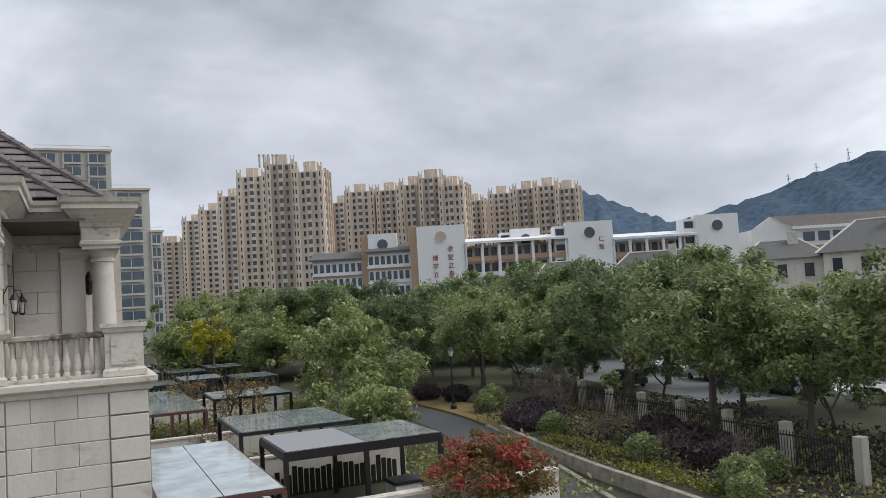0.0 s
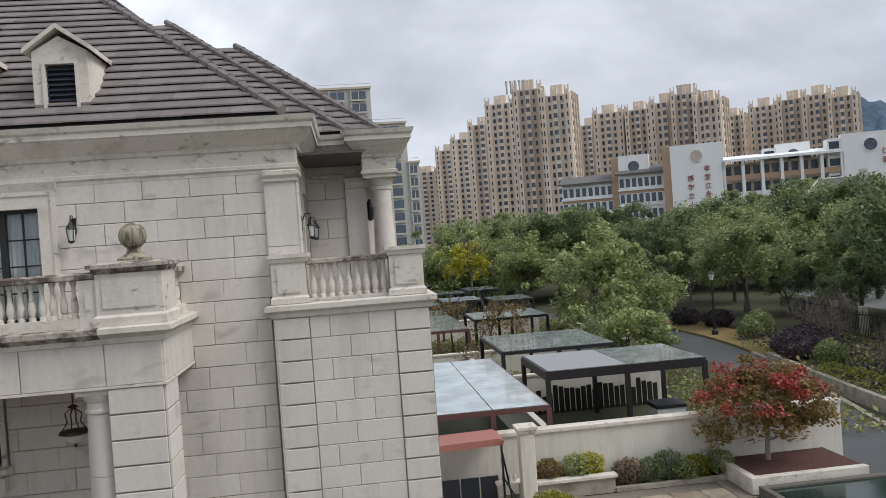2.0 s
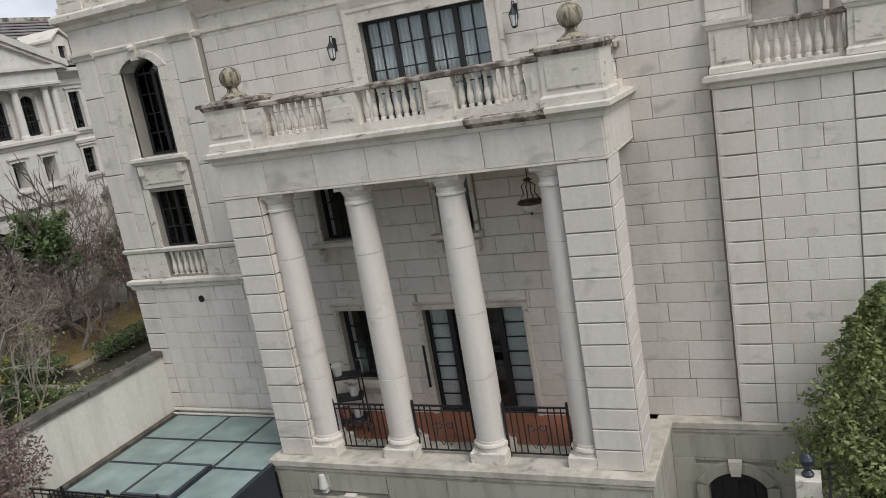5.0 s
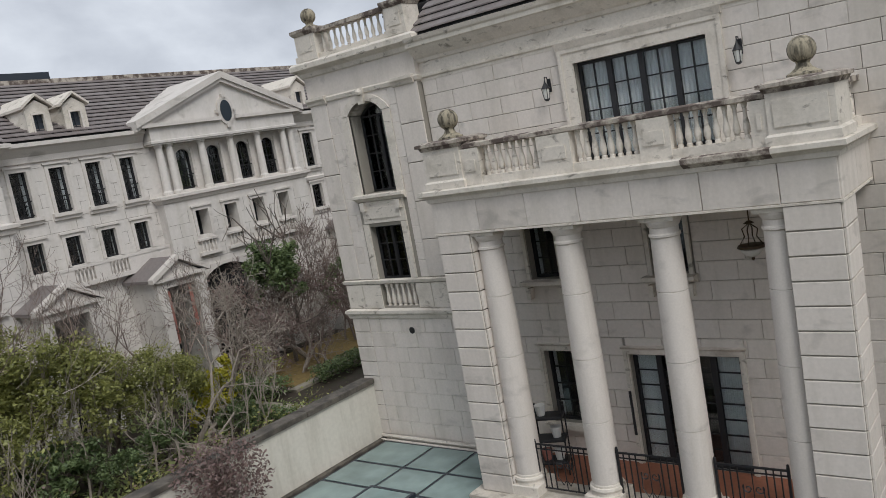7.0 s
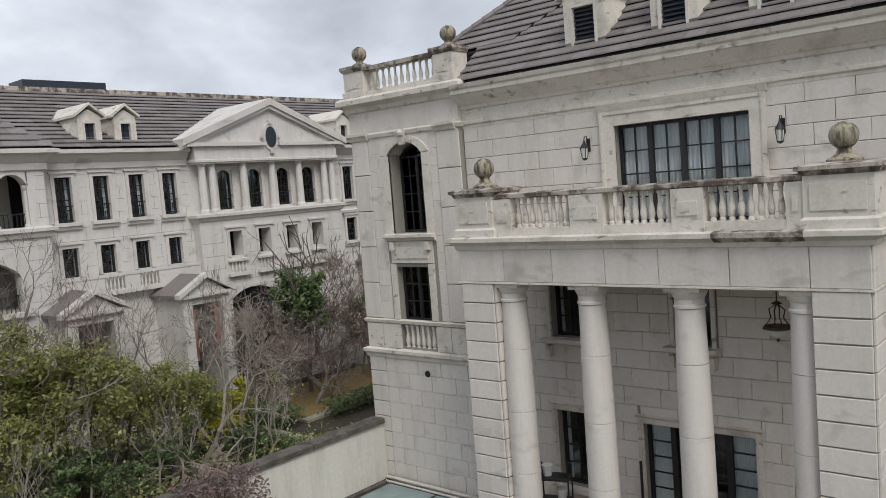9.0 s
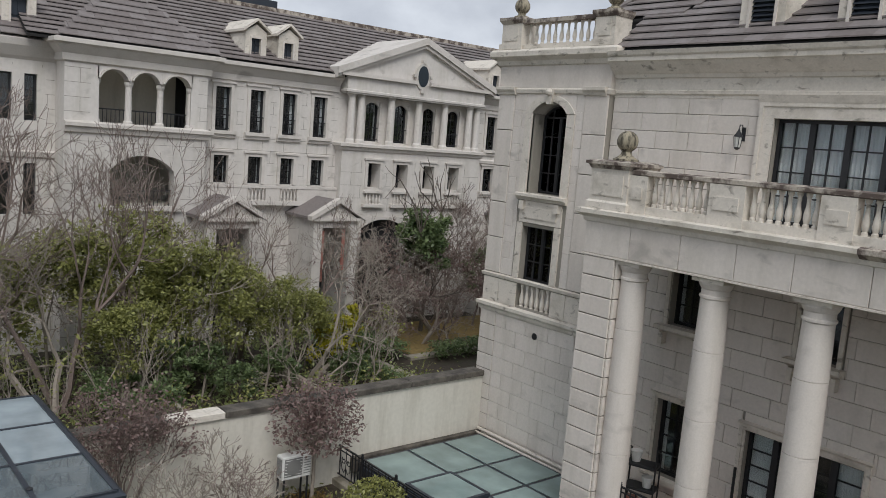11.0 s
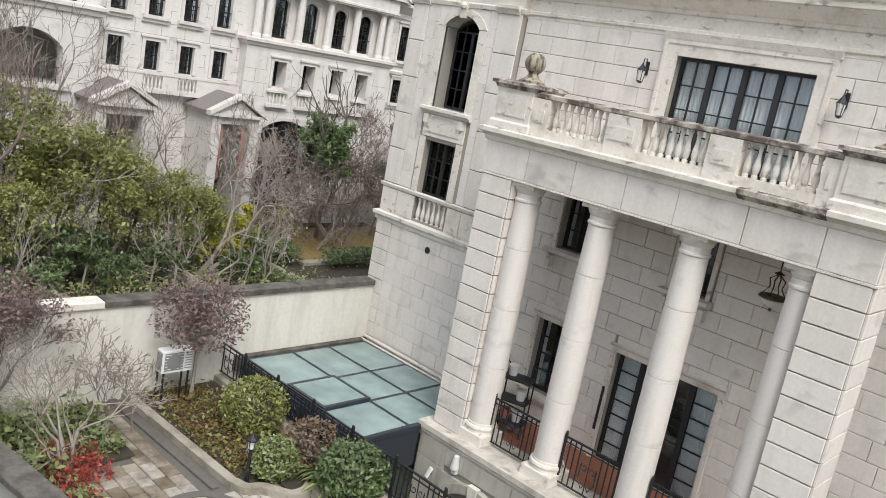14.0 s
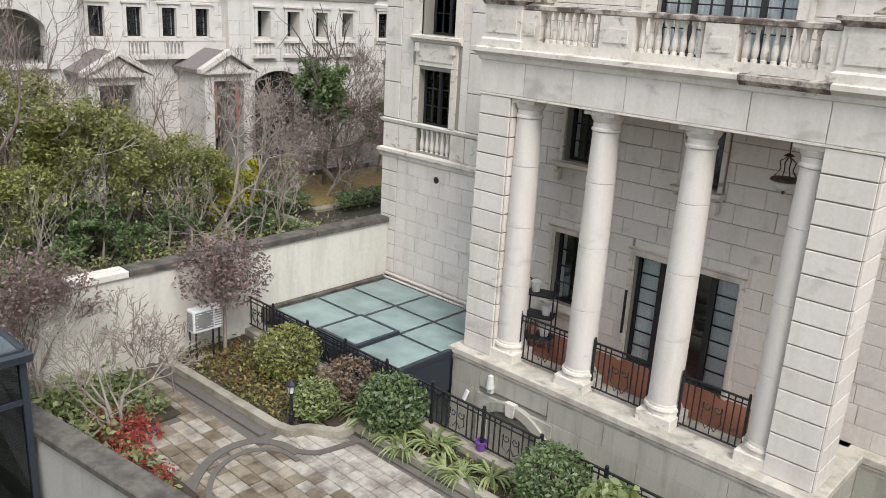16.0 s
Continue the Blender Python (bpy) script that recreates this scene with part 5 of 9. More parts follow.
row_wall = t_wall("wall", slab(11.5, 34, 0.3, 10.2, 0.0, 0.4, top_w + mid_w + ped_w + pm_w + end_w), ROW_STONE, row)
t_wall("pediment_wall", slab(17.0, 24.1, 0.3, 8.05, -0.45, 0.0, [(h[0], h[1], h[2], h[3]) for h in pm_w] + [(18.1, 20.2, 0.3, 5.15)]), ROW_STONE, row)
for h in top_w + mid_w + ped_w + pm_w + end_w:
    w, ht = h[1] - h[0], h[3] - h[2]
    arched = h in ped_w
    window(row_wall, (h[0] + h[1]) / 2, h[2], w, ht, 0.12, 2, 4, 1, bar=0.03, stile=0.05, frame_m=ROWM, curtain=0.45 if h in top_w else 0.25, glazed=FAR_GLASS)
    y = -0.45 if h in pm_w else 0.0
    t_wall("architrave", framed([(h[1], h[2]), (h[1], h[3]), (h[0], h[3]), (h[0], h[2])], [(0, 0), (0, 0.05), (0.12, 0.05), (0.12, 0)], y), ROW_TRIM, row_wall)
    t_wall("lintel", Shape().box(h[0] - 0.18, h[1] + 0.18, y - 0.1, y, h[3] + 0.125, h[3] + 0.19), ROW_TRIM, row_wall)
    if h in top_w or h in end_w:
        t_wall("window_sill", Shape().moulding([(h[0] - 0.2, y), (h[1] + 0.2, y)], [(0, h[2] - 0.26), (0.08, h[2] - 0.24), (0.1, h[2] - 0.14), (0.16, h[2] - 0.12), (0.16, h[2]), (0, h[2])]), ROW_TRIM, row_wall)
    if h in top_w or h in ped_w:
        g = t_wall("window_guard", Shape().box(h[0] + 0.02, h[1] - 0.02, -0.02, 0.02, h[2] + 0.52, h[2] + 0.56), BLACK_METAL, row_wall)
        t_wall("lower_rail", Shape().box(h[0] + 0.02, h[1] - 0.02, -0.01, 0.01, h[2] + 0.06, h[2] + 0.09), BLACK_METAL, g)
        for q in spaced(h[0] + 0.06, h[1] - 0.06, 0.1):
            t_wall("bar", Shape().box(q - 0.008, q + 0.008, -0.008, 0.008, h[2] + 0.06, h[2] + 0.54), BLACK_METAL, g)
    if h in ped_w:
        c, hw = (h[0] + h[1]) / 2, (h[1] - h[0]) / 2
        ao = arch_outline(h[1] - h[0], 0.4, 0.2)
        t_wall("arch_head", Shape().prism([(h[0], h[3] - 0.001), (h[1], h[3] - 0.001)] + [(c + p * 0.998, q + h[3] - 0.42) for p, q in ao[2:]], 0.0, 0.1), ROW_STONE, row_wall)
    if h in pm_w:
        t_wall("window_sill", Shape().box(h[0] - 0.2, h[1] + 0.2, -0.62, -0.45, 5.66, 5.78).box(h[0] - 0.16, h[1] + 0.16, -0.6, -0.45, 6.22, 6.3), ROW_TRIM, row_wall)
        for q in spaced(h[0] - 0.1, h[1] + 0.1, 0.16):
            t_wall("baluster", Shape().lathe(q, -0.53, 5.78, [(r * 0.72, k * 0.71) for r, k in BALUSTER], 8), ROW_TRIM, row_wall)
t_wall("string_course", Shape().moulding([(24.1, 0), (34, 0)], [(0, 7.6), (0.08, 7.64), (0.1, 7.75), (0, 7.8)]), ROW_TRIM, row)
t_wall("string_course", Shape().moulding([(17.0, 0), (17.0, -0.45), (24.1, -0.45), (24.1, 0)], [(0, 7.82), (0.06, 7.86), (0.1, 7.96), (0.18, 8.0), (0.18, 8.1), (0, 8.14), (-0.45, 8.14)]), ROW_TRIM, row)
for a, b in ((11.5, 16.95), (24.15, 34)):
    t_wall("cornice", Shape().moulding([(a, 0), (b, 0)], [(0, 9.98), (0.08, 10.0), (0.1, 10.2), (0.14, 10.24), (0.3, 10.44), (0.42, 10.5), (0.42, 10.62), (0, 10.7)]), ROW_TRIM, row)
for u in (17.43, 17.87, 19.30, 20.69, 22.08, 23.46, 23.90):
    t_wall("column", Shape().lathe(u, -0.26, 8.14, [(0.19, 0), (0.19, 0.1), (0.15, 0.16), (0.15, 0.7), (0.13, 1.74), (0.16, 1.8), (0.19, 1.88)], 14), ROW_STONE, row)
t_wall("entablature", Shape().box(17.05, 24.05, -0.5, 0.3, 10.0, 10.72).moulding([(17.05, 0.2), (17.05, -0.5), (24.05, -0.5), (24.05, 0.2)], [(0, 10.04), (0.05, 10.06), (0.05, 10.14), (0, 10.16)]), ROW_STONE, row)
tym = t_wall("pediment", Shape().prism([(16.85, 10.72), (24.2, 10.72), (20.6, 12.22)], -0.45, 3.0), ROW_STONE, row)
mould = Shape()
for a, b in (((16.5, 10.66), (20.6, 12.25)), ((24.55, 10.66), (20.6, 12.25))):
    mould.prism([(a[0], a[1]), (b[0], b[1]), (b[0], b[1] + 0.26), (a[0], a[1] + 0.26)], -0.68, 4.2)
    mould.prism([(a[0], a[1] - 0.12), (b[0], b[1] - 0.14), (b[0], b[1]), (a[0], a[1])], -0.6, -0.4)
t_wall("raking_cornice", mould, ROW_TRIM, tym)
t_wall("base_cornice", Shape().box(16.7, 20.2, -0.64, -0.45, 10.64, 10.78).box(20.95, 24.35, -0.64, -0.45, 10.64, 10.78), ROW_TRIM, tym)
oval = [(20.57 + 0.26 * math.cos(q), 10.98 + 0.42 * math.sin(q)) for q in [2 * math.pi * i / 20 for i in range(20)]]
ring = [(20.57 + 0.38 * math.cos(q), 10.98 + 0.54 * math.sin(q)) for q in [2 * math.pi * i / 20 for i in range(20)]]
t_wall("oval_frame", Shape().prism(ring, -0.56, -0.44).box(20.49, 20.65, -0.6, -0.44, 11.48, 11.64).box(20.49, 20.65, -0.6, -0.44, 10.32, 10.48).box(20.1, 20.22, -0.6, -0.44, 10.92, 11.04).box(20.92, 21.04, -0.6, -0.44, 10.92, 11.04), ROW_TRIM, tym)
t_wall("oval_window", Shape().prism(oval, -0.58, -0.555), FAR_WINDOW, tym)
SAVE = PITCH
PITCH = math.tan(radians(29))
roof_deck(row, 6.0, 40, -0.35, 10.66, 2.5, 0.0, 0.0, ROWM)
tiled_slope(row, 6.0, 36, -0.35, 10.66, 2.5, 0.0, 0.0, course=0.30, tile=0.5, m=ROWM)
t_wall("ridge", Shape().box(0, 40, 4.1, 4.5, 13.1, 13.32), STONE_CAP, row)
t_wall("roof_back", Shape().add([(0, 4.4, 13.1), (40, 4.4, 13.1), (40, 9, 10.4), (0, 9, 10.4)], [(0, 1, 2, 3)]), ROOF_TILE, row)
t_wall("roof_hatch", Shape().box(13.2, 16.4, 4.2, 5.4, 13.3, 13.6), GREY_METAL, row)
for u in (13.52, 14.81, 25.2):
    dormer(row, u, 0.15, 10.72, 0.82, 0.36, peak=12.15, louvre=False, yaw=ROWM, high=0.62)
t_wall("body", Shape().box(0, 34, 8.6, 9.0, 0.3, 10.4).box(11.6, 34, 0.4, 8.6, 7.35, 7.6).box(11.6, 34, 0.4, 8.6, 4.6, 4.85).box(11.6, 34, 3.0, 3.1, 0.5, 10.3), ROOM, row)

# loggia block with three arches over one
LG = -0.55
arches = [(8.46 + 1.005 * k, 0.84) for k in range(3)]
log = t_wall("wall", slab(7.0, 11.5, 0.3, 10.2, LG, LG + 0.45, [(8.0, 10.94, 8.2, 9.95), (8.4, 10.46, 5.6, 7.26)]), ROW_STONE, row)
for a, b, c, d, top in ((7.0, 7.3, LG + 0.452, 0.8, 10.2), (11.2, 11.498, LG + 0.452, 0.4, 10.2), (3.3, 3.598, 0.4, 1.6, 12.2)):
    t_wall("wall", Shape().box(a, b, c, d, 0.3, top), ROW_STONE, row)
for u, w in arches:
    o = arch_outline(w, 0.36, 0.3)
    t_wall("arch", Shape().prism([(u - 0.5, 9.948), (u + 0.5, 9.948), (u + 0.5, 9.53)] + [(u + p, q + 9.51) for p, q in o[2:]] + [(u - 0.5, 9.53)], LG, LG + 0.4), ROW_STONE, log)
    t_wall("arch_trim", Shape().prism([(u + p * 1.16, q * 1.1 + 9.52) for p, q in o[2:]] + [(u + p, q + 9.51) for p, q in o[2:]][::-1], LG - 0.06, LG), ROW_TRIM, log)
for u in (7.96, 8.96, 9.97, 10.98):
    t_wall("column", Shape().lathe(u, LG + 0.18, 8.2, [(0.15, 0), (0.15, 0.08), (0.11, 0.12), (0.10, 1.16), (0.14, 1.24), (0.15, 1.33)], 12), ROW_STONE, log)
o = arch_outline(2.06, 0.5, 0.48)
t_wall("arch", Shape().prism([(8.402, 7.258), (10.458, 7.258)] + [(9.43 + p * 0.998, q + 6.74) for p, q in o[2:]], LG, LG + 0.4), ROW_STONE, log)
t_wall("loggia_back", Shape().box(7.2, 11.4, 2.0, 2.1, 4.3, 10.1).box(7.2, 11.4, LG + 0.45, 2.1, 7.9, 8.2).box(7.2, 11.4, LG + 0.45, 2.1, 5.3, 5.6).box(7.2, 11.4, LG + 0.45, 2.1, 9.97, 10.07), RENDERED, log)
rail = t_wall("railing", Shape().box(8.0, 10.94, LG + 0.2, LG + 0.24, 8.62, 8.66).box(8.4, 10.46, LG + 0.2, LG + 0.24, 6.1, 6.14), BLACK_METAL, log)
for q in spaced(8.0, 10.94, 0.13):
    t_wall("bar", Shape().box(q - 0.01, q + 0.01, LG + 0.21, LG + 0.23, 8.2, 8.62), BLACK_METAL, rail)
for q in spaced(8.4, 10.46, 0.13):
    t_wall("bar", Shape().box(q - 0.01, q + 0.01, LG + 0.21, LG + 0.23, 5.6, 6.1), BLACK_METAL, rail)
t_wall("string_course", Shape().moulding([(7.0, LG), (11.5, LG), (11.5, 0)], [(0, 7.84), (0.08, 7.88), (0.12, 8.02), (0.2, 8.06), (0.2, 8.16), (0, 8.22)]), ROW_TRIM, log)
t_wall("arch_sill", Shape().box(8.15, 10.7, LG - 0.15, LG, 5.46, 5.6), ROW_TRIM, log)
t_wall("cornice", Shape().moulding([(7.0, 3), (7.0, LG), (11.5, LG), (11.5, 0)], [(0, 9.95), (0.08, 10.0), (0.1, 10.2), (0.14, 10.24), (0.3, 10.44), (0.42, 10.5), (0.42, 10.62), (0, 10.7)]), ROW_TRIM, log)
PITCH = math.tan(radians(40))
roof_deck(row, 6.75, 11.8, LG - 0.3, 10.66, 1.9, 1.0, 1.0, ROWM)
tiled_slope(row, 6.75, 11.8, LG - 0.3, 10.66, 1.9, 1.0, 1.0, course=0.26, tile=0.5, m=ROWM)
t_wall("roof_side", Shape().add([(11.8, LG - 0.3, 10.66), (11.8, 4, 10.66), (9.55, 4, 12.56), (9.55, LG + 1.96, 12.56)], [(0, 1, 2, 3)]).add([(6.75, LG - 0.3, 10.66), (6.75, 4, 10.66), (9.0, 4, 12.56), (9.0, LG + 1.96, 12.56)], [(3, 2, 1, 0)]), ROOF_TILE, row)
PITCH = SAVE

# plain set-back stretch and a further stone house with balconies
side_w = [(u - 0.18, u + 0.18, 8.1, 9.5) for u in (4.9, 5.6, 6.3)] + [(u - 0.18, u + 0.18, 5.2, 6.8) for u in (4.9, 5.6, 6.3)]
low = t_wall("wall", slab(3.6, 7.0, 0.3, 10.1, 0.4, 0.8, side_w), ROW_STONE, row)
t_wall("cornice", Shape().moulding([(3.6, 0.4), (7.0, 0.4)], [(0, 9.9), (0.1, 10.0), (0.3, 10.3), (0.35, 10.5), (0, 10.6)]), ROW_TRIM, low)
t_wall("string_course", Shape().moulding([(-4, 0.4), (7.0, 0.4)], [(0, 6.95), (0.08, 7.0), (0.12, 7.15), (0, 7.2)]), ROW_TRIM, low)
for h in side_w:
    window(low, (h[0] + h[1]) / 2, h[2], h[1] - h[0], h[3] - h[2], 0.55, 1, 3, 1, frame_m=ROWM)
dormer(row, 6.0, 0.6, 10.6, 0.95, 0.44, peak=12.2, louvre=False, yaw=ROWM)
tiled_slope(row, 3.6, 7.0, 0.1, 10.55, 2.0, 0.0, 0.0, course=0.26, tile=0.5, m=ROWM)

far_house = thing("stone_house", "cream stone house with small balustraded balconies", "house")
fw = [(1.2, 1.9, 8.6, 9.9), (2.8, 3.4, 8.6, 9.7), (1.2, 1.9, 5.9, 7.2), (-2.0, -1.5, 8.4, 10.0), (-1.2, -0.7, 8.4, 10.0), (-2.0, -1.5, 5.4, 7.0), (-1.2, -0.7, 5.4, 7.0), (1.0, 2.0, 3.0, 4.9)]
fwall = t_wall("wall", slab(-3.2, 3.6, 0.3, 12.2, 1.2, 1.6, fw), ROW_STONE, far_house)
for h in fw:
    window(fwall, (h[0] + h[1]) / 2, h[2], h[1] - h[0], h[3] - h[2], 1.3, 2, 3, 1, frame_m=ROWM)
for z in (8.0, 5.3):
    bal = t_wall("balcony", Shape().soft_box(0.8, 2.3, 0.5, 1.2, z - 0.1, z + 0.1).box(0.8, 2.3, 0.52, 0.66, z + 0.62, z + 0.72).box(0.8, 0.98, 0.52, 0.7, z + 0.1, z + 0.7).box(2.12, 2.3, 0.52, 0.7, z + 0.1, z + 0.7), ROW_TRIM, far_house)
    for q in spaced(0.98, 2.12, 0.16):
        t_wall("baluster", Shape().lathe(q, 0.59, z + 0.1, [(r * 0.8, k * 0.85) for r, k in BALUSTER], 8), ROW_TRIM, bal)
t_wall("string_course", Shape().moulding([(-3.2, 1.2), (3.6, 1.2)], [(0, 7.4), (0.1, 7.45), (0.14, 7.6), (0, 7.65)]), ROW_TRIM, far_house)
t_wall("cornice", Shape().moulding([(-3.2, 1.2), (3.6, 1.2)], [(0, 11.6), (0.1, 11.7), (0.4, 12.0), (0.4, 12.2), (0, 12.3)]), ROW_TRIM, far_house)
for a, b, c, d, z in ((-3.2, 3.6, 8, 8.3, 0.3), (-3.2, -2.9, 1.6, 8, 0.3), (3.3, 3.6, 1.6, 8, 0.3), (-2.9, 3.3, 1.6, 8, 12.0)):
    t_wall("wall", Shape().box(a, b, c, d, z, 12.2), ROW_STONE, far_house)
far_row = thing("stone_house", "distant cream stone house behind the bare trees", "house")
fr_w = [(u, u + 0.7, z, z + 1.6) for u in (-24, -21.5, -19, -16.5, -14, -11.5, -9, -6.5) for z in (2.6, 5.6, 8.6)]
frw = t_wall("wall", slab(-28, -3.4, 0.3, 11.2, 3.0, 3.4, fr_w), ROW_STONE, far_row)
for h in fr_w:
    window(frw, (h[0] + h[1]) / 2, h[2], 0.7, 1.6, 3.1, 2, 3, 1, frame_m=ROWM)
t_wall("cornice", Shape().moulding([(-28, 3.0), (-3.4, 3.0)], [(0, 10.7), (0.1, 10.8), (0.4, 11.1), (0.4, 11.3), (0, 11.4)]), ROW_TRIM, far_row)
t_wall("roof", Shape().add([(-28, 2.6, 11.2), (-3.4, 2.6, 11.2), (-3.4, 7, 14), (-28, 7, 14)], [(0, 1, 2, 3)]), ROOF_TILE, far_row)


def porch(u, half=0.95, out=-1.8, foot=0.6):
    """Gabled stone entrance porch with a recessed doorway."""
    p = t_wall("porch", Shape().box(u - half, u - half + 0.36, out, 0, foot, 5.3).box(u + half - 0.36, u + half, out, 0, foot, 5.3).box(u - half + 0.36, u + half - 0.36, out + 0.02, out + 0.4, 5.02, 5.3), ROW_STONE, row)
    t_wall("gable", Shape().prism([(u - half - 0.05, 5.3), (u + half + 0.05, 5.3), (u, 5.92)], out - 0.02, 0), ROW_STONE, p)
    t_wall("gable_cornice", Shape().box(u - half - 0.12, u + half + 0.12, out - 0.14, out - 0.021, 5.28, 5.4), ROW_TRIM, p)
    for sg in (-1, 1):
        t_wall("porch_roof", Shape().prism([(u + sg * (half + 0.22), 5.3), (u, 5.95), (u, 6.12), (u + sg * (half + 0.22), 5.46)], out - 0.2, out + 0.1), ROW_TRIM, p)
        t_wall("porch_tiles", Shape().prism([(u + sg * (half + 0.2), 5.32), (u + sg * 0.01, 5.95), (u + sg * 0.01, 6.05), (u + sg * (half + 0.2), 5.42)], out + 0.1, -0.01), ROOF_TILE, p)
    t_wall("door", Shape().box(u - 0.55, u + 0.55, -0.1, 0, foot, 4.2), BLACK_METAL, p)
    if u > 15:
        t_wall("banner", Shape().box(u - 0.5, u - 0.4, out + 0.15, out + 0.18, 3.0, 4.9).box(u + 0.36, u + 0.5, out + 0.15, out + 0.18, 3.4, 4.95), RED_CLOTH, p, "red festive banners beside the door")
    t_wall("steps", Shape().box(u - 1.1, u + 1.1, out - 0.6, out, 0.55, 0.75).box(u - 1.0, u + 1.0, out - 0.3, out, 0.75, 0.95), ROW_TRIM, p)


porch(12.05)
porch(16.1)
porch(26.2)
t_wall("balcony", Shape().box(11.6, 16.98, -0.3, 0, 5.66, 5.82).box(11.6, 16.98, -0.3, -0.16, 6.28, 6.38).box(11.6, 13.25, -0.28, -0.18, 5.82, 6.28).box(13.97, 14.54, -0.28, -0.18, 5.82, 6.28).box(15.26, 16.98, -0.28, -0.18, 5.82, 6.28), ROW_TRIM, row)
for a in (13.61, 14.9):
    for q in spaced(a - 0.35, a + 0.35, 0.15):
        t_wall("baluster", Shape().lathe(q, -0.23, 5.82, [(r * 0.7, k * 0.74) for r, k in BALUSTER], 8), ROW_TRIM, row)
o = arch_outline(2.1, 0.7, 0.35)
t_wall("garage_arch", Shape().prism([(18.05, 5.29), (20.25, 5.29)] + [(19.15 + p, q + 4.47) for p, q in o[2:]], -0.5, -0.44), ROW_TRIM, row)
t_wall("garage_door", Shape().box(18.0, 20.3, -0.1, -0.06, 0.5, 5.25), BLACK_METAL, row)


def joint_lines(u0, u1, z0, z1, y, holes, step=0.44):
    """Fine recess lines of the ashlar on the terrace walls, clear of the openings."""
    s = Shape()
    r, k = random.Random(int(u0 * 10)), 0
    z = z0
    while z < z1:
        rects = [(u0, u1, z, z + 0.014)]
        u = u0 + (0.45 if k % 2 else 0.9)
        while u < u1:
            rects.append((u, u + 0.012, z, z + step))
            u += 0.9 * r.uniform(0.9, 1.1)
        for h in holes:
            rects = [q for q in cut(rects, (h[0] - 0.24, h[1] + 0.24, h[2] - 0.3, h[3] + 0.22))]
        for a, b, c, d in rects:
            s.box(a, b, y - 0.004, y + 0.002, c, d)
        z, k = z + step, k + 1
    ob = t_wall("ashlar_joint", s, ROW_JOINT, row)
    ob["kind"] = "stuff"


ROW_JOINT = material("terrace_joint", (0.30, 0.28, 0.245), 0.95)
joint_lines(11.5, 16.98, 1.0, 9.9, 0.0, top_w + mid_w + [(12.8, 16.98, 5.4, 6.45)])
joint_lines(24.12, 34, 1.0, 9.9, 0.0, end_w)
joint_lines(7.0, 11.48, 1.0, 9.9, LG, [(8.0, 10.94, 8.2, 9.75), (8.4, 10.46, 5.6, 7.26), (7.0, 11.5, 8.0, 8.1)])
joint_lines(3.62, 6.98, 1.0, 9.8, 0.4, side_w)
joint_lines(17.02, 24.08, 1.0, 7.2, -0.45, [(h[0], h[1], h[2] - 0.6, h[3]) for h in pm_w] + [(18.1, 20.2, 0.3, 5.25)], 0.5)

# ---- plants ----
def leaf_mesh(name, at, size, mat, rng, up=0.75, long=1.7):
    """One folded leaf at every point."""
    n = len(at)
    d = rng.normal(size=(n, 3))
    d[:, 2] = d[:, 2] * 0.7 - 0.1
    d /= np.linalg.norm(d, axis=1)[:, None]
    nrm = rng.normal(size=(n, 3)) + np.array([0, 0, up * 2])
    s = np.cross(d, nrm)
    s /= np.linalg.norm(s, axis=1)[:, None] + 1e-6
    k = np.cross(s, d)
    sz = (size * rng.uniform(0.6, 1.35, n))[:, None]
    v = np.stack([at - d * sz * 0.5 * long, at + s * sz * 0.45 + k * sz * 0.12, at + d * sz * 0.5 * long, at - s * sz * 0.45 + k * sz * 0.12], 1).reshape(-1, 3)
    me = bpy.data.meshes.new(name)
    me.vertices.add(4 * n)
    me.vertices.foreach_set("co", v.ravel())
    me.loops.add(4 * n)
    me.loops.foreach_set("vertex_index", np.arange(4 * n))
    me.polygons.add(n)
    me.polygons.foreach_set("loop_start", np.arange(0, 4 * n, 4))
    me.materials.append(mat)
    me.update(calc_edges=True)
    return me


def crown_points(rng, n, clumps, rx, ry, rz, cz, hollow=0.55, tight=0.2, lump=0.25):
    """Leaf places in clumps over an uneven ellipsoid, more of them outside than in."""
    c = rng.normal(size=(clumps, 3))
    c /= np.linalg.norm(c, axis=1)[:, None]
    c[:, 2] = np.where(c[:, 2] < -0.55, -c[:, 2], c[:, 2])
    c *= (hollow + (1 - hollow) * rng.random(clumps) ** 0.6)[:, None] * (1 + lump * rng.normal(size=clumps))[:, None].clip(0.55, 1.35)
    which = rng.integers(0, clumps, n)
    q = rng.normal(size=(n, 3))
    q /= np.linalg.norm(q, axis=1)[:, None]
    p = c[which] + q * (rng.random(n) ** 0.45 * tight * rng.uniform(0.6, 1.5, clumps)[which])[:, None]
    return p * np.array([rx, ry, rz]) + np.array([0, 0, cz])


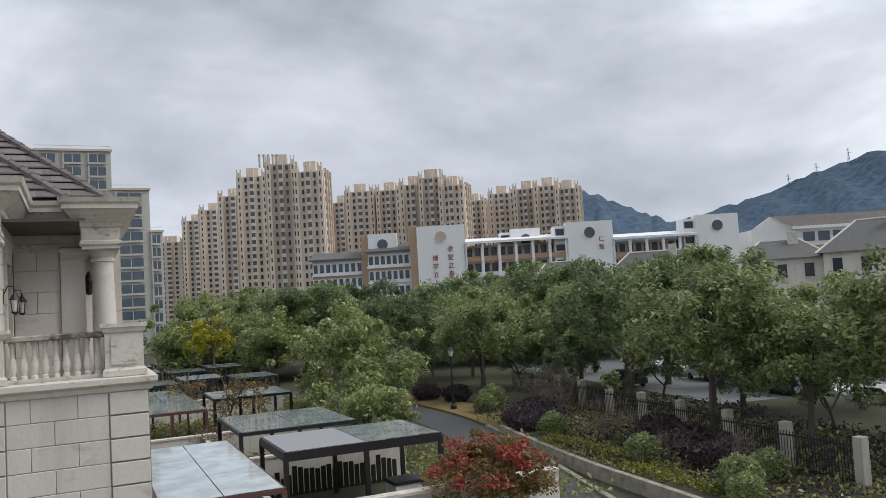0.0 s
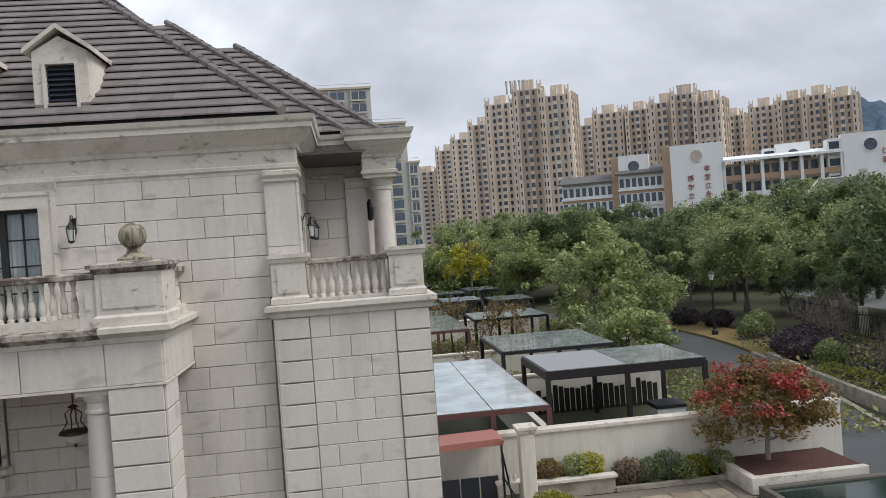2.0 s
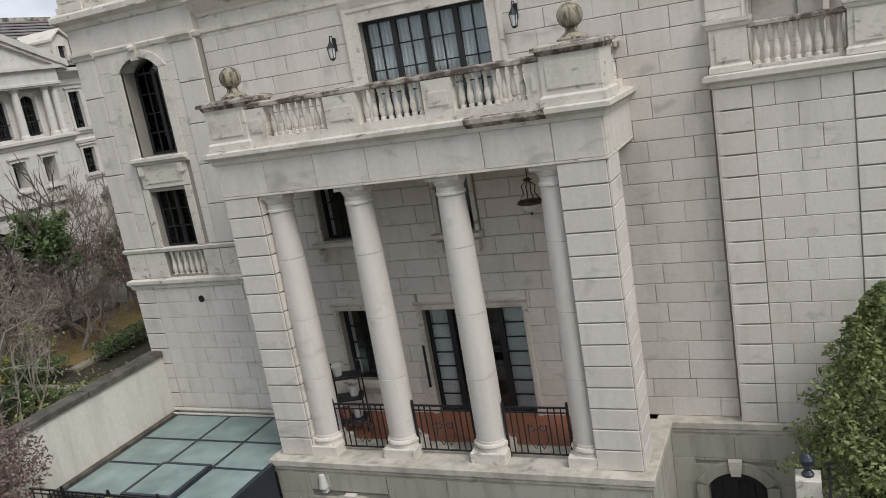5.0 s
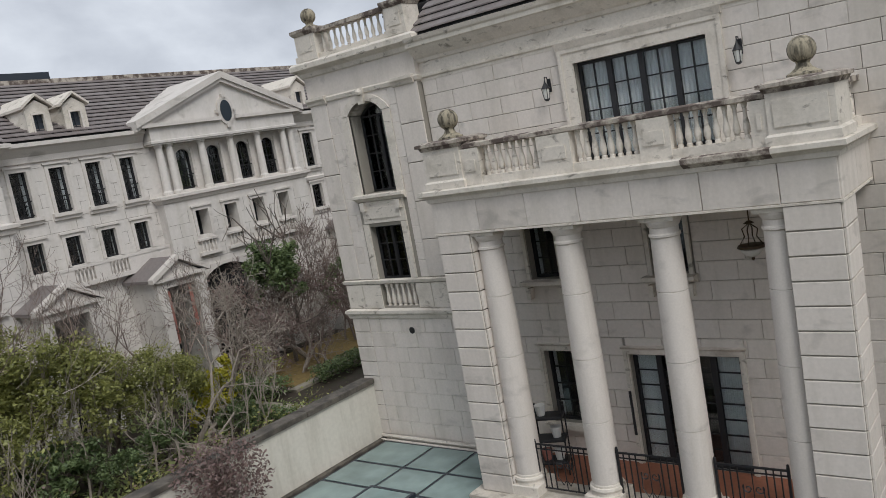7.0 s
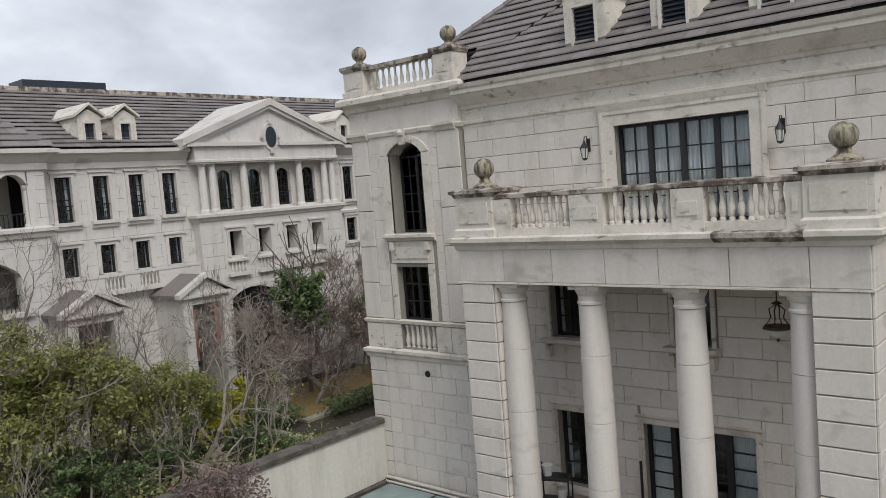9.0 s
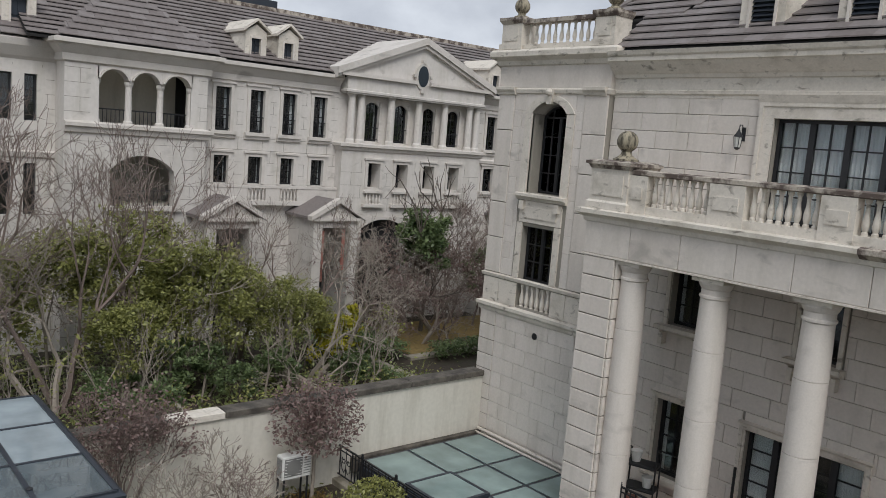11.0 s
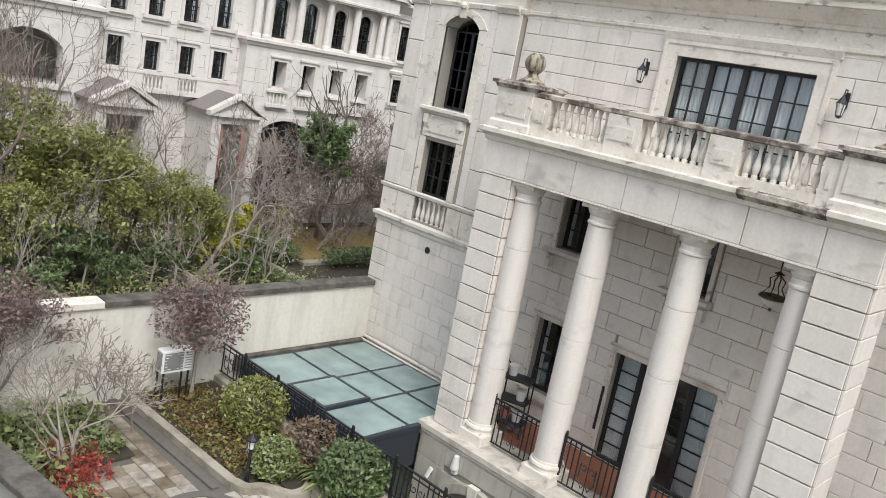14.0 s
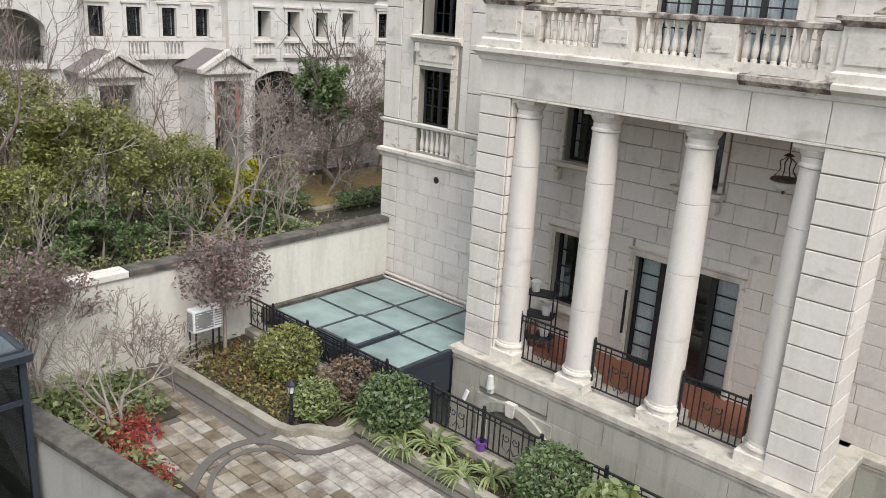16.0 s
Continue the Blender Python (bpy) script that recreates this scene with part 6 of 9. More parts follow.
def grow(rng, shape, p, d, length, r, depth, spread=0.6, lift=0.12, kids=(2, 3), sides=5, ends=None, shrink=0.72, rmin=0.006, fine=None):
    """Limb that forks again and again."""
    pts, rad = [p], [r]
    for k in range(3):
        d = (d + Vector(rng.normal(size=3) * 0.12) + Vector((0, 0, lift * 0.4))).normalized()
        p = p + d * (length / 3)
        pts.append(p)
        rad.append(r * (1 - 0.08 * (k + 1)))
    (fine if fine is not None and r < 0.03 else shape).tube(pts, rad, sides if r > 0.02 else 3)
    if depth == 0:
        if ends is not None:
            ends.append(tuple(p))
        return
    for _ in range(int(rng.integers(kids[0], kids[1] + 1))):
        nd = (d + Vector(rng.normal(size=3)) * spread + Vector((0, 0, lift))).normalized()
        grow(rng, shape, pts[-1] if rng.random() < 0.7 else pts[-2], nd, length * rng.uniform(shrink - 0.12, shrink + 0.1), max(rmin, rad[-1] * rng.uniform(0.62, 0.86)), depth - 1, spread, lift, kids, sides, ends, shrink, rmin, fine)


def leafy_tree(name, label, seed, height, rx, rz, leaf, n, mat, clumps=60, trunk_r=0.16, bark=None, tight=0.24, low=0.0, category="tree", group="", forks=3):
    rng = np.random.default_rng(seed)
    t = thing(name, label, category, group)
    s = Shape()
    cz = height - rz
    grow(rng, s, Vector((0, 0, -0.2)), Vector((rng.normal() * 0.08, rng.normal() * 0.08, 1)).normalized(), (cz - rz * 0.35) if cz > rz * 0.5 else cz * 0.7, trunk_r, forks, 0.55, 0.25, (2, 4), 6, None, 0.62)
    part("trunk", s, bark or BARK, t)
    p = crown_points(rng, n, clumps, rx, rx * rng.uniform(0.9, 1.08), rz, cz, tight=tight)
    p = p[p[:, 2] > low]
    part("crown", leaf_mesh("crown", p, leaf, mat, rng, 1.3), None, t)
    return t


def bare_tree(name, label, seed, height, r=0.1, depth=5, spread=0.55, stems=1, lift=0.15, mat=None, leaves=0, leaf_mat=None, leaf=0.05, lean=(0, 0), category="tree", group=""):
    rng = np.random.default_rng(seed)
    t = thing(name, label, category, group)
    s, ends, tw = Shape(), [], Shape()
    for k in range(stems):
        d = Vector((lean[0] + rng.normal() * 0.22 * (stems > 1), lean[1] + rng.normal() * 0.22 * (stems > 1), 1)).normalized()
        grow(rng, s, Vector((rng.normal() * 0.06 * stems, rng.normal() * 0.06 * stems, -0.1)), d, height * 0.30, r * rng.uniform(0.7, 1.0), depth, spread, lift, (2, 3), 5, ends, 0.75, 0.007, tw)
    if s.v:
        part("trunk", s, mat or BARK_PALE, t)
    part("twig_crown", tw, mat or BARK_PALE, t)["kind"] = "stuff"
    if leaves and ends:
        e = np.array(ends)
        p = e[rng.integers(0, len(e), leaves)] + rng.normal(size=(leaves, 3)) * 0.13
        part("foliage", leaf_mesh("foliage", p, leaf, leaf_mat, rng), None, t)
    return t


def ball_bush(name, label, seed, r, n, leaf, mat, squash=0.92, category="shrub", group="", stalk=0.0, stalk_mat=None, tight=0.14):
    """Clipped round shrub: a thick shell of leaves over twigs, on a stalk if it has one."""
    rng = np.random.default_rng(seed)
    t = thing(name, label, category, group)
    cz = stalk + r * squash * 0.92
    q = rng.normal(size=(n, 3))
    q /= np.linalg.norm(q, axis=1)[:, None]
    bump = 1 + 0.06 * np.sin(q[:, 0] * 7 + seed) * np.cos(q[:, 1] * 6) + 0.05 * rng.normal(size=n)
    p = q * (r * bump * (1 - tight * 2.2 * rng.random(n) ** 2))[:, None] * np.array([1, 1, squash]) + np.array([0, 0, cz])
    part("foliage", leaf_mesh("foliage", p, leaf, mat, rng, 0.8), None, t)
    s = Shape()
    if stalk:
        s.tube([(0, 0, -0.05), (0.02, 0.01, stalk * 0.6), (0, 0, stalk + r * 0.3)], [0.05, 0.042, 0.035], 7)
    for k in range(16):
        d = Vector(rng.normal(size=3)).normalized()
        d.z = abs(d.z) * 0.8 + 0.1
        s.tube([(0, 0, stalk * 0.9), Vector((0, 0, stalk + r * 0.4)) + d * r * 0.45, Vector((0, 0, cz)) + d * r * 0.85], [0.022, 0.014, 0.006], 4)
    part("stem", s, stalk_mat or BARK, t)["kind"] = "stuff"
    return t


def at(x, y, z, turn=0, scale=1.0):
    return Matrix.Translation((x, y, z)) @ Matrix.Rotation(radians(turn), 4, "Z") @ Matrix.Scale(scale, 4)


def put(ob, x, y, z, turn=0, scale=1.0):
    ob.matrix_basis = at(x, y, z, turn, scale)
    return ob


def repeat(ob, places):
    """Copies of a thing at (x, y, z, turn, scale)."""
    put(ob, *places[0])
    for p in places[1:]:
        c = copy_thing(ob, Matrix())
        put(c, *p)


def ground_cover(name, label, rects, n, leaf, mat, seed, z=0.0, height=0.25, category="ground cover"):
    """Loose low planting over rectangles of the beds."""
    rng = np.random.default_rng(seed)
    a = np.array([(r[1] - r[0]) * (r[3] - r[2]) for r in rects])
    w = rng.choice(len(rects), n, p=a / a.sum())
    r = np.array(rects)[w]
    p = np.stack([r[:, 0] + (r[:, 1] - r[:, 0]) * rng.random(n), r[:, 2] + (r[:, 3] - r[:, 2]) * rng.random(n), np.zeros(n)], 1)
    p[:, 2] = z + height * rng.random(n) ** 1.5 * (0.4 + 0.6 * np.sin(p[:, 0] * 2.1 + seed) ** 2 * np.cos(p[:, 1] * 1.7) ** 2 + 0.2)
    ob = part(name, leaf_mesh(name, p, leaf, mat, rng, 0.6), None)
    return tagged(ob, label, category, kind="stuff")


# rear garden: bare trees before the terrace, with evergreens among them
repeat(bare_tree("bare_tree", "bare grey-brown multi-stemmed winter tree in the rear garden", 11, 7.4, 0.12, 6, 0.46, 2, 0.14, TWIG, category="tree", group="bare garden trees"),
       [(-21.0, 5.6, 0.95, 0, 1.0), (-23.4, 4.0, 0.95, 60, 1.15), (-23.6, 1.2, 0.95, 200, 1.15), (-21.0, -1.6, 0.95, 300, 1.0), (-24.6, 8.4, 0.95, 250, 1.05), (-20.0, 2.0, 0.95, 20, 1.05), (-23.4, 11.6, 0.95, 100, 0.72), (-24.2, 14.6, 0.95, 10, 0.75), (-23.2, 9.2, 0.95, 330, 0.85)])
repeat(bare_tree("bare_tree", "leaning pale bare tree with long limbs", 17, 5.6, 0.12, 7, 0.5, 2, 0.08, lean=(0.3, 0.1), group="bare garden trees"),
       [(-20.6, 12.6, 0.95, 10, 0.95), (-20.4, 5.2, 0.95, 160, 0.95), (-23.9, 20.0, 0.95, 220, 0.75), (-25.2, 16.6, 0.95, 100, 0.7), (-22.7, 18.5, 0.95, 40, 0.55)])
repeat(bare_tree("crape_myrtle", "bare brown crape myrtle with fine twigs", 23, 5.0, 0.07, 6, 0.42, 3, 0.18, mat=TWIG, group="crape myrtles"),
       [(-19.8, 2.6, 0.95, 0, 0.95), (-24.0, 22.4, 0.95, 90, 0.9), (-26.0, 24.8, 0.9, 200, 1.3), (-18.6, -0.8, 0.95, 30, 1.0), (-21.0, 7.6, 0.95, 80, 0.7)])
repeat(leafy_tree("osmanthus_tree", "bushy olive-green evergreen in the rear garden", 31, 4.0, 1.6, 1.35, 0.075, 9500, LEAF_OLIVE, 80, 0.06, BARK_PALE, tight=0.24, low=1.5, group="rear evergreens"),
       [(-21.6, 9.2, 0.95, 0, 0.98), (-22.6, 7.6, 0.95, 170, 1.12), (-21.0, 11.9, 0.95, 220, 0.72), (-22.6, 3.6, 0.95, 40, 1.0), (-22.0, 1.2, 0.95, 300, 0.9)])
repeat(leafy_tree("privet_tree", "multi-stemmed green evergreen in the rear garden", 33, 3.6, 1.3, 1.2, 0.068, 6500, LEAF_OLIVE, 70, 0.05, BARK_PALE, tight=0.26, low=1.2, group="rear evergreens"),
       [(-22.2, 10.7, 0.95, 0, 0.98), (-20.4, 6.9, 0.95, 120, 0.8), (-23.8, 6.0, 0.95, 200, 1.15), (-20.8, -1.0, 0.95, 60, 0.9), (-21.6, 12.9, 0.95, 60, 0.7)])
repeat(leafy_tree("evergreen_shrub", "dark glossy evergreen shrub", 37, 2.2, 1.0, 0.95, 0.09, 3000, LEAF_DARK, 30, 0.05, low=0.05, group="rear shrubs"),
       [(-20.6, 8.6, 0.95, 0, 0.8), (-19.3, 9.6, 0.95, 70, 0.55), (-24.2, 23.4, 0.95, 10, 1.5), (-20.0, 11.2, 0.95, 200, 0.6), (-19.2, 13.0, 0.95, 30, 0.55), (-18.2, 7.0, 0.95, 90, 0.6), (-21.0, 14.6, 0.95, 10, 0.55)])
repeat(leafy_tree("yellow_shrub", "yellow-leaved winter shrub among the evergreens", 41, 1.9, 0.9, 0.8, 0.10, 900, LEAF_YELLOW, 26, 0.04, forks=3, group="rear shrubs"),
       [(-21.3, 14.2, 0.95, 0, 1.0), (-20.6, 13.2, 0.95, 90, 0.75)])
repeat(leafy_tree("cloud_pine", "low dark pine trained in flat pads", 43, 1.5, 1.1, 0.5, 0.07, 3000, LEAF_DARK, 12, 0.07, tight=0.34), [(-20.4, 8.2, 0.98, 0, 1.0), (-19.6, 6.6, 0.98, 90, 0.8)])
for k, (a, b, y, w, h) in enumerate(((-25.5, -21.0, 16.2, 0.9, 0.7), (-24.5, -17.2, 14.5, 0.5, 0.45), (-21.2, -20.4, 20.0, 5.0, 0.6))):
    rng = np.random.default_rng(50 + k)
    n = int(2600 * (b - a) * w / 3)
    p = np.stack([rng.uniform(a, b, n), y + rng.uniform(-w / 2, w / 2, n), 1.0 + h * rng.random(n) ** 0.4], 1)
    tagged(part("clipped_hedge", leaf_mesh("hedge", p, 0.07, LEAF_DARK, rng, 0.8), None), "dark clipped box hedge in the rear garden", "hedge", group="rear hedges")
path = tagged(part("garden_path", Shape().box(-24.5, -17.4, 15.3, 15.7, 0.95, 1.09).box(-21.5, -21.1, 16.8, 26, 0.95, 1.09).box(-23, -17.2, 11.9, 12.15, 0.95, 1.25).box(-24, -18, 7.9, 8.1, 0.95, 1.3), KERB), "pale stone path edging in the rear garden", "path", kind="structure")
ground_cover("bed_planting", "mixed green planting along the garden wall", [(-18.2, -16.2, -6, 15.0)], 13000, 0.06, LEAF_OLIVE, 61, 1.0, 1.25)
ground_cover("bed_planting", "low green ground cover in the rear garden", [(-26, -17, -7, 16)], 14000, 0.09, LEAF_TREE, 62, 1.0, 0.35)
ground_cover("dry_stalks", "dry yellow stalks and flowers along the wall", [(-17.6, -16.2, -3, 15.0)], 1800, 0.05, LEAF_TAN, 63, 1.2, 1.15)

put(leafy_tree("holly_tree", "rounded dark evergreen tree before the terrace", 45, 4.5, 1.0, 1.05, 0.11, 4500, LEAF_DARK, 50, 0.09, tight=0.3), -24.2, 19.6, 0.95)
repeat(bare_tree("bare_shrub", "brown twiggy shrub before the terrace", 46, 3.2, 0.05, 5, 0.5, 4, 0.1, TWIG, 500, LEAF_PURPLE, 0.07, category="shrub", group="bare rear shrubs"), [(-23.0, 17.2, 0.95, 0, 1.0), (-22.4, 19.4, 0.95, 80, 0.8), (-24.6, 17.9, 0.95, 160, 1.35), (-23.2, 22.4, 0.95, 220, 1.1), (-25.0, 19.4, 0.95, 40, 1.3), (-25.0, 21.2, 0.95, 300, 1.3), (-22.0, 16.4, 0.95, 120, 0.7)])
put(bare_tree("bare_tree", "tall bare tree before the terraced houses", 47, 6.4, 0.10, 7, 0.5, 1, 0.15, TWIG), -24.0, 20.6, 0.9)
sr = random.Random(14)
repeat(bare_tree("bare_shrub", "pale thin-stemmed bare shrub in the rear garden", 49, 3.4, 0.036, 3, 0.28, 6, 0.3, BARK_PALE, 260, LEAF_OLIVE, 0.07, category="shrub", group="bare rear shrubs"),
       [(sr.uniform(-21.0, -18.2), 0.5 + 1.05 * k, 0.95, sr.uniform(0, 360), sr.uniform(0.75, 1.15)) for k in range(0, 14, 2)])
# walled garden: clipped balls and small trees
put(ball_bush("purple_ball_tree", "round clipped tree with dry purple leaves", 71, 1.08, 3000, 0.06, LEAF_PURPLE, 0.80, "tree", stalk=1.3, stalk_mat=BARK_PALE, tight=0.4), -15.2, 9.5, 0)
put(bare_tree("purple_leaf_tree", "small bushy tree with dry purple leaves", 73, 3.4, 0.06, 6, 0.5, 3, 0.16, TWIG, 2600, LEAF_PURPLE, 0.05), -14.9, 5.2, 0)
put(bare_tree("bare_tree", "small pale bare fruit tree beside the paving", 79, 3.1, 0.055, 6, 0.5, 3, 0.12, BARK_PALE), -13.2, 6.0, 0)
put(bare_tree("bare_tree", "bare twiggy shrub against the garden wall", 80, 2.1, 0.025, 5, 0.55, 3, 0.1, TWIG), -14.6, 7.4, 0)
put(ball_bush("variegated_ball", "clipped variegated evergreen ball", 83, 0.72, 3000, 0.052, LEAF_OLIVE, 0.85, group="garden balls"), -13.3, 9.9, 0.05)
put(ball_bush("tan_ball", "clipped ball with dry tan leaves", 85, 0.60, 1700, 0.055, LEAF_TAN, 0.85, group="garden balls"), -11.5, 10.1, 0.05)
put(ball_bush("green_ball", "small clipped green shrub", 87, 0.5, 1700, 0.052, LEAF_TREE, 0.85, group="garden balls"), -11.45, 9.2, 0.05)
put(ball_bush("green_ball", "large glossy clipped green ball", 88, 0.68, 2600, 0.066, LEAF_DARK, 0.85, group="garden balls"), -10.1, 10.05, 0.1)
put(ball_bush("green_ball", "large glossy clipped green ball by the railing", 89, 0.66, 2800, 0.06, LEAF_DARK, 0.88, group="garden balls"), -6.3, 10.15, 0.15)
put(ball_bush("broadleaf_shrub", "leafy green shrub beside the clipped ball", 90, 0.6, 1100, 0.12, LEAF_TREE, 0.85, group="garden balls"), -5.15, 10.2, 0.1)
ground_cover("bed_planting", "low green and rusty planting in the bed", [(-16.2, -11.6, 8.5, 10.3), (-10.6, -2, 9.8, 10.35)], 1900, 0.06, LEAF_OLIVE, 91, 0.05, 0.26)
ground_cover("bed_planting", "rusty low planting in the bed", [(-15.6, -11.8, 8.5, 9.9)], 1500, 0.055, LEAF_RUST, 95, 0.05, 0.32)
ground_cover("bed_planting", "dark green planting by the near wall", [(-16.3, -13.4, 4.4, 7.2), (-13.4, -10.8, 5.0, 5.9)], 3600, 0.09, LEAF_TREE, 92, 0.05, 0.5)
ground_cover("red_planting", "crimson-leaved low shrubs by the paving", [(-13.6, -12.6, 5.5, 6.6), (-12.4, -10.9, 5.15, 5.95)], 1500, 0.055, LEAF_RED, 93, 0.1, 0.6)
ground_cover("leaf_litter", "brown fallen leaves in the bed", [(-16.2, -11.4, 8.4, 10.4), (-10.6, -2, 9.7, 10.4)], 5500, 0.055, LEAF_TAN, 94, 0.02, 0.06)


def strap_plant(seed):
    rng = np.random.default_rng(seed)
    t = thing("strap_leaf_plant", "clump of arching green strap leaves", "plant", "strap-leaf plants")
    s = Shape()
    for k in range(26):
        a, L = rng.uniform(0, 6.28), rng.uniform(0.45, 0.75)
        w = 0.022
        pts = [(math.cos(a) * L * u, math.sin(a) * L * u, L * (1.25 * u - 1.15 * u * u)) for u in (0, 0.3, 0.6, 0.85, 1.0)]
        sd = (-math.sin(a), math.cos(a))
        v = []
        for j, p in enumerate(pts):
            ww = w * (1, 1.3, 1.2, 0.8, 0.1)[j]
            v += [(p[0] - sd[0] * ww, p[1] - sd[1] * ww, p[2]), (p[0], p[1], p[2] - 0.01), (p[0] + sd[0] * ww, p[1] + sd[1] * ww, p[2])]
        s.add(v, [f for j in range(4) for f in ((j * 3, j * 3 + 1, j * 3 + 4, j * 3 + 3), (j * 3 + 1, j * 3 + 2, j * 3 + 5, j * 3 + 4))])
    part("leaves", s, LEAF_TREE, t)
    return t


rng = random.Random(5)
repeat(strap_plant(3), [(-11.0 + 0.33 * k + rng.uniform(-0.1, 0.1), 9.95 + rng.uniform(-0.3, 0.3), 0.04, k * 77, rng.uniform(0.8, 1.15)) for k in range(11)])

# right-hand courtyard
con = thing("conifer", "dense green conical evergreen by the villa corner", "tree")
crng = np.random.default_rng(101)
n = 21000
hh = crng.random(n) ** 1.25
ang = crng.uniform(0, 6.28, n)
rad = (1.45 * (1 - hh) ** 0.72 + 0.05) * (1 - 0.55 * crng.random(n) ** 2.2) * (1 + 0.20 * np.sin(ang * 5 + hh * 17) + 0.14 * np.sin(ang * 9 - hh * 29) + 0.08 * np.sin(ang * 17 + hh * 61))
cp = np.stack([rad * np.cos(ang), rad * np.sin(ang), 0.15 + hh * 3.6], 1)
part("foliage", leaf_mesh("conifer", cp, 0.058, LEAF_TREE, crng, 0.5), None, con)
part("trunk", Shape().tube([(0, 0, -0.1), (0, 0, 3.4)], [0.09, 0.02], 7), BARK, con)
put(con, 0.9, 14.1, 0.0)
c2 = copy_thing(con, Matrix())
put(c2, 2.0, 13.7, -0.05, 90, 0.62)
gold = ball_bush("gold_ball", "clipped gold-flecked evergreen ball", 103, 0.72, 3000, 0.075, LEAF_GOLD, 0.9, group="gold balls")
repeat(gold, [(4.75, 21.0, 0.12, 0, 1.08), (2.35, 21.3, 0.12, 70, 0.95), (4.75, 16.9, 0.05, 140, 1.0), (2.7, 17.4, 0.05, 200, 0.8)])
rt = leafy_tree("red_maple", "crimson and rust leaved small tree in a raised bed", 107, 2.8, 2.0, 1.2, 0.10, 7500, LEAF_RUST, 60, 0.09, BARK_PALE, tight=0.26, low=0.45)
rrng = np.random.default_rng(108)
rp = crown_points(rrng, 3600, 34, 1.85, 1.85, 1.25, 1.68, 0.82, 0.2)
rp = rp[(rp[:, 2] > 1.8)]
part("red_crown", leaf_mesh("red_crown", rp, 0.09, LEAF_RED, rrng), None, rt, "bright crimson outer leaves")
put(rt, 12.9, 25.0, 0.5)
for k, (x, y, r, mt, lab) in enumerate(((5.7, 25.3, 0.32, LEAF_RUST, "rusty clipped shrub"), (6.6, 25.3, 0.36, LEAF_LIGHT, "small green shrub"), (7.1, 25.4, 0.34, LEAF_YELLOW, "yellow clipped shrub"), (8.3, 25.3, 0.38, LEAF_TAN, "dry silvery shrub"), (9.0, 25.2, 0.36, LEAF_DARK, "dark clipped ball"), (9.7, 25.4, 0.42, LEAF_DARK, "dark clipped ball"), (10.1, 25.1, 0.3, LEAF_TREE, "green low shrub"), (10.6, 25.3, 0.32, LEAF_GOLD, "gold clipped shrub"), (11.4, 25.3, 0.36, LEAF_LIGHT, "fresh green shrub"))):
    put(ball_bush("bed_shrub", lab + " in the courtyard bed", 120 + k, r * 1.3, 900, 0.06, mt, 0.85, group="courtyard bed shrubs"), x, y, 0.46 if x < 7.5 else 0.1)
put(bare_tree("bare_shrub", "bare climber against the courtyard wall", 131, 1.6, 0.03, 4, 0.6, 2, 0.1, TWIG, category="shrub"), 11.0, 25.5, 0.1)
put(bare_tree("bare_shrub", "bare silvery shrub in the courtyard bed", 132, 1.1, 0.03, 4, 0.6, 2, 0.1, BARK_PALE, category="shrub"), 8.4, 25.4, 0.1)

# street trees and the wood before the school
camphor = leafy_tree("camphor_tree", "broad green camphor tree with dark trunk", 201, 8.6, 4.2, 3.3, 0.17, 14000, LEAF_TREE, 75, 0.2, tight=0.2, low=1.6, group="street trees")
repeat(camphor, [(29.8, 33.0, 0.4, 0, 1.08), (31.0, 28.0, 0.4, 120, 0.83), (32.6, 22.3, 0.4, 210, 1.02), (30.5, 60.0, 0.1, 300, 0.98), (38.5, 40.0, 0.3, 40, 0.95), (39.0, 53.0, 0, 90, 1.0), (41, 62, 0, 160, 1.0), (46, 56, 0, 220, 1.05), (48, 70, 0, 20, 1.1), (42, 34, 0.3, 260, 0.9), (34.0, 68.0, 0.0, 100, 1.0), (38, 78, 0, 20, 1.05)])
camphor2 = leafy_tree("camphor_tree", "rounded mid-green camphor tree", 203, 7.2, 3.9, 3.4, 0.18, 12000, LEAF_LIGHT, 70, 0.2, tight=0.19, group="street trees")
repeat(camphor2, [(16.7, 53.5, 0.0, 0, 1.06), (20.5, 64.0, -0.3, 30, 1.0),  (20.0, 104.0, -0.3, 70, 1.05), (20.0, 92.0, -0.3, 140, 1.1), (50, 48, 0, 260, 1.0)])
dark = leafy_tree("evergreen_tree", "dense dark evergreen tree", 205, 8.8, 3.8, 3.3, 0.18, 12000, LEAF_DARK, 70, 0.2, tight=0.19, group="street trees")
repeat(dark, [(30.0, 80.0, -0.3, 0, 1.0), (25.0, 96.0, -0.3, 60, 1.2), (35.5, 86.0, -0.3, 120, 1.1), (34.0, 45.5, 0.3, 200, 1.1), (30, 112, -0.3, 20, 1.3), (44, 92, -0.3, 330, 1.2), (35.2, 30.0, 0.2, 50, 0.5), (35.8, 36.5, 0.2, 110, 0.48), (36.2, 24.5, 0.2, 170, 0.55), (37.4, 46.5, 0.1, 230, 0.5), (36.6, 56.0, 0.1, 290, 0.5), (33.6, 53.5, 0.1, 350, 0.42), (36.0, 64.0, 0, 40, 0.5), (32.0, 74.0, 0, 80, 0.6)])
woods = []
wr = random.Random(9)
for k in range(46):
    a = radians(wr.uniform(7.0, 48.0))
    d = wr.uniform(100, 150)
    woods.append((d * math.sin(a), d * math.cos(a), -1.0, wr.uniform(0, 360), wr.uniform(1.05, 1.5)))
for src, lot in ((camphor, woods[0::3]), (camphor2, woods[1::3]), (dark, woods[2::3])):
    for p in lot:
        put(copy_thing(src, Matrix()), *p)
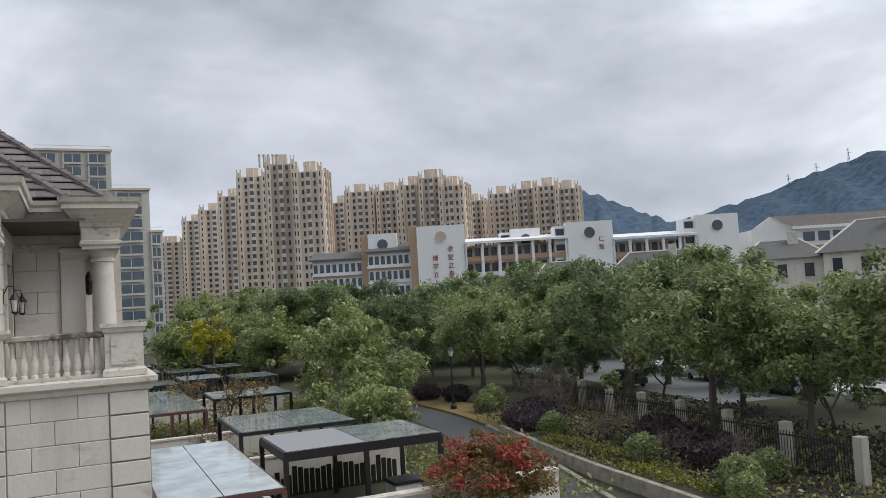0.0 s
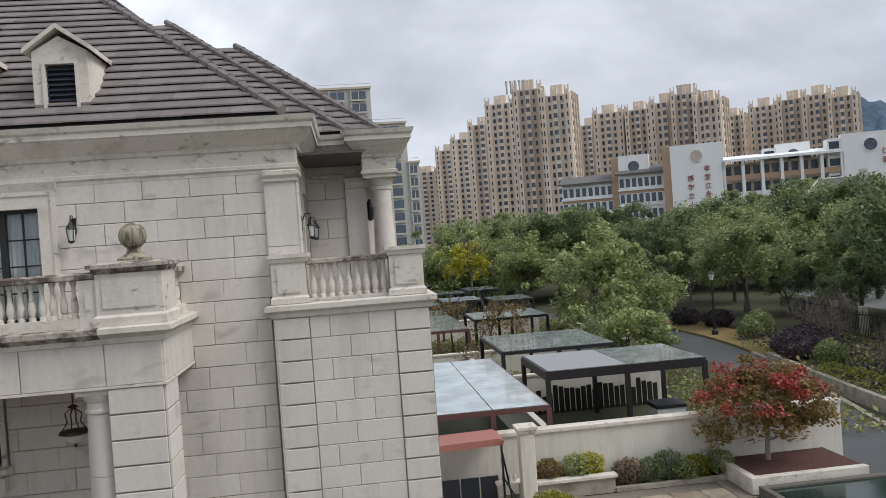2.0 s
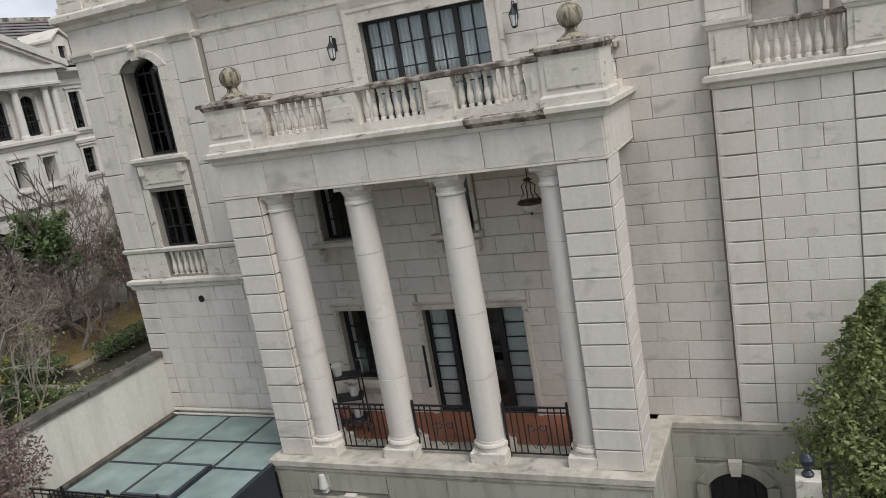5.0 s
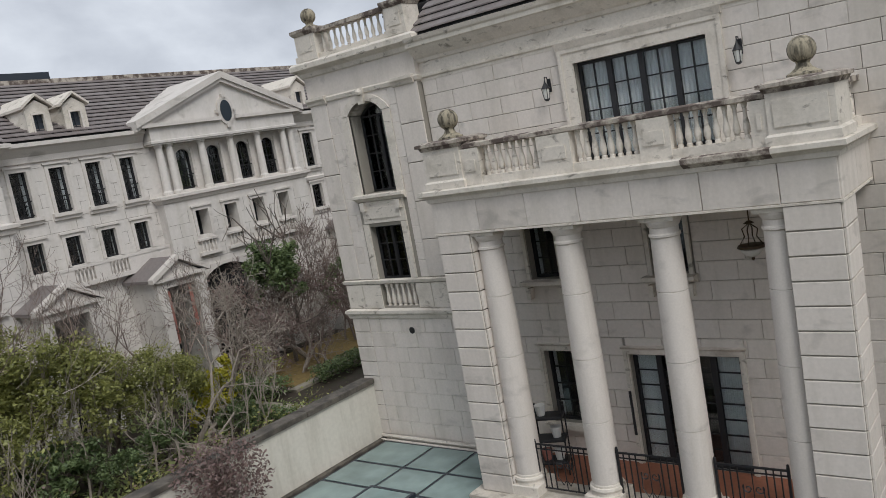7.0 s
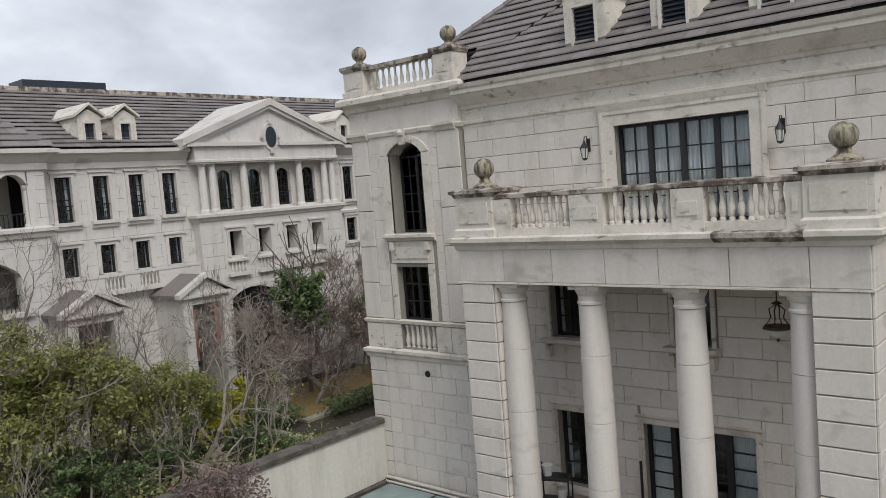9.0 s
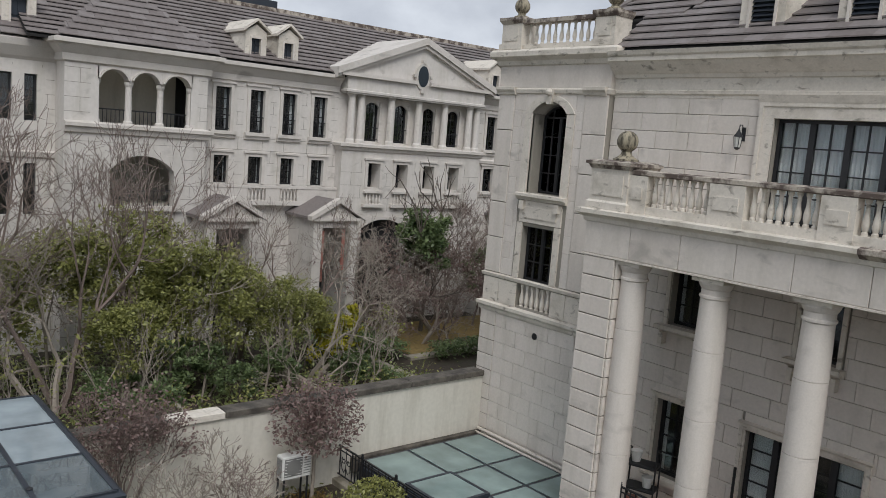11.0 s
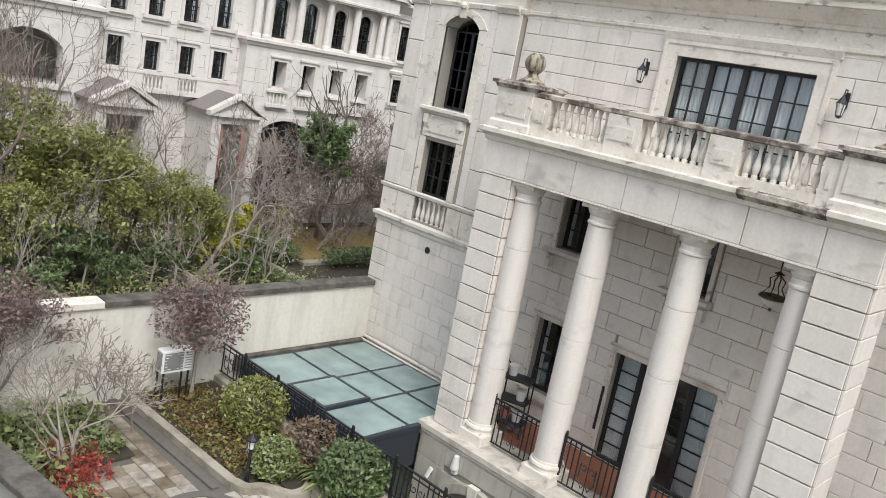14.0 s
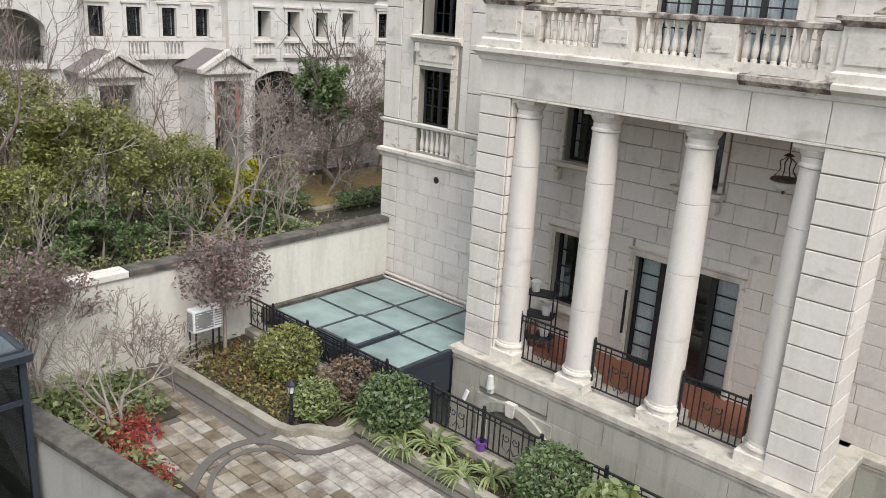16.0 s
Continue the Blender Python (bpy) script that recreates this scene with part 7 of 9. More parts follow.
put(leafy_tree("ginkgo_tree", "bright yellow-leaved tree among the green", 207, 6.4, 2.2, 1.9, 0.22, 1800, LEAF_YELLOW, 40, 0.12, group="street trees"), 12.8, 90.0, 0.0, 0, 1.15)
put(leafy_tree("loquat_tree", "light green leafy tree behind the pergola", 209, 3.9, 2.7, 1.9, 0.16, 6500, LEAF_LIGHT, 60, 0.1, low=0.2), 15.6, 45.4, 0.0, 0, 0.9)
put(leafy_tree("young_tree", "slender light green young tree", 210, 5.4, 0.8, 1.5, 0.18, 600, LEAF_LIGHT, 26, 0.06), 15.2, 46.5, 0.0)
repeat(leafy_tree("rusty_tree", "thin tree with rust-brown winter leaves", 211, 4.4, 1.7, 1.5, 0.14, 900, LEAF_RUST, 40, 0.09), [(9.5, 53.0, 0, 0, 0.95), (7.0, 60, 0, 90, 0.9)])
repeat(bare_tree("bare_tree", "spreading bare winter shrub on the bank", 213, 3.0, 0.06, 5, 0.6, 5, 0.02, TWIG, group="bank shrubs"), [(25.3, 36.0, 0.5, 0, 0.95), (25.6, 26.6, 0.5, 100, 0.75), (28.6, 47.0, 0.5, 200, 1.35), (24.2, 29.6, 0.5, 20, 0.6), (30.6, 50.0, 0.1, 300, 1.3), (16.0, 41.5, 0, 60, 0.7)])
repeat(ball_bush("bank_ball", "rounded green shrub on the bank", 215, 0.95, 1500, 0.12, LEAF_TREE, 0.85, group="bank shrubs"), [(23.2, 30.2, 0.5, 0, 0.85), (24.2, 39.5, 0.5, 60, 0.8), (22.6, 23.7, 0.5, 120, 0.9), (28.4, 55.0, 0.0, 50, 1.1), (26.8, 53.0, 0, 90, 0.9), (21.6, 22.4, 0.5, 10, 0.7), (24.8, 24.4, 0.5, 0, 0.8), (17.2, 36.0, 0, 0, 0.6)])
repeat(ball_bush("dark_bank_shrub", "dark purple-leaved hedge shrub on the bank", 217, 1.1, 1700, 0.12, LEAF_PLUM, 0.6, group="bank shrubs"), [(24.2, 43.4, 0.45, 0, 0.9), (25.2, 44.6, 0.45, 40, 1.0), (23.6, 41.6, 0.45, 80, 0.75), (26.6, 45.4, 0.4, 120, 1.1), (26.8, 31.6, 0.5, 160, 1.0), (25.6, 32.6, 0.5, 200, 0.9), (25.4, 30.4, 0.5, 240, 0.95), (26.6, 29.4, 0.5, 20, 0.9), (24.6, 27.6, 0.5, 60, 0.85), (25.2, 41.6, 0.5, 110, 0.9), (27.6, 34.6, 0.5, 110, 1.0), (28.0, 60.5, 0.0, 20, 1.1), (26.6, 63.5, 0.0, 60, 1.1)])
ground_cover("bank_planting", "mixed low planting on the bank", [(21.4, 34, 20, 37), (23.4, 36, 37, 48)], 9000, 0.13, LEAF_OLIVE, 221, 0.5, 0.55)
ground_cover("bank_planting", "yellow-green clipped edging on the bank", [(21.5, 22.6, 24, 30), (22.2, 23.6, 31, 38)], 2600, 0.09, LEAF_GOLD, 224, 0.5, 0.6)
ground_cover("bank_planting", "dark low planting on the bank", [(22, 36, 20, 37), (24, 38, 37, 50)], 9000, 0.14, LEAF_PLUM, 222, 0.55, 0.45)
repeat(bare_tree("bare_shrub", "brown bare shrub in a neighbouring garden", 219, 2.6, 0.05, 5, 0.55, 4, 0.08, TWIG, 300, LEAF_RUST, 0.1, category="shrub", group="neighbour shrubs"), [(7.5, 48.2, 0, 0, 1.0), (10.5, 48.5, 0, 90, 1.0), (13.6, 49.0, 0, 200, 1.1), (13.0, 52.0, 0, 20, 1.0), (6.6, 46.0, 0, 130, 0.9), (15.0, 56.0, 0, 60, 1.3), (9.5, 62.0, 0, 250, 1.2), (12.5, 64.0, 0, 300, 1.3), (3.6, 68.0, 0, 30, 1.2)])
ground_cover("yard_planting", "green planting in the neighbouring gardens", [(2, 18, 40, 75), (14.5, 20, 28, 40)], 12000, 0.16, LEAF_OLIVE, 223, 0.0, 0.7)

# ---- built things in the walled garden ----
def lantern_post(h=1.1):
    """Black garden lamp: post with collar and a glazed lantern head."""
    t = thing("garden_lamp", "black cast garden lamp with glazed lantern head", "lamp", "garden lamps")
    part("post", Shape().lathe(0, 0, 0, [(0.09, 0), (0.09, 0.05), (0.05, 0.09), (0.04, 0.3), (0.055, 0.33), (0.035, 0.37), (0.032, h - 0.36), (0.06, h - 0.32)], 10), BLACK_METAL, t)
    part("lantern_glass", Shape().lathe(0, 0, h - 0.31, [(0.06, 0), (0.075, 0.17)], 8), LAMP_GLASS, t)
    s = Shape().lathe(0, 0, h - 0.14, [(0.13, 0), (0.12, 0.03), (0.05, 0.09), (0.02, 0.14)], 8)
    for k in range(4):
        a = k * math.pi / 2 + 0.4
        s.tube([(0.062 * math.cos(a), 0.062 * math.sin(a), h - 0.32), (0.08 * math.cos(a), 0.08 * math.sin(a), h - 0.13)], 0.008, 4)
    part("hood", s, BLACK_METAL, t)
    return t


repeat(lantern_post(), [(-11.45, 8.62, 0.0, 0, 1.0), (5.35, 20.3, 0.0, 0, 0.95)])


def railing_panel(L, h=0.82):
    """Wrought-iron panel: rails, bars and a scroll in the middle."""
    t = thing("iron_railing", "black wrought-iron railing panel with scrollwork", "railing", "railing panels")
    part("top_rail", Shape().box(0, L, -0.02, 0.02, h - 0.03, h), BLACK_METAL, t)
    part("mid_rail", Shape().box(0, L, -0.012, 0.012, h - 0.13, h - 0.11), BLACK_METAL, t)
    part("bottom_rail", Shape().box(0, L, -0.015, 0.015, 0.08, 0.105), BLACK_METAL, t)
    for x in (0.0, L):
        part("post", Shape().box(x - 0.022, x + 0.022, -0.022, 0.022, 0, h + 0.05).lathe(x, 0, h + 0.05, [(0.018, 0), (0.028, 0.02), (0.022, 0.045), (0.005, 0.06)], 8), BLACK_METAL, t)
    n = int(L / 0.125)
    for k in range(1, n):
        x = L * k / n
        if abs(x - L / 2) > 0.24:
            part("bar", Shape().box(x - 0.011, x + 0.011, -0.011, 0.011, 0.1, h - 0.02), BLACK_METAL, t)
    for sg in (-1, 1):
        pts = []
        for i in range(17):
            q = i / 16
            a = q * 7.0
            r = 0.02 + 0.075 * q
            pts.append((L / 2 + sg * (0.10 + r * math.cos(a)), 0, h * 0.6 + r * math.sin(a)))
        pts += [(L / 2 + sg * 0.19, 0, h * 0.35), (L / 2 + sg * 0.08, 0, 0.2), (L / 2 + sg * 0.02, 0, 0.3)]
        part("scroll", Shape().tube(pts, 0.013, 4), BLACK_METAL, t)
    part("scroll_bar", Shape().box(L / 2 - 0.008, L / 2 + 0.008, -0.008, 0.008, 0.1, h - 0.02), BLACK_METAL, t)
    return t


repeat(railing_panel(1.3), [(-16.1 + 1.32 * k, 10.57, 0.22, 0, 1.0) for k in range(12)])
repeat(railing_panel(1.27, 1.08), [(-9.58, 13.36, LZ, 0, 1.0), (-7.69, 13.36, LZ, 0, 1.0), (-5.74, 13.36, LZ, 0, 1.0)])
repeat(railing_panel(1.1), [(-0.1, 10.9, 0.0, 90, 1.0), (-0.1, 12.1, 0.0, 90, 1.0), (-0.1, 13.3, 0.0, 90, 1.0)])

# glass roof over the sunken court
GZ = 0.61
groof = thing("glass_roof", "flat steel-framed glass roof, green panes with painted sky sheen", "glass roof")
gx, gy = [-15.5, -13.78, -12.42, -11.06], [11.1, 12.45, 13.62, 14.9]
for x in gx:
    part("beam", Shape().soft_box(x - 0.045, x + 0.045, gy[0], gy[-1], GZ - 0.1, GZ + 0.02), GREY_METAL, groof)
for y in gy:
    part("beam", Shape().box(gx[0], gx[-1], y - 0.045, y + 0.045, GZ - 0.1, GZ + 0.013), GREY_METAL, groof)
for i in range(3):
    for j in range(3):
        lift = 0.07 if (i, j) == (1, 0) else 0.0
        p = part("pane", Shape().box(gx[i] + 0.05, gx[i + 1] - 0.05, gy[j] + 0.05, gy[j + 1] - 0.05, GZ + 0.016 + lift, GZ + 0.03 + lift), ROOF_GLASS, groof)
        if lift:
            part("vent_frame", Shape().moulding([(gx[i] + 0.02, gy[j] + 0.02), (gx[i] + 0.02, gy[j + 1] - 0.02), (gx[i + 1] - 0.02, gy[j + 1] - 0.02), (gx[i + 1] - 0.02, gy[j] + 0.02)][::-1], [(0, GZ + 0.02), (0.03, GZ + 0.02), (0.03, GZ + 0.11), (-0.05, GZ + 0.11), (-0.05, GZ + 0.09)], True), GREY_METAL, groof)
part("support", Shape().box(gx[0], gx[-1], 11.0, 11.09, -2.2, GZ - 0.1).box(gx[-1] - 0.08, gx[-1], 11.09, 12.8, -0.4, GZ - 0.1), GREY_METAL, groof)
part("floor_below", Shape().box(gx[0], gx[-1], 11.1, 15.1, -2.19, -2.16), STONE_TRIM, groof)
tagged(part("drain_pipe", Shape().tube([(-15.7, 15.03, 0.74), (-11.1, 15.03, 0.70)], 0.045, 8).tube([(-15.7, 14.96, 0.64), (-11.1, 14.96, 0.62)], 0.035, 8), STONE_TRIM), "cream drain pipe along the wall foot", "pipe")

# air conditioner by the wall
ac = thing("air_conditioner", "white outdoor air-conditioning unit on a metal stand", "air conditioner")
part("case", Shape().soft_box(-0.42, 0.42, -0.16, 0.16, 0, 0.6, 0.02), WHITE_PLASTIC, ac)
part("grille", Shape().lathe(0, 0, 0, [(0.21, 0), (0.21, 0.012), (0.18, 0.016), (0.05, 0.02)], 20).turned(Matrix.Translation((-0.1, -0.166, 0.3)) @ Matrix.Rotation(radians(90), 4, "X")), AC_GREY, ac)
for k in range(7):
    part("slat", Shape().box(0.2, 0.4, -0.168, -0.158, 0.08 + k * 0.07, 0.1 + k * 0.07), AC_GREY, ac)
part("fan_panel", Shape().soft_box(-0.36, 0.16, -0.168, -0.158, 0.06, 0.54, 0.003), AC_GREY, ac)
for k in range(8):
    part("side_slat", Shape().box(-0.428, -0.418, -0.13 + k * 0.034, -0.115 + k * 0.034, 0.06, 0.54), AC_GREY, ac)
for k in range(6):
    part("fan_bar", Shape().box(-0.35, 0.15, -0.176, -0.168, 0.1 + k * 0.078, 0.112 + k * 0.078), WHITE_PLASTIC, ac)
part("bracket", Shape().box(-0.36, -0.32, -0.16, 0.22, -0.04, 0).box(0.32, 0.36, -0.16, 0.22, -0.04, 0), BLACK_METAL, ac)
for q in (-0.34, 0.34):
    for y in (-0.13, 0.18):
        part("stand_leg", Shape().box(q - 0.02, q + 0.02, y - 0.02, y + 0.02, -0.9, -0.04), BLACK_METAL, ac)
ac.matrix_basis = at(-15.12, 8.95, 0.84, 90, 0.86)

# sunroom of grey aluminium and glass
sunroom = thing("sunroom", "anthracite aluminium sunroom with glazed roof", "sunroom")
SX0, SX1, SY0, SY1, SZ = -16.6, -11.72, -4.6, 3.95, 2.95
part("gutter", Shape().moulding([(SX0, SY0), (SX1, SY0), (SX1, SY1), (SX0, SY1)], [(0, SZ - 0.2), (0.1, SZ - 0.16), (0.12, SZ - 0.04), (0.06, SZ), (-0.1, SZ), (-0.1, SZ - 0.2)], True), GREY_METAL, sunroom)
ys = [SY1 - 1.06 * k for k in range(9)]
xs = [SX0, SX0 + 1.63, SX0 + 3.26, SX1]
for y in ys:
    part("rafter", Shape().box(SX0, SX1, y - 0.035, y + 0.035, SZ - 0.05, SZ + 0.035), GREY_METAL, sunroom)
for x in xs:
    part("purlin", Shape().box(x - 0.03, x + 0.03, ys[-1], ys[0], SZ - 0.05, SZ + 0.025), GREY_METAL, sunroom)
for i in range(8):
    for j in range(3):
        p = part("pane", Shape().box(xs[j] + 0.03, xs[j + 1] - 0.03, ys[i + 1] + 0.035, ys[i] - 0.035, SZ, SZ + 0.01), FROSTED_GLASS if i % 2 == 0 and (i, j) != (0, 2) else SUNROOM_GLASS, sunroom)
for y in ys:
    part("post", Shape().box(SX1 - 0.12, SX1 - 0.02, y - 0.05, y + 0.05, 0, SZ - 0.1), GREY_METAL, sunroom)
for z in (0.3, 2.1):
    part("transom", Shape().box(SX1 - 0.11, SX1 - 0.03, ys[-1], ys[0], z - 0.04, z + 0.04), GREY_METAL, sunroom)
for i in range(8):
    part("pane", Shape().box(SX1 - 0.08, SX1 - 0.07, ys[i + 1] + 0.05, ys[i] - 0.05, 2.14, SZ - 0.14), SUNROOM_WALL, sunroom).visible_shadow = False
    part("pane", Shape().box(SX1 - 0.08, SX1 - 0.07, ys[i + 1] + 0.05, ys[i] - 0.05, 0.34, 2.06), SUNROOM_WALL, sunroom).visible_shadow = False
    if i in (1, 2):
        part("door_frame", Shape().moulding([(ys[i + 1] + 0.07, 0), (ys[i] - 0.07, 0)], [(0.0, 0.34), (0.03, 0.34), (0.03, 2.04), (0, 2.04)]).turned(Matrix.Translation((SX1 - 0.06, 0, 0)) @ Matrix.Rotation(radians(90), 4, "Z")), GREY_METAL, sunroom)
for y in (SY1 - 0.04, SY0 + 0.04):
    part("end_wall", Shape().box(SX0, SX1 - 0.12, y - 0.04, y + 0.04, 0, 0.35).box(SX0, SX1 - 0.12, y - 0.03, y + 0.03, SZ - 0.3, SZ - 0.1).box(xs[1] - 0.04, xs[1] + 0.04, y - 0.03, y + 0.03, 0.35, SZ - 0.3).box(xs[2] - 0.04, xs[2] + 0.04, y - 0.03, y + 0.03, 0.35, SZ - 0.3), GREY_METAL, sunroom)
part("floor", Shape().box(SX0, SX1, SY0, SY1, -0.02, 0.05), PAVE_EDGE, sunroom)
part("vent", Shape().lathe(-12.3, 2.9, SZ + 0.01, [(0.05, 0), (0.05, 0.04), (0.02, 0.06)], 10), BLACK_METAL, sunroom)

# kerbs of the bed and the paving border
tagged(part("bed_kerb", ribbon([(-16.3, 8.22), (-11.5, 8.38)], -0.1, 0.1, -0.1, 0.14), KERB), "weathered stone kerb of the planting bed", "kerb", kind="structure")
tagged(part("bed_kerb", ribbon(smooth_path([(-11.5, 8.38), (-11.22, 8.48), (-11.1, 8.75), (-10.85, 8.92), (-10.62, 9.1), (-10.62, 9.4), (-10.75, 9.6)], 4), -0.1, 0.1, -0.1, 0.16), KERB), "scalloped corner of the stone bed kerb", "kerb", kind="structure")
tagged(part("bed_kerb", ribbon([(-10.8, 9.6), (-1.5, 9.72)], -0.1, 0.1, -0.1, 0.14), KERB), "weathered stone kerb before the clipped balls", "kerb", kind="structure")
tagged(part("bed_soil", Shape().box(-16.4, -11.4, 8.4, 10.45, -0.1, 0.06).box(-11.4, -10.6, 9.2, 10.45, -0.1, 0.06).box(-10.6, -0.4, 9.75, 10.45, -0.1, 0.06).box(-16.4, -13.3, 4.2, 7.3, -0.1, 0.05).box(-13.3, -10.6, 4.5, 6.1, -0.1, 0.05), SOIL), "dark leafy soil of the garden beds", "soil", kind="structure")
border = tagged(part("paving_border", ribbon([(-16.2, 7.92), (-11.6, 8.06)], -0.08, 0.08, -0.02, 0.035), PAVE_EDGE), "dark stone border of the paving", "paving", kind="structure")
part("border_arc", ribbon(smooth_path([(-10.6, 8.16), (-11.1, 8.08), (-11.52, 7.75), (-11.58, 7.2), (-11.36, 6.65), (-10.87, 6.1), (-10.2, 5.7)]), -0.09, 0.09, -0.02, 0.04), PAVE_EDGE, border)
part("border_arc", ribbon(smooth_path([(-10.4, 8.0), (-10.85, 7.96), (-11.2, 7.65), (-11.27, 7.16), (-11.06, 6.7), (-10.7, 6.35), (-10.1, 6.0)]), -0.05, 0.05, -0.02, 0.042), PAVE_EDGE, border)
part("border_arc", ribbon(smooth_path([(-10.7, 8.16), (-10.4, 8.4), (-10.28, 8.8), (-10.2, 9.33)]), -0.07, 0.07, -0.02, 0.041), PAVE_EDGE, border)
part("border_strip", ribbon([(-10.2, 9.33), (-1.5, 9.44)], -0.07, 0.07, -0.02, 0.035), PAVE_EDGE, border)

# flower pot, wall lamps, lantern and the plant cart on the porch
pot = thing("flower_pot", "small purple plastic flower pot on the kerb", "pot")
part("bowl", Shape().lathe(0, 0, 0, [(0.08, 0), (0.11, 0.16), (0.12, 0.17), (0.12, 0.2), (0.1, 0.2), (0.09, 0.15)], 14), PURPLE_POT, pot)
pot.matrix_basis = at(-8.2, 10.56, 0.22)


def sconce():
    t = thing("wall_lantern", "black scroll-arm wall lantern with glass", "lamp", "wall lanterns")
    s = Shape().box(-0.04, 0.04, -0.02, 0.0, -0.02, 0.26)
    s.tube([(0, -0.02, 0.16), (0, -0.08, 0.3), (0, -0.17, 0.3), (0, -0.19, 0.2)], 0.012, 5)
    part("arm", s, BLACK_METAL, t)
    s = Shape().lathe(0, -0.19, 0.06, [(0.10, 0), (0.06, 0.06), (0.025, 0.12), (0.012, 0.16)], 8).lathe(0, -0.19, -0.2, [(0.02, 0), (0.06, 0.03), (0.06, 0.05)], 8)
    for k in range(4):
        a = k * math.pi / 2 + 0.78
        s.tube([(0.058 * math.cos(a), -0.19 + 0.058 * math.sin(a), -0.16), (0.088 * math.cos(a), -0.19 + 0.088 * math.sin(a), 0.06)], 0.008, 4)
    part("cage", s, BLACK_METAL, t)
    part("lantern_glass", Shape().lathe(0, -0.19, -0.15, [(0.05, 0), (0.075, 0.2)], 8), LAMP_GLASS, t)
    return t


sc = sconce()
put(sc, -8.99, W - 0.04, 8.98)
for m in (at(-4.97, W - 0.04, 8.96), at(-0.97, 16.05, 8.75, 90), at(-0.97, 18.0, 8.75, 90)):
    c = copy_thing(sc, Matrix())
    c.matrix_basis = m
lan = thing("hanging_lantern", "aged bronze pendant lantern with frosted bowl in the porch", "lamp")
part("chain", Shape().tube([(0, 0, 0.3), (0, 0, 1.1)], 0.012, 5).lathe(0, 0, 1.05, [(0.05, 0), (0.06, 0.05)], 8).lathe(0, 0, 0.26, [(0.02, 0), (0.09, 0.02), (0.03, 0.06)], 8), BRONZE, lan)
s = Shape()
for k in range(4):
    a = k * math.pi / 2
    s.tube([(0, 0, 0.28), (0.13 * math.cos(a), 0.13 * math.sin(a), 0.18), (0.10 * math.cos(a), 0.10 * math.sin(a), 0.05), (0.2 * math.cos(a), 0.2 * math.sin(a), -0.1)], 0.012, 5)
s.lathe(0, 0, -0.15, [(0.14, 0), (0.24, 0.02), (0.22, 0.06), (0.12, 0.07)], 16)
part("frame", s, BRONZE, lan)
part("bowl", Shape().lathe(0, 0, -0.3, [(0.02, 0), (0.11, 0.04), (0.18, 0.11), (0.19, 0.15)], 16), LAMP_GLASS, lan, "white frosted glass bowl", True)
part("finial", Shape().lathe(0, 0, -0.36, [(0.01, 0), (0.03, 0.03), (0.02, 0.06)], 8), BRONZE, lan)
lan.matrix_basis = at(-4.88, 14.25, 5.70, 0, 1.06)

cart = thing("plant_stand", "black metal tiered stand with pots on the porch", "stand")
part("frame", Shape().tube([(-0.25, 0, 0), (-0.25, 0, 1.35), (-0.15, -0.2, 1.42)], 0.015, 5).tube([(0.25, 0, 0), (0.25, 0, 1.35)], 0.015, 5).tube([(-0.25, 0.3, 0), (-0.25, 0.3, 1.2), (-0.25, 0, 1.35)], 0.015, 5).tube([(0.25, 0.3, 0), (0.25, 0.3, 1.2), (0.25, 0, 1.35)], 0.015, 5), BLACK_METAL, cart)
for z in (0.2, 0.6, 1.0):
    part("shelf", Shape().soft_box(-0.26, 0.26, -0.02, 0.32, z, z + 0.04), BLACK_METAL, cart)
for k, (z, mt) in enumerate(((0.24, RED_CLOTH), (0.64, WHITE_PLASTIC), (1.04, WHITE_PLASTIC), (0.24, WHITE_PLASTIC))):
    part("pot", Shape().lathe(-0.12 + 0.22 * (k % 2), 0.15, z, [(0.07, 0), (0.1, 0.18), (0.09, 0.18)], 10), mt, cart)
cart.matrix_basis = at(-9.75, 14.2, 0.66, 20, 1.3)
tagged(part("door_handle", Shape().tube([(-8.16, W - 0.16, 1.35), (-8.16, W - 0.16, 2.35)], 0.03, 6), BLACK_METAL, villa))
camr = thing("security_camera", "small white security camera on the porch wall", "camera")
part("mount", Shape().box(-0.03, 0.03, -0.05, 0, -0.03, 0.03), WHITE_PLASTIC, camr)
part("body", Shape().tube([(0, -0.05, 0), (0.05, -0.2, -0.05)], 0.035, 8), WHITE_PLASTIC, camr)
camr.matrix_basis = at(-10.9, W - 0.03, 3.2)
bell = thing("wall_lamp", "cream plastic wall lamp on the plinth", "lamp")
part("shade", Shape().lathe(0, 0, 0, [(0.1, 0), (0.1, 0.03), (0.06, 0.3), (0.02, 0.32)], 10), LAMP_GLASS, bell)
part("base", Shape().box(-0.06, 0.06, -0.02, 0.1, -0.12, -0.02), WHITE_PLASTIC, bell)
bell.matrix_basis = at(-9.84, LY - 0.1, 0.12)
flood = thing("floodlight", "small white floodlight tilted on the plinth", "lamp")
part("head", Shape().soft_box(-0.06, 0.06, -0.1, -0.04, -0.12, 0.12).turned(Matrix.Rotation(radians(-25), 4, "X")), WHITE_PLASTIC, flood)
part("arm", Shape().box(-0.02, 0.02, -0.06, 0.0, -0.02, 0.02), BLACK_METAL, flood)
flood.matrix_basis = at(-10.5, LY - 0.04, -0.34, -20)
urn = thing("solar_lantern", "grey solar lantern standing on a cream gate pier", "lamp")
part("pier", Shape().soft_box(-0.2, 0.2, -0.2, 0.2, -0.8, 0), STONE_TRIM, urn)
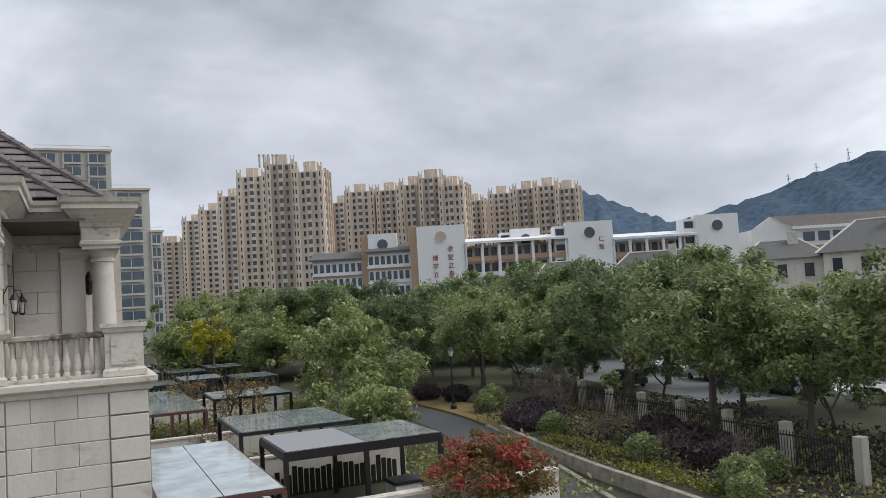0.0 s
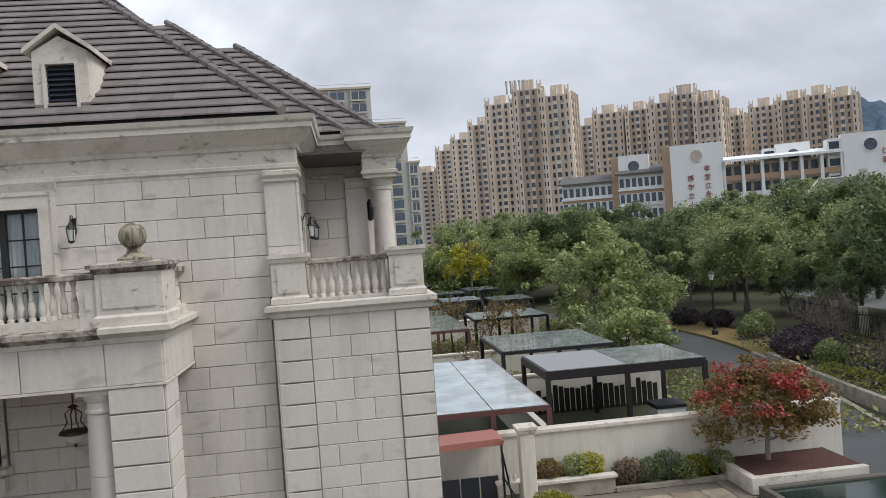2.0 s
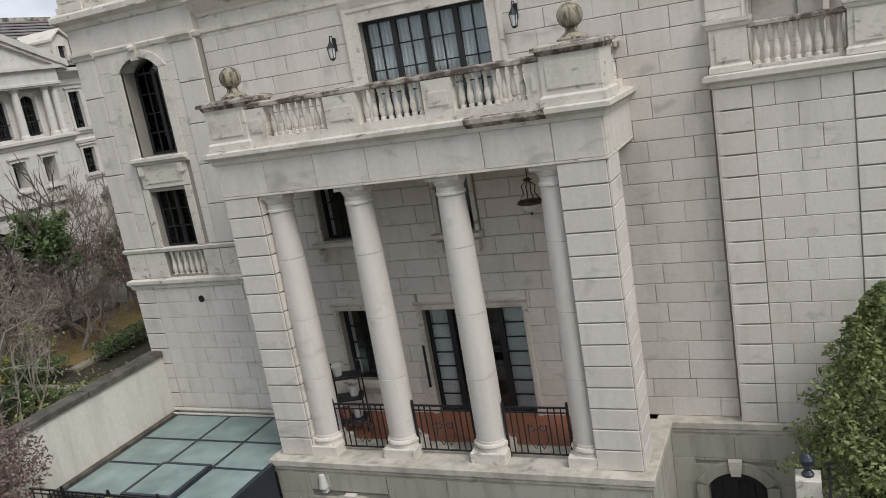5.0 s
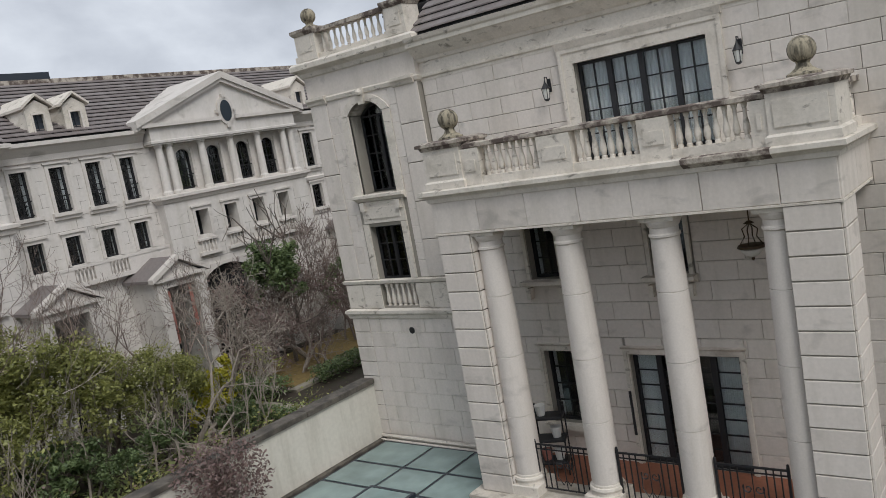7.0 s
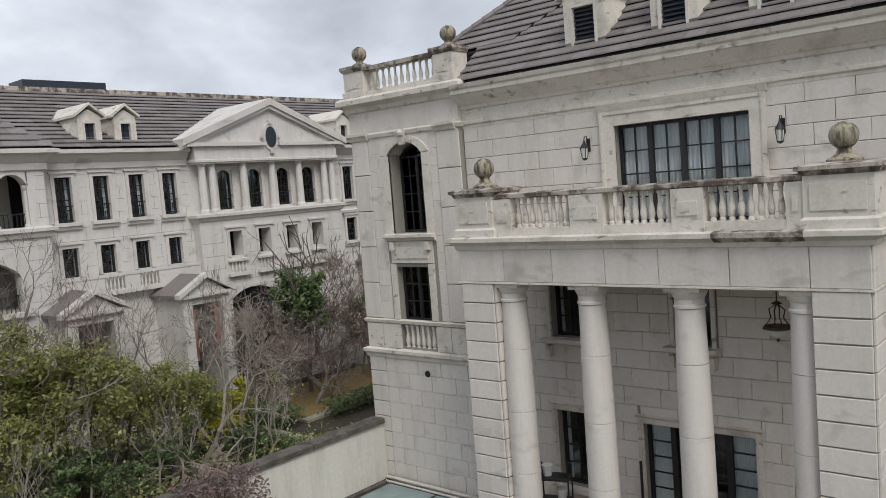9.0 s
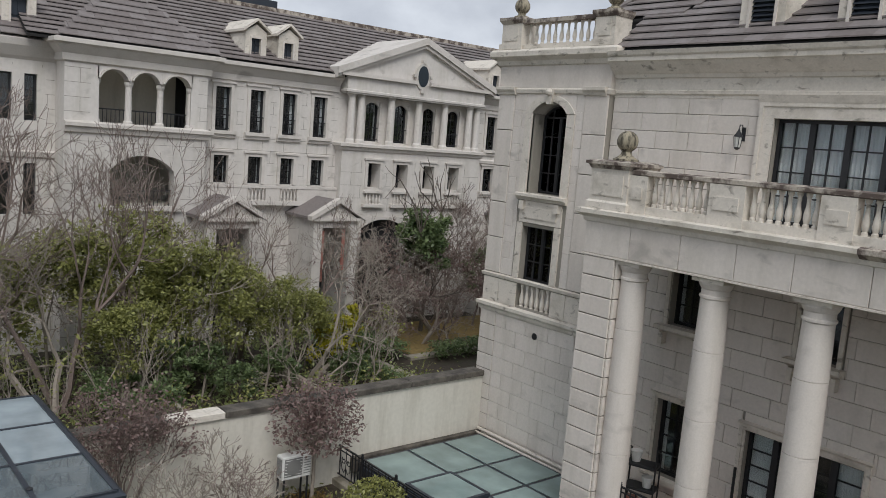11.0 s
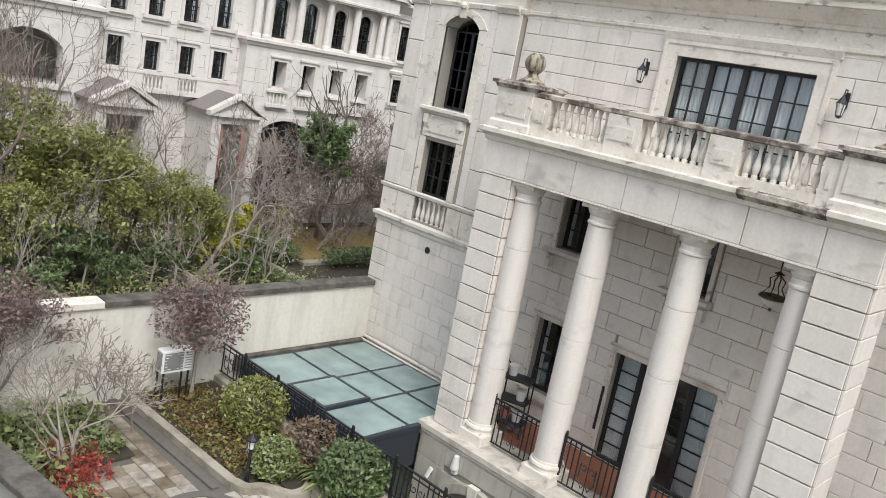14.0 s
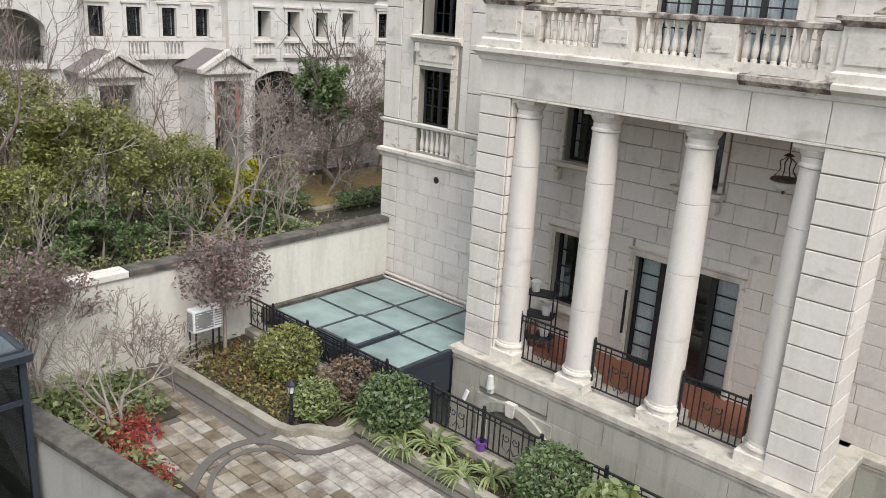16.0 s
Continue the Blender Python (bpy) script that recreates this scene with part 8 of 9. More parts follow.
part("body", Shape().lathe(0, 0, 0, [(0.1, 0), (0.1, 0.04), (0.05, 0.1), (0.11, 0.22), (0.12, 0.3), (0.08, 0.36), (0.03, 0.4)], 10), GREY_METAL, urn)
urn.matrix_basis = at(-0.42, 13.1, 0.78)

# ---- the right-hand courtyard ----
yard_edge = tagged(part("yard_border", Shape().box(6.3, 6.6, 17, 24.8, -0.02, 0.03).box(10.9, 11.2, 15, 24.8, -0.02, 0.03), PAVE_BAND), "brown border strips of the courtyard paving", "paving", kind="structure")
gate_pillar = thing("gate_pillar", "cream stone gate pillar with moulded cap", "pillar")
part("shaft", Shape().soft_box(-0.22, 0.22, -0.22, 0.22, 0, 2.42), RENDERED, gate_pillar)
part("cap", Shape().moulding([(-0.22, 0.22), (-0.22, -0.22), (0.22, -0.22), (0.22, 0.22)], [(0, 2.36), (0.04, 2.4), (0.06, 2.5), (0.1, 2.52), (0.1, 2.6), (-0.2, 2.64)], True).box(-0.2, 0.2, -0.2, 0.2, 2.4, 2.63), STONE_TRIM, gate_pillar)
gate_pillar.matrix_basis = at(4.75, 24.0, 0)
awning = thing("awning", "faded red awning over dark metal panels by the steps", "awning")
part("canopy", Shape().prism([(2.0, 1.95), (4.1, 2.0), (4.15, 2.12), (4.0, 2.2), (2.0, 2.16)], 24.3, 25.6), RED_CLOTH, awning)
part("post", Shape().box(4.02, 4.08, 24.3, 24.36, 0, 2.0), BLACK_METAL, awning)
part("frame", Shape().tube([(4.05, 24.4, 1.9), (4.3, 24.4, 0.2)], 0.03, 5).tube([(4.05, 24.4, 1.0), (4.5, 23.6, 0.1)], 0.03, 5), BLACK_METAL, awning)
for k in range(3):
    part("panel", Shape().soft_box(2.2 + k * 0.62, 2.78 + k * 0.62, 25.1, 25.16, 0.05, 0.85), GREY_METAL, awning)
bench = thing("stone_shelf", "white stone shelf with bottles beside the pillar", "shelf")
part("slab", Shape().soft_box(-0.45, 0.45, -0.22, 0.22, 0.7, 0.78), STONE_TRIM, bench)
part("foot", Shape().soft_box(-0.4, -0.28, -0.18, 0.18, 0, 0.7).soft_box(0.28, 0.4, -0.18, 0.18, 0, 0.7), STONE_TRIM, bench)
bench.matrix_basis = at(4.3, 24.6, 0.0)
for k, (x, h) in enumerate(((4.1, 0.28), (4.3, 0.34), (4.45, 0.25))):
    b = thing("bottle", "dark bottle on the stone shelf", "bottle", "bottles on the shelf")
    part("glass", Shape().lathe(0, 0, 0, [(0.045, 0), (0.045, h * 0.6), (0.015, h * 0.8), (0.015, h)], 8), (BRONZE, WHITE_PLASTIC, LAMP_GLASS)[k], b)
    b.matrix_basis = at(x, 24.62, 0.78)
pl1 = thing("planter", "raised cream stone planter along the courtyard wall", "planter")
part("front", Shape().soft_box(5.2, 7.7, 24.85, 25.0, 0, 0.5).soft_box(7.55, 7.7, 25.0, 25.75, 0, 0.5), KERB, pl1)
part("coping", Shape().soft_box(5.15, 7.76, 24.75, 25.08, 0.5, 0.6), STONE_TRIM, pl1)
part("soil", Shape().box(5.2, 7.55, 25.0, 25.75, 0, 0.48), SOIL, pl1)
pl2 = thing("planter", "low stone edged bed along the courtyard wall", "planter")
part("front", Shape().soft_box(7.7, 11.4, 24.8, 24.95, 0, 0.16), KERB, pl2)
part("soil", Shape().box(7.7, 11.4, 24.95, 25.75, 0, 0.1), SOIL, pl2)
pl3 = thing("planter", "raised square stone bed under the red maple", "planter")
part("front", Shape().soft_box(11.4, 15.2, 23.2, 23.45, 0, 0.5).soft_box(11.4, 11.65, 23.45, 25.7, 0, 0.5), STONE_TRIM, pl3)
part("soil", Shape().box(11.65, 15.2, 23.45, 25.7, 0, 0.45), material("red_leaf_litter", (0.10, 0.045, 0.035), 0.95, grain=0.4, grain_scale=14, stain=0.5, stain_color=(0.06, 0.04, 0.03), stain_scale=4, bump=0.5), pl3, "soil strewn with fallen red leaves")
pond = thing("pond", "dark square garden pond with slate rim and pebbles", "pond")
part("rim", Shape().soft_box(11.5, 15.5, 16.0, 16.2, 0, 0.32).soft_box(11.5, 11.7, 16.2, 22.8, 0, 0.32).soft_box(11.5, 15.5, 22.8, 23.0, 0, 0.32), PAVE_EDGE, pond)
part("water", Shape().box(11.7, 15.5, 16.2, 22.8, 0.0, 0.25), POND, pond)
tagged(part("pebbles", leaf_mesh("pebbles", np.stack([np.random.default_rng(6).uniform(11.22, 11.48, 700), np.random.default_rng(7).uniform(16, 23, 700), np.full(700, 0.03)], 1), 0.06, KERB, np.random.default_rng(8), 2.0, 1.1), None), "strip of grey pebbles beside the pond", "pebbles", kind="stuff")
for x, y, r in ((4.75, 21.0, 1.0), (2.35, 21.3, 0.9), (4.75, 16.9, 0.9)):
    tray = thing("tree_pit", "square stone edged planting pit", "planter", "planting pits")
    part("edging", Shape().moulding([(-r * 0.72, -r * 0.72), (r * 0.72, -r * 0.72), (r * 0.72, r * 0.72), (-r * 0.72, r * 0.72)], [(0, 0), (0.14, 0), (0.14, 0.13), (0.0, 0.15)], True), KERB, tray)
    part("soil", Shape().box(-r * 0.72, r * 0.72, -r * 0.72, r * 0.72, 0, 0.09), SOIL, tray)
    tray.matrix_basis = at(x, y, 0, 6)
arcq = [(2.2 + 2.6 * math.cos(a), 18.0 + 2.4 * math.sin(a)) for a in [radians(d) for d in range(-20, 130, 10)]]
part("border_arc", ribbon(arcq, -0.12, 0.12, -0.02, 0.035), PAVE_BAND, yard_edge)
ros = Shape()
for k in range(8):
    a = k * math.pi / 4
    ros.lathe(8.25 + 0.42 * math.cos(a), 18.7 + 0.42 * math.sin(a), 0.02, [(0.2, 0), (0.19, 0.022), (0.12, 0.014), (0.02, 0.02)], 10)
    ros.lathe(8.25 + 0.85 * math.cos(a + 0.39), 18.7 + 0.85 * math.sin(a + 0.39), 0.02, [(0.12, 0), (0.11, 0.02), (0.02, 0.022)], 8)
ros.lathe(8.25, 18.7, 0.02, [(0.16, 0), (0.14, 0.03), (0.02, 0.03)], 12)
tagged(part("carved_medallion", ros, CARVING), "carved flower medallion in the courtyard paving", "carving", kind="structure")

# ---- neighbouring gardens: canopies and pergolas ----
def canopy(name, label, x0, x1, y0, y1, z, glass, beam, tilt=0.0, legs=True, cols=2, rows=3, thick=0.16):
    t = thing(name, label, "canopy", "garden canopies")
    dz = tilt
    for x in (x0, x1):
        part("beam", Shape().add([(x - 0.07, y0, z - thick), (x + 0.07, y0, z - thick), (x + 0.07, y0, z), (x - 0.07, y0, z), (x - 0.07, y1, z + dz - thick), (x + 0.07, y1, z + dz - thick), (x + 0.07, y1, z + dz), (x - 0.07, y1, z + dz)], [(0, 1, 2, 3), (7, 6, 5, 4), (0, 4, 5, 1), (1, 5, 6, 2), (2, 6, 7, 3), (3, 7, 4, 0)]), beam, t)
    part("beam", Shape().box(x0, x1, y0 - 0.07, y0 + 0.07, z - thick, z - 0.004), beam, t)
    part("beam", Shape().box(x0, x1, y1 - 0.07, y1 + 0.07, z + dz - thick, z + dz - 0.004), beam, t)
    for i in range(cols):
        for j in range(rows):
            a, b = x0 + (x1 - x0) * i / cols + 0.02, x0 + (x1 - x0) * (i + 1) / cols - 0.02
            c, d = y0 + (y1 - y0) * j / rows, y0 + (y1 - y0) * (j + 1) / rows - 0.03
            za, zb = z + dz * j / rows, z + dz * (j + 1) / rows
            g = glass if not isinstance(glass, (list, tuple)) else glass[i % len(glass)]
            part("pane", Shape().add([(a, c, za + 0.01), (b, c, za + 0.01), (b, d, zb + 0.01), (a, d, zb + 0.01), (a, c, za + 0.03), (b, c, za + 0.03), (b, d, zb + 0.03), (a, d, zb + 0.03)], [(3, 2, 1, 0), (4, 5, 6, 7), (0, 1, 5, 4), (1, 2, 6, 5), (2, 3, 7, 6), (3, 0, 4, 7)]), g, t)
    if legs:
        for x in (x0, (x0 + x1) / 2, x1):
            for y in (y0, y1):
                part("post", Shape().box(x - 0.09, x + 0.09, y - 0.09, y + 0.09, -0.02, z - 0.1), beam, t)
    return t


canopy("glass_canopy", "pale blue sheet canopy on red-brown beams", 2.3, 6.1, 26.5, 37.8, 2.6, PALE_SHEET, WOOD_RED, 0.0, True, 2, 3)
canopy("pergola", "black steel pergola with grey and glass roof panels", 7.3, 13.8, 31.4, 36.0, 2.85, [material("grey_roof_panel", (0.30, 0.30, 0.31), 0.5, grain=0.05), PERGOLA_GLASS], material("black_brown_steel", (0.02, 0.016, 0.018), 0.4), 0.0, True, 2, 1, 0.35)
canopy("glass_canopy", "wet glass canopy on dark beams", 6.8, 12.3, 38.2, 44.6, 2.8, PERGOLA_GLASS, BLACK_METAL, 0.0, True, 2, 2)
canopy("glass_canopy", "glass canopy with dark wooden posts", 3.0, 6.8, 49.5, 64, 2.8, PERGOLA_GLASS, WOOD_RED, 0.0, True, 2, 3)
canopy("glass_canopy", "dusty glass canopy in a neighbouring garden", 8.0, 13.0, 54.5, 59.5, 2.8, PALE_SHEET, BLACK_METAL, 0.0, True, 2, 2)
for k in range(9):
    x = 4 + (k % 3) * 4.2
    y = 72 + (k // 3) * 14 + (k % 2) * 3
    canopy("glass_canopy", "pale canopy roof in a far garden", x, x + 3.6, y, y + 5, 2.6, PALE_SHEET if k % 2 else PERGOLA_GLASS, BLACK_METAL, 0.0, True, 1, 1)
for x0, x1, y, h, nm in ((6.5, 14.4, 37.2, 1.7, "cream rendered wall between gardens"), (1.5, 16.0, 47.0, 1.6, "cream garden wall behind the canopies"), (1.5, 15.0, 66.0, 1.6, "cream wall of a far garden")):
    w = tagged(part("yard_wall", Shape().box(x0, x1, y, y + 0.25, -0.1, h), RENDERED), nm, "wall", kind="structure")
    part("coping", Shape().soft_box(x0, x1, y - 0.06, y + 0.31, h, h + 0.1), STONE_TRIM, w)
for x in (6.2,):
    tagged(part("yard_wall", Shape().box(x, x + 0.25, 26.2, 47, -0.1, 1.5), RENDERED), "cream rendered wall between gardens", "wall", kind="structure")
fr = random.Random(3)
fence = thing("board_fence", "uneven charred black board fence under the pergola", "fence")
for k in range(24):
    x = 7.4 + k * 0.265
    h = fr.uniform(0.8, 1.3)
    part("board", Shape().soft_box(x, x + 0.225, 36.6 + fr.uniform(-0.02, 0.02), 36.64, 0, h), FENCE_BLACK, fence)
tub = thing("hot_tub", "white box with dark lid under the pergola", "hot tub")
part("case", Shape().soft_box(12.0, 13.2, 32.2, 33.4, 0, 0.75), WHITE_PLASTIC, tub)
part("lid", Shape().soft_box(11.95, 13.25, 32.15, 33.45, 0.75, 0.9), BLACK_METAL, tub)


def street_lamp(h=4.2):
    t = thing("street_lamp", "tall black street lamp with frosted lantern", "lamp", "street lamps")
    part("base", Shape().lathe(0, 0, 0, [(0.22, 0), (0.22, 0.25), (0.12, 0.35), (0.1, 0.6)], 10), BLACK_METAL, t)
    part("pole", Shape().lathe(0, 0, 0.6, [(0.08, 0), (0.06, h - 1.2)], 8), BLACK_METAL, t)
    part("lantern_glass", Shape().lathe(0, 0, h - 0.6, [(0.12, 0), (0.2, 0.4)], 8), LAMP_GLASS, t)
    part("hood", Shape().lathe(0, 0, h - 0.2, [(0.26, 0), (0.2, 0.08), (0.05, 0.2), (0.02, 0.3)], 8), BLACK_METAL, t)
    return t


repeat(street_lamp(), [(25.7, 56.2, 0.1, 0, 1.1), (27.5, 76, 0.0, 0, 1.1)])
ironfence = thing("estate_fence", "black iron estate fence with stone piers", "fence")
for k in range(9):
    a = (26.4 + 0.76 * k, 21.5 + 4.2 * k)
    part("pier", Shape().soft_box(a[0] - 0.2, a[0] + 0.2, a[1] - 0.2, a[1] + 0.2, 0.2, 2.4), PLINTH, ironfence)
    s = Shape().box(a[0] - 0.03, a[0] + 0.03, a[1], a[1] + 4.2, 2.0, 2.06).box(a[0] - 0.03, a[0] + 0.03, a[1], a[1] + 4.2, 0.7, 0.76)
    for j in range(28):
        s.box(a[0] - 0.012, a[0] + 0.012, a[1] + 0.15 * j - 0.012, a[1] + 0.15 * j + 0.012, 0.5, 2.2)
    part("panel", s, BLACK_METAL, ironfence)["kind"] = "stuff"


def parked_car(mat):
    t = thing("parked_car", "parked car behind the estate fence", "car", "parked cars")
    body = [(-2.1, 0.35), (2.1, 0.35), (2.15, 0.7), (1.5, 0.92), (0.9, 1.4), (-0.9, 1.45), (-1.7, 0.98), (-2.15, 0.85)]
    part("body", Shape().prism(body, -0.85, 0.85), mat, t)
    part("glass", Shape().prism([(1.35, 0.95), (0.85, 1.36), (-0.85, 1.41), (-1.5, 1.0)], -0.86, 0.86), FAR_WINDOW, t)
    for x in (-1.3, 1.3):
        for y in (-0.8, 0.8):
            part("wheel", Shape().lathe(0, 0, -0.1, [(0.3, 0), (0.32, 0.03), (0.32, 0.17), (0.3, 0.2)], 14).turned(Matrix.Translation((x, y, 0.32)) @ Matrix.Rotation(radians(90), 4, "X")), BLACK_METAL, t)
    return t


repeat(parked_car(CAR_WHITE), [(44.0 + 1.2 * k, 30 + 5.2 * k, 0.0, 80, 1.0) for k in range(8)])
repeat(parked_car(GREY_METAL), [(47.0, 44.0, 0, 85, 1.0), (43.0, 58, 0, 80, 1.0)])
tagged(part("outer_road", ribbon([(46, 10), (44, 40), (48, 70), (56, 110)], -4.0, 12.0, -0.3, 0.02), PALE_ROAD), "pale asphalt road outside the estate", "road", kind="structure")
# fence-side pale wall beyond the road
tagged(part("street_wall", ribbon([(60, 10), (60, 40), (64, 70), (72, 110)], 0, 0.3, -0.3, 2.2), WHITE_PAINT), "pale wall across the outer road", "wall", kind="structure")

# ---- distance: towers, school, hills ----
def polar(az, d):
    return d * math.sin(radians(az)), d * math.cos(radians(az))


def tower(x, y, turn, w, depth, h, floors, label, crown=True, bays=5, dark=False):
    """Residential tower: shaft with projecting bays, rows of windows, and pronged parapet."""
    t = thing("apartment_tower", label, "tower", "tan apartment towers")
    f = h / floors
    part("shaft", Shape().box(-w / 2, w / 2, 0, depth, -8, h), TOWER_BROWN if dark else TOWER_TAN, t)
    bw = w / bays
    for k in range(bays):
        u = -w / 2 + (k + 0.5) * bw
        if k % 2 == 0:
            part("bay", Shape().box(u - bw * 0.36, u + bw * 0.36, -1.2, 0, -8, h + (1.5 if crown else 0.3)), TOWER_TAN, t)
            part("prong", Shape().box(u - bw * 0.36, u - bw * 0.2, -1.2, 0.5, h + 1.5, h + 2.9).box(u + bw * 0.2, u + bw * 0.36, -1.2, 0.5, h + 1.5, h + 2.9), TOWER_TAN, t)
    for k in range(bays):
        u = -w / 2 + (k + 0.5) * bw
        y0 = -1.2 if k % 2 == 0 else 0.0
        ww = bw * ((0.30 if k == bays // 2 else 0.10) if k % 2 == 0 else 0.2)
        g, l = Shape(), Shape()
        for i in range(floors):
            z = i * f + 0.8
            g.box(u - ww, u + ww, y0 - 0.08, y0, z, z + f * 0.55)
            if k % 2:
                l.box(u - ww - 0.15, u + ww + 0.15, y0 - 0.3, y0 - 0.002, z - 0.25, z - 0.05)
        part("window_column", g, FAR_BLUE if k == bays // 2 else FAR_WINDOW, t)["kind"] = "stuff"
        if k % 2:
            part("sill_column", l, TOWER_BROWN if k % 2 else APART, t)["kind"] = "stuff"
    for sg in (-1, 1):
        g = Shape()
        for j in range(3):
            q = depth * (j + 0.5) / 3
            for i in range(floors):
                z = i * f + 0.9
                g.box(sg * w / 2 - 0.08, sg * w / 2 + 0.08, q - 0.45, q + 0.45, z, z + f * 0.5)
            part("side_pier", Shape().box(sg * w / 2 - 0.5, sg * w / 2 + 0.5, q + 1.0, q + 2.0, -8, h + 1.2), TOWER_BROWN, t)
        part("window_column", g, FAR_WINDOW, t)["kind"] = "stuff"
    for j in range(2):
        part("roof_house", Shape().box(-w * 0.2, w * 0.2, depth * 0.2, depth * 0.7, h, h + 4), TOWER_TAN, t) if j == 0 else None
    t.matrix_basis = Matrix.Translation((x, y, 0)) @ Matrix.Rotation(radians(turn), 4, "Z")
    return t


E_Z = 8.4
def high(az, el, d):
    return E_Z + d * math.tan(radians(el))


# a stepped row of tan towers: azimuth, distance, roof elevation, width
ROW = [(5.6, 520, 4.9, 20, 0), (7.4, 500, 6.3, 17, 1), (8.6, 450, 7.0, 16, 0), (9.9, 400, 7.9, 15, 1), (11.2, 350, 9.2, 13, 0), (13.2, 300, 10.0, 11, 1), (15.1, 295, 9.45, 11, 0),
       (17.3, 430, 7.2, 14, 1), (18.6, 380, 7.9, 14, 0), (20.6, 375, 7.9, 12, 1), (22.4, 345, 8.2, 12, 0), (23.7, 335, 8.6, 11, 1), (25.1, 330, 8.0, 11, 0), (26.6, 420, 6.8, 12, 1), (28.6, 400, 7.2, 13, 0), (30.3, 385, 7.4, 12, 1), (31.8, 370, 7.5, 12, 0), (33.2, 360, 7.2, 11, 1)]
for k, (az, d, el, w, dk) in enumerate(ROW):
    x, y = polar(az, d)
    h = high(az, el, d)
    tower(x, y, -az - 12 + (k % 3) * 4, w, 13, h, max(14, round(h / 3.0)), "tall tan apartment tower with pronged parapet", True, 5, bool(dk))
for az, d, el in ((12.6, 298, 10.45), (24.2, 333, 9.0)):
    x, y = polar(az, d)
    tk = thing("roof_vent", "pale roof vent stack on a tower", "vent", "roof vents")
    for j in range(5):
        part("stack", Shape().lathe((j - 2) * 1.6, 0, 0, [(0.35, 0), (0.35, 4.2), (0.5, 4.3), (0.5, 4.8)], 8), APART, tk)
    tk.matrix_basis = Matrix.Translation((x, y + 5, high(az, el - 0.5, d))) @ Matrix.Rotation(radians(-az), 4, "Z")

# the stepped apartment block on the left
apt = thing("apartment_block", "stepped beige apartment block with balconies", "apartment block")
D = 200
steps = [(-2.3, 2.2, 10.9), (2.2, 4.5, 8.4), (4.5, 5.25, 5.6)]
for a0, a1, el in steps:
    xa, xb = D * math.tan(radians(a0)), D * math.tan(radians(a1))
    h = high(0, el, D)
    part("wall", Shape().box(xa, xb, D, D + 16, -4, h), APART, apt)
    part("parapet", Shape().box(xa - 0.3, xb + 0.3, D - 0.4, D + 0.2, h, h + 0.5).box(xa, xb, D - 0.05, D, h + 1.2, h + 1.3), TOWER_BROWN, apt)
    n = int(h / 3.05)
    for i in range(n):
        z = h - 3.05 * (i + 1) + 0.5
        cols = max(1, round((xb - xa) / 5.5))
        for c in range(cols):
            u0 = xa + (xb - xa) * (c + 0.12) / cols
            u1 = xa + (xb - xa) * (c + 0.78) / cols
            w = part("window", Shape().box(u0, u1, D - 0.25, D, z, z + 1.9), FAR_BLUE, apt)
            part("frame", Shape().box(u0 - 0.15, u1 + 0.15, D - 0.5, D - 0.251, z - 0.5, z - 0.05).box((u0 + u1) / 2 - 0.08, (u0 + u1) / 2 + 0.08, D - 0.32, D - 0.251, z, z + 1.9).box(u0 - 0.3, u0, D - 0.6, D - 0.1, z - 0.5, z + 2.4), APART, w)

# school
school = thing("school_building", "white school building with orange brick bands and gable panels", "school")
SM = Matrix.Translation(polar(24, 172) + (0,)) @ Matrix.Rotation(radians(-24), 4, "Z")


def sch(name, s, mat, parent=None, label=""):
    return part(name, s.turned(SM), mat, parent or school, label)


def on_school(az):
    return 172 * math.tan(radians(az - 24))


def sch_h(az, el):
    return E_Z + 172 / math.cos(radians(az - 24)) * math.tan(radians(el))


for a0, a1, el, dy, fl in ((14.8, 18.4, 3.75, 6, 4), (18.9, 22.3, 4.1, 3, 4)):
    x0, x1, h = on_school(a0), on_school(a1), sch_h(a1, el)
    b = sch("wing", Shape().box(x0, x1, dy, dy + 12, -4, h - 1.2), WHITE_PAINT)
    sch("roof", Shape().add([(x0 - 0.6, dy - 1, h - 1.2), (x1, dy - 1, h - 1.2), (x1, dy + 6, h + 0.6), (x0 - 0.6, dy + 6, h + 0.6), (x0 - 0.6, dy - 1, h - 1.5), (x1, dy - 1, h - 1.5)], [(0, 1, 2, 3), (4, 5, 1, 0), (0, 3, 4), (1, 5, 2)]), GREY_ROOF, b)
    for i in range(fl):
        z = h - 1.5 - 3.3 * (i + 1) + 0.7
        n = 8
        for k in range(n):
            u = x0 + (x1 - x0) * (k + 0.5) / n
            sch("window", Shape().box(u - 0.42, u + 0.42, dy - 0.1, dy, z, z + 1.8), FAR_BLUE, b)
        sch("band", Shape().box(x0 - 0.2, x1, dy - 0.35, dy - 0.002, z - 0.75, z - 0.35), WHITE_PAINT, b)
        if i == 1:
            sch("brick_band", Shape().box(x0, x1, dy - 0.06, dy - 0.003, z + 1.95, z + 2.55), ORANGE_BRICK, b)
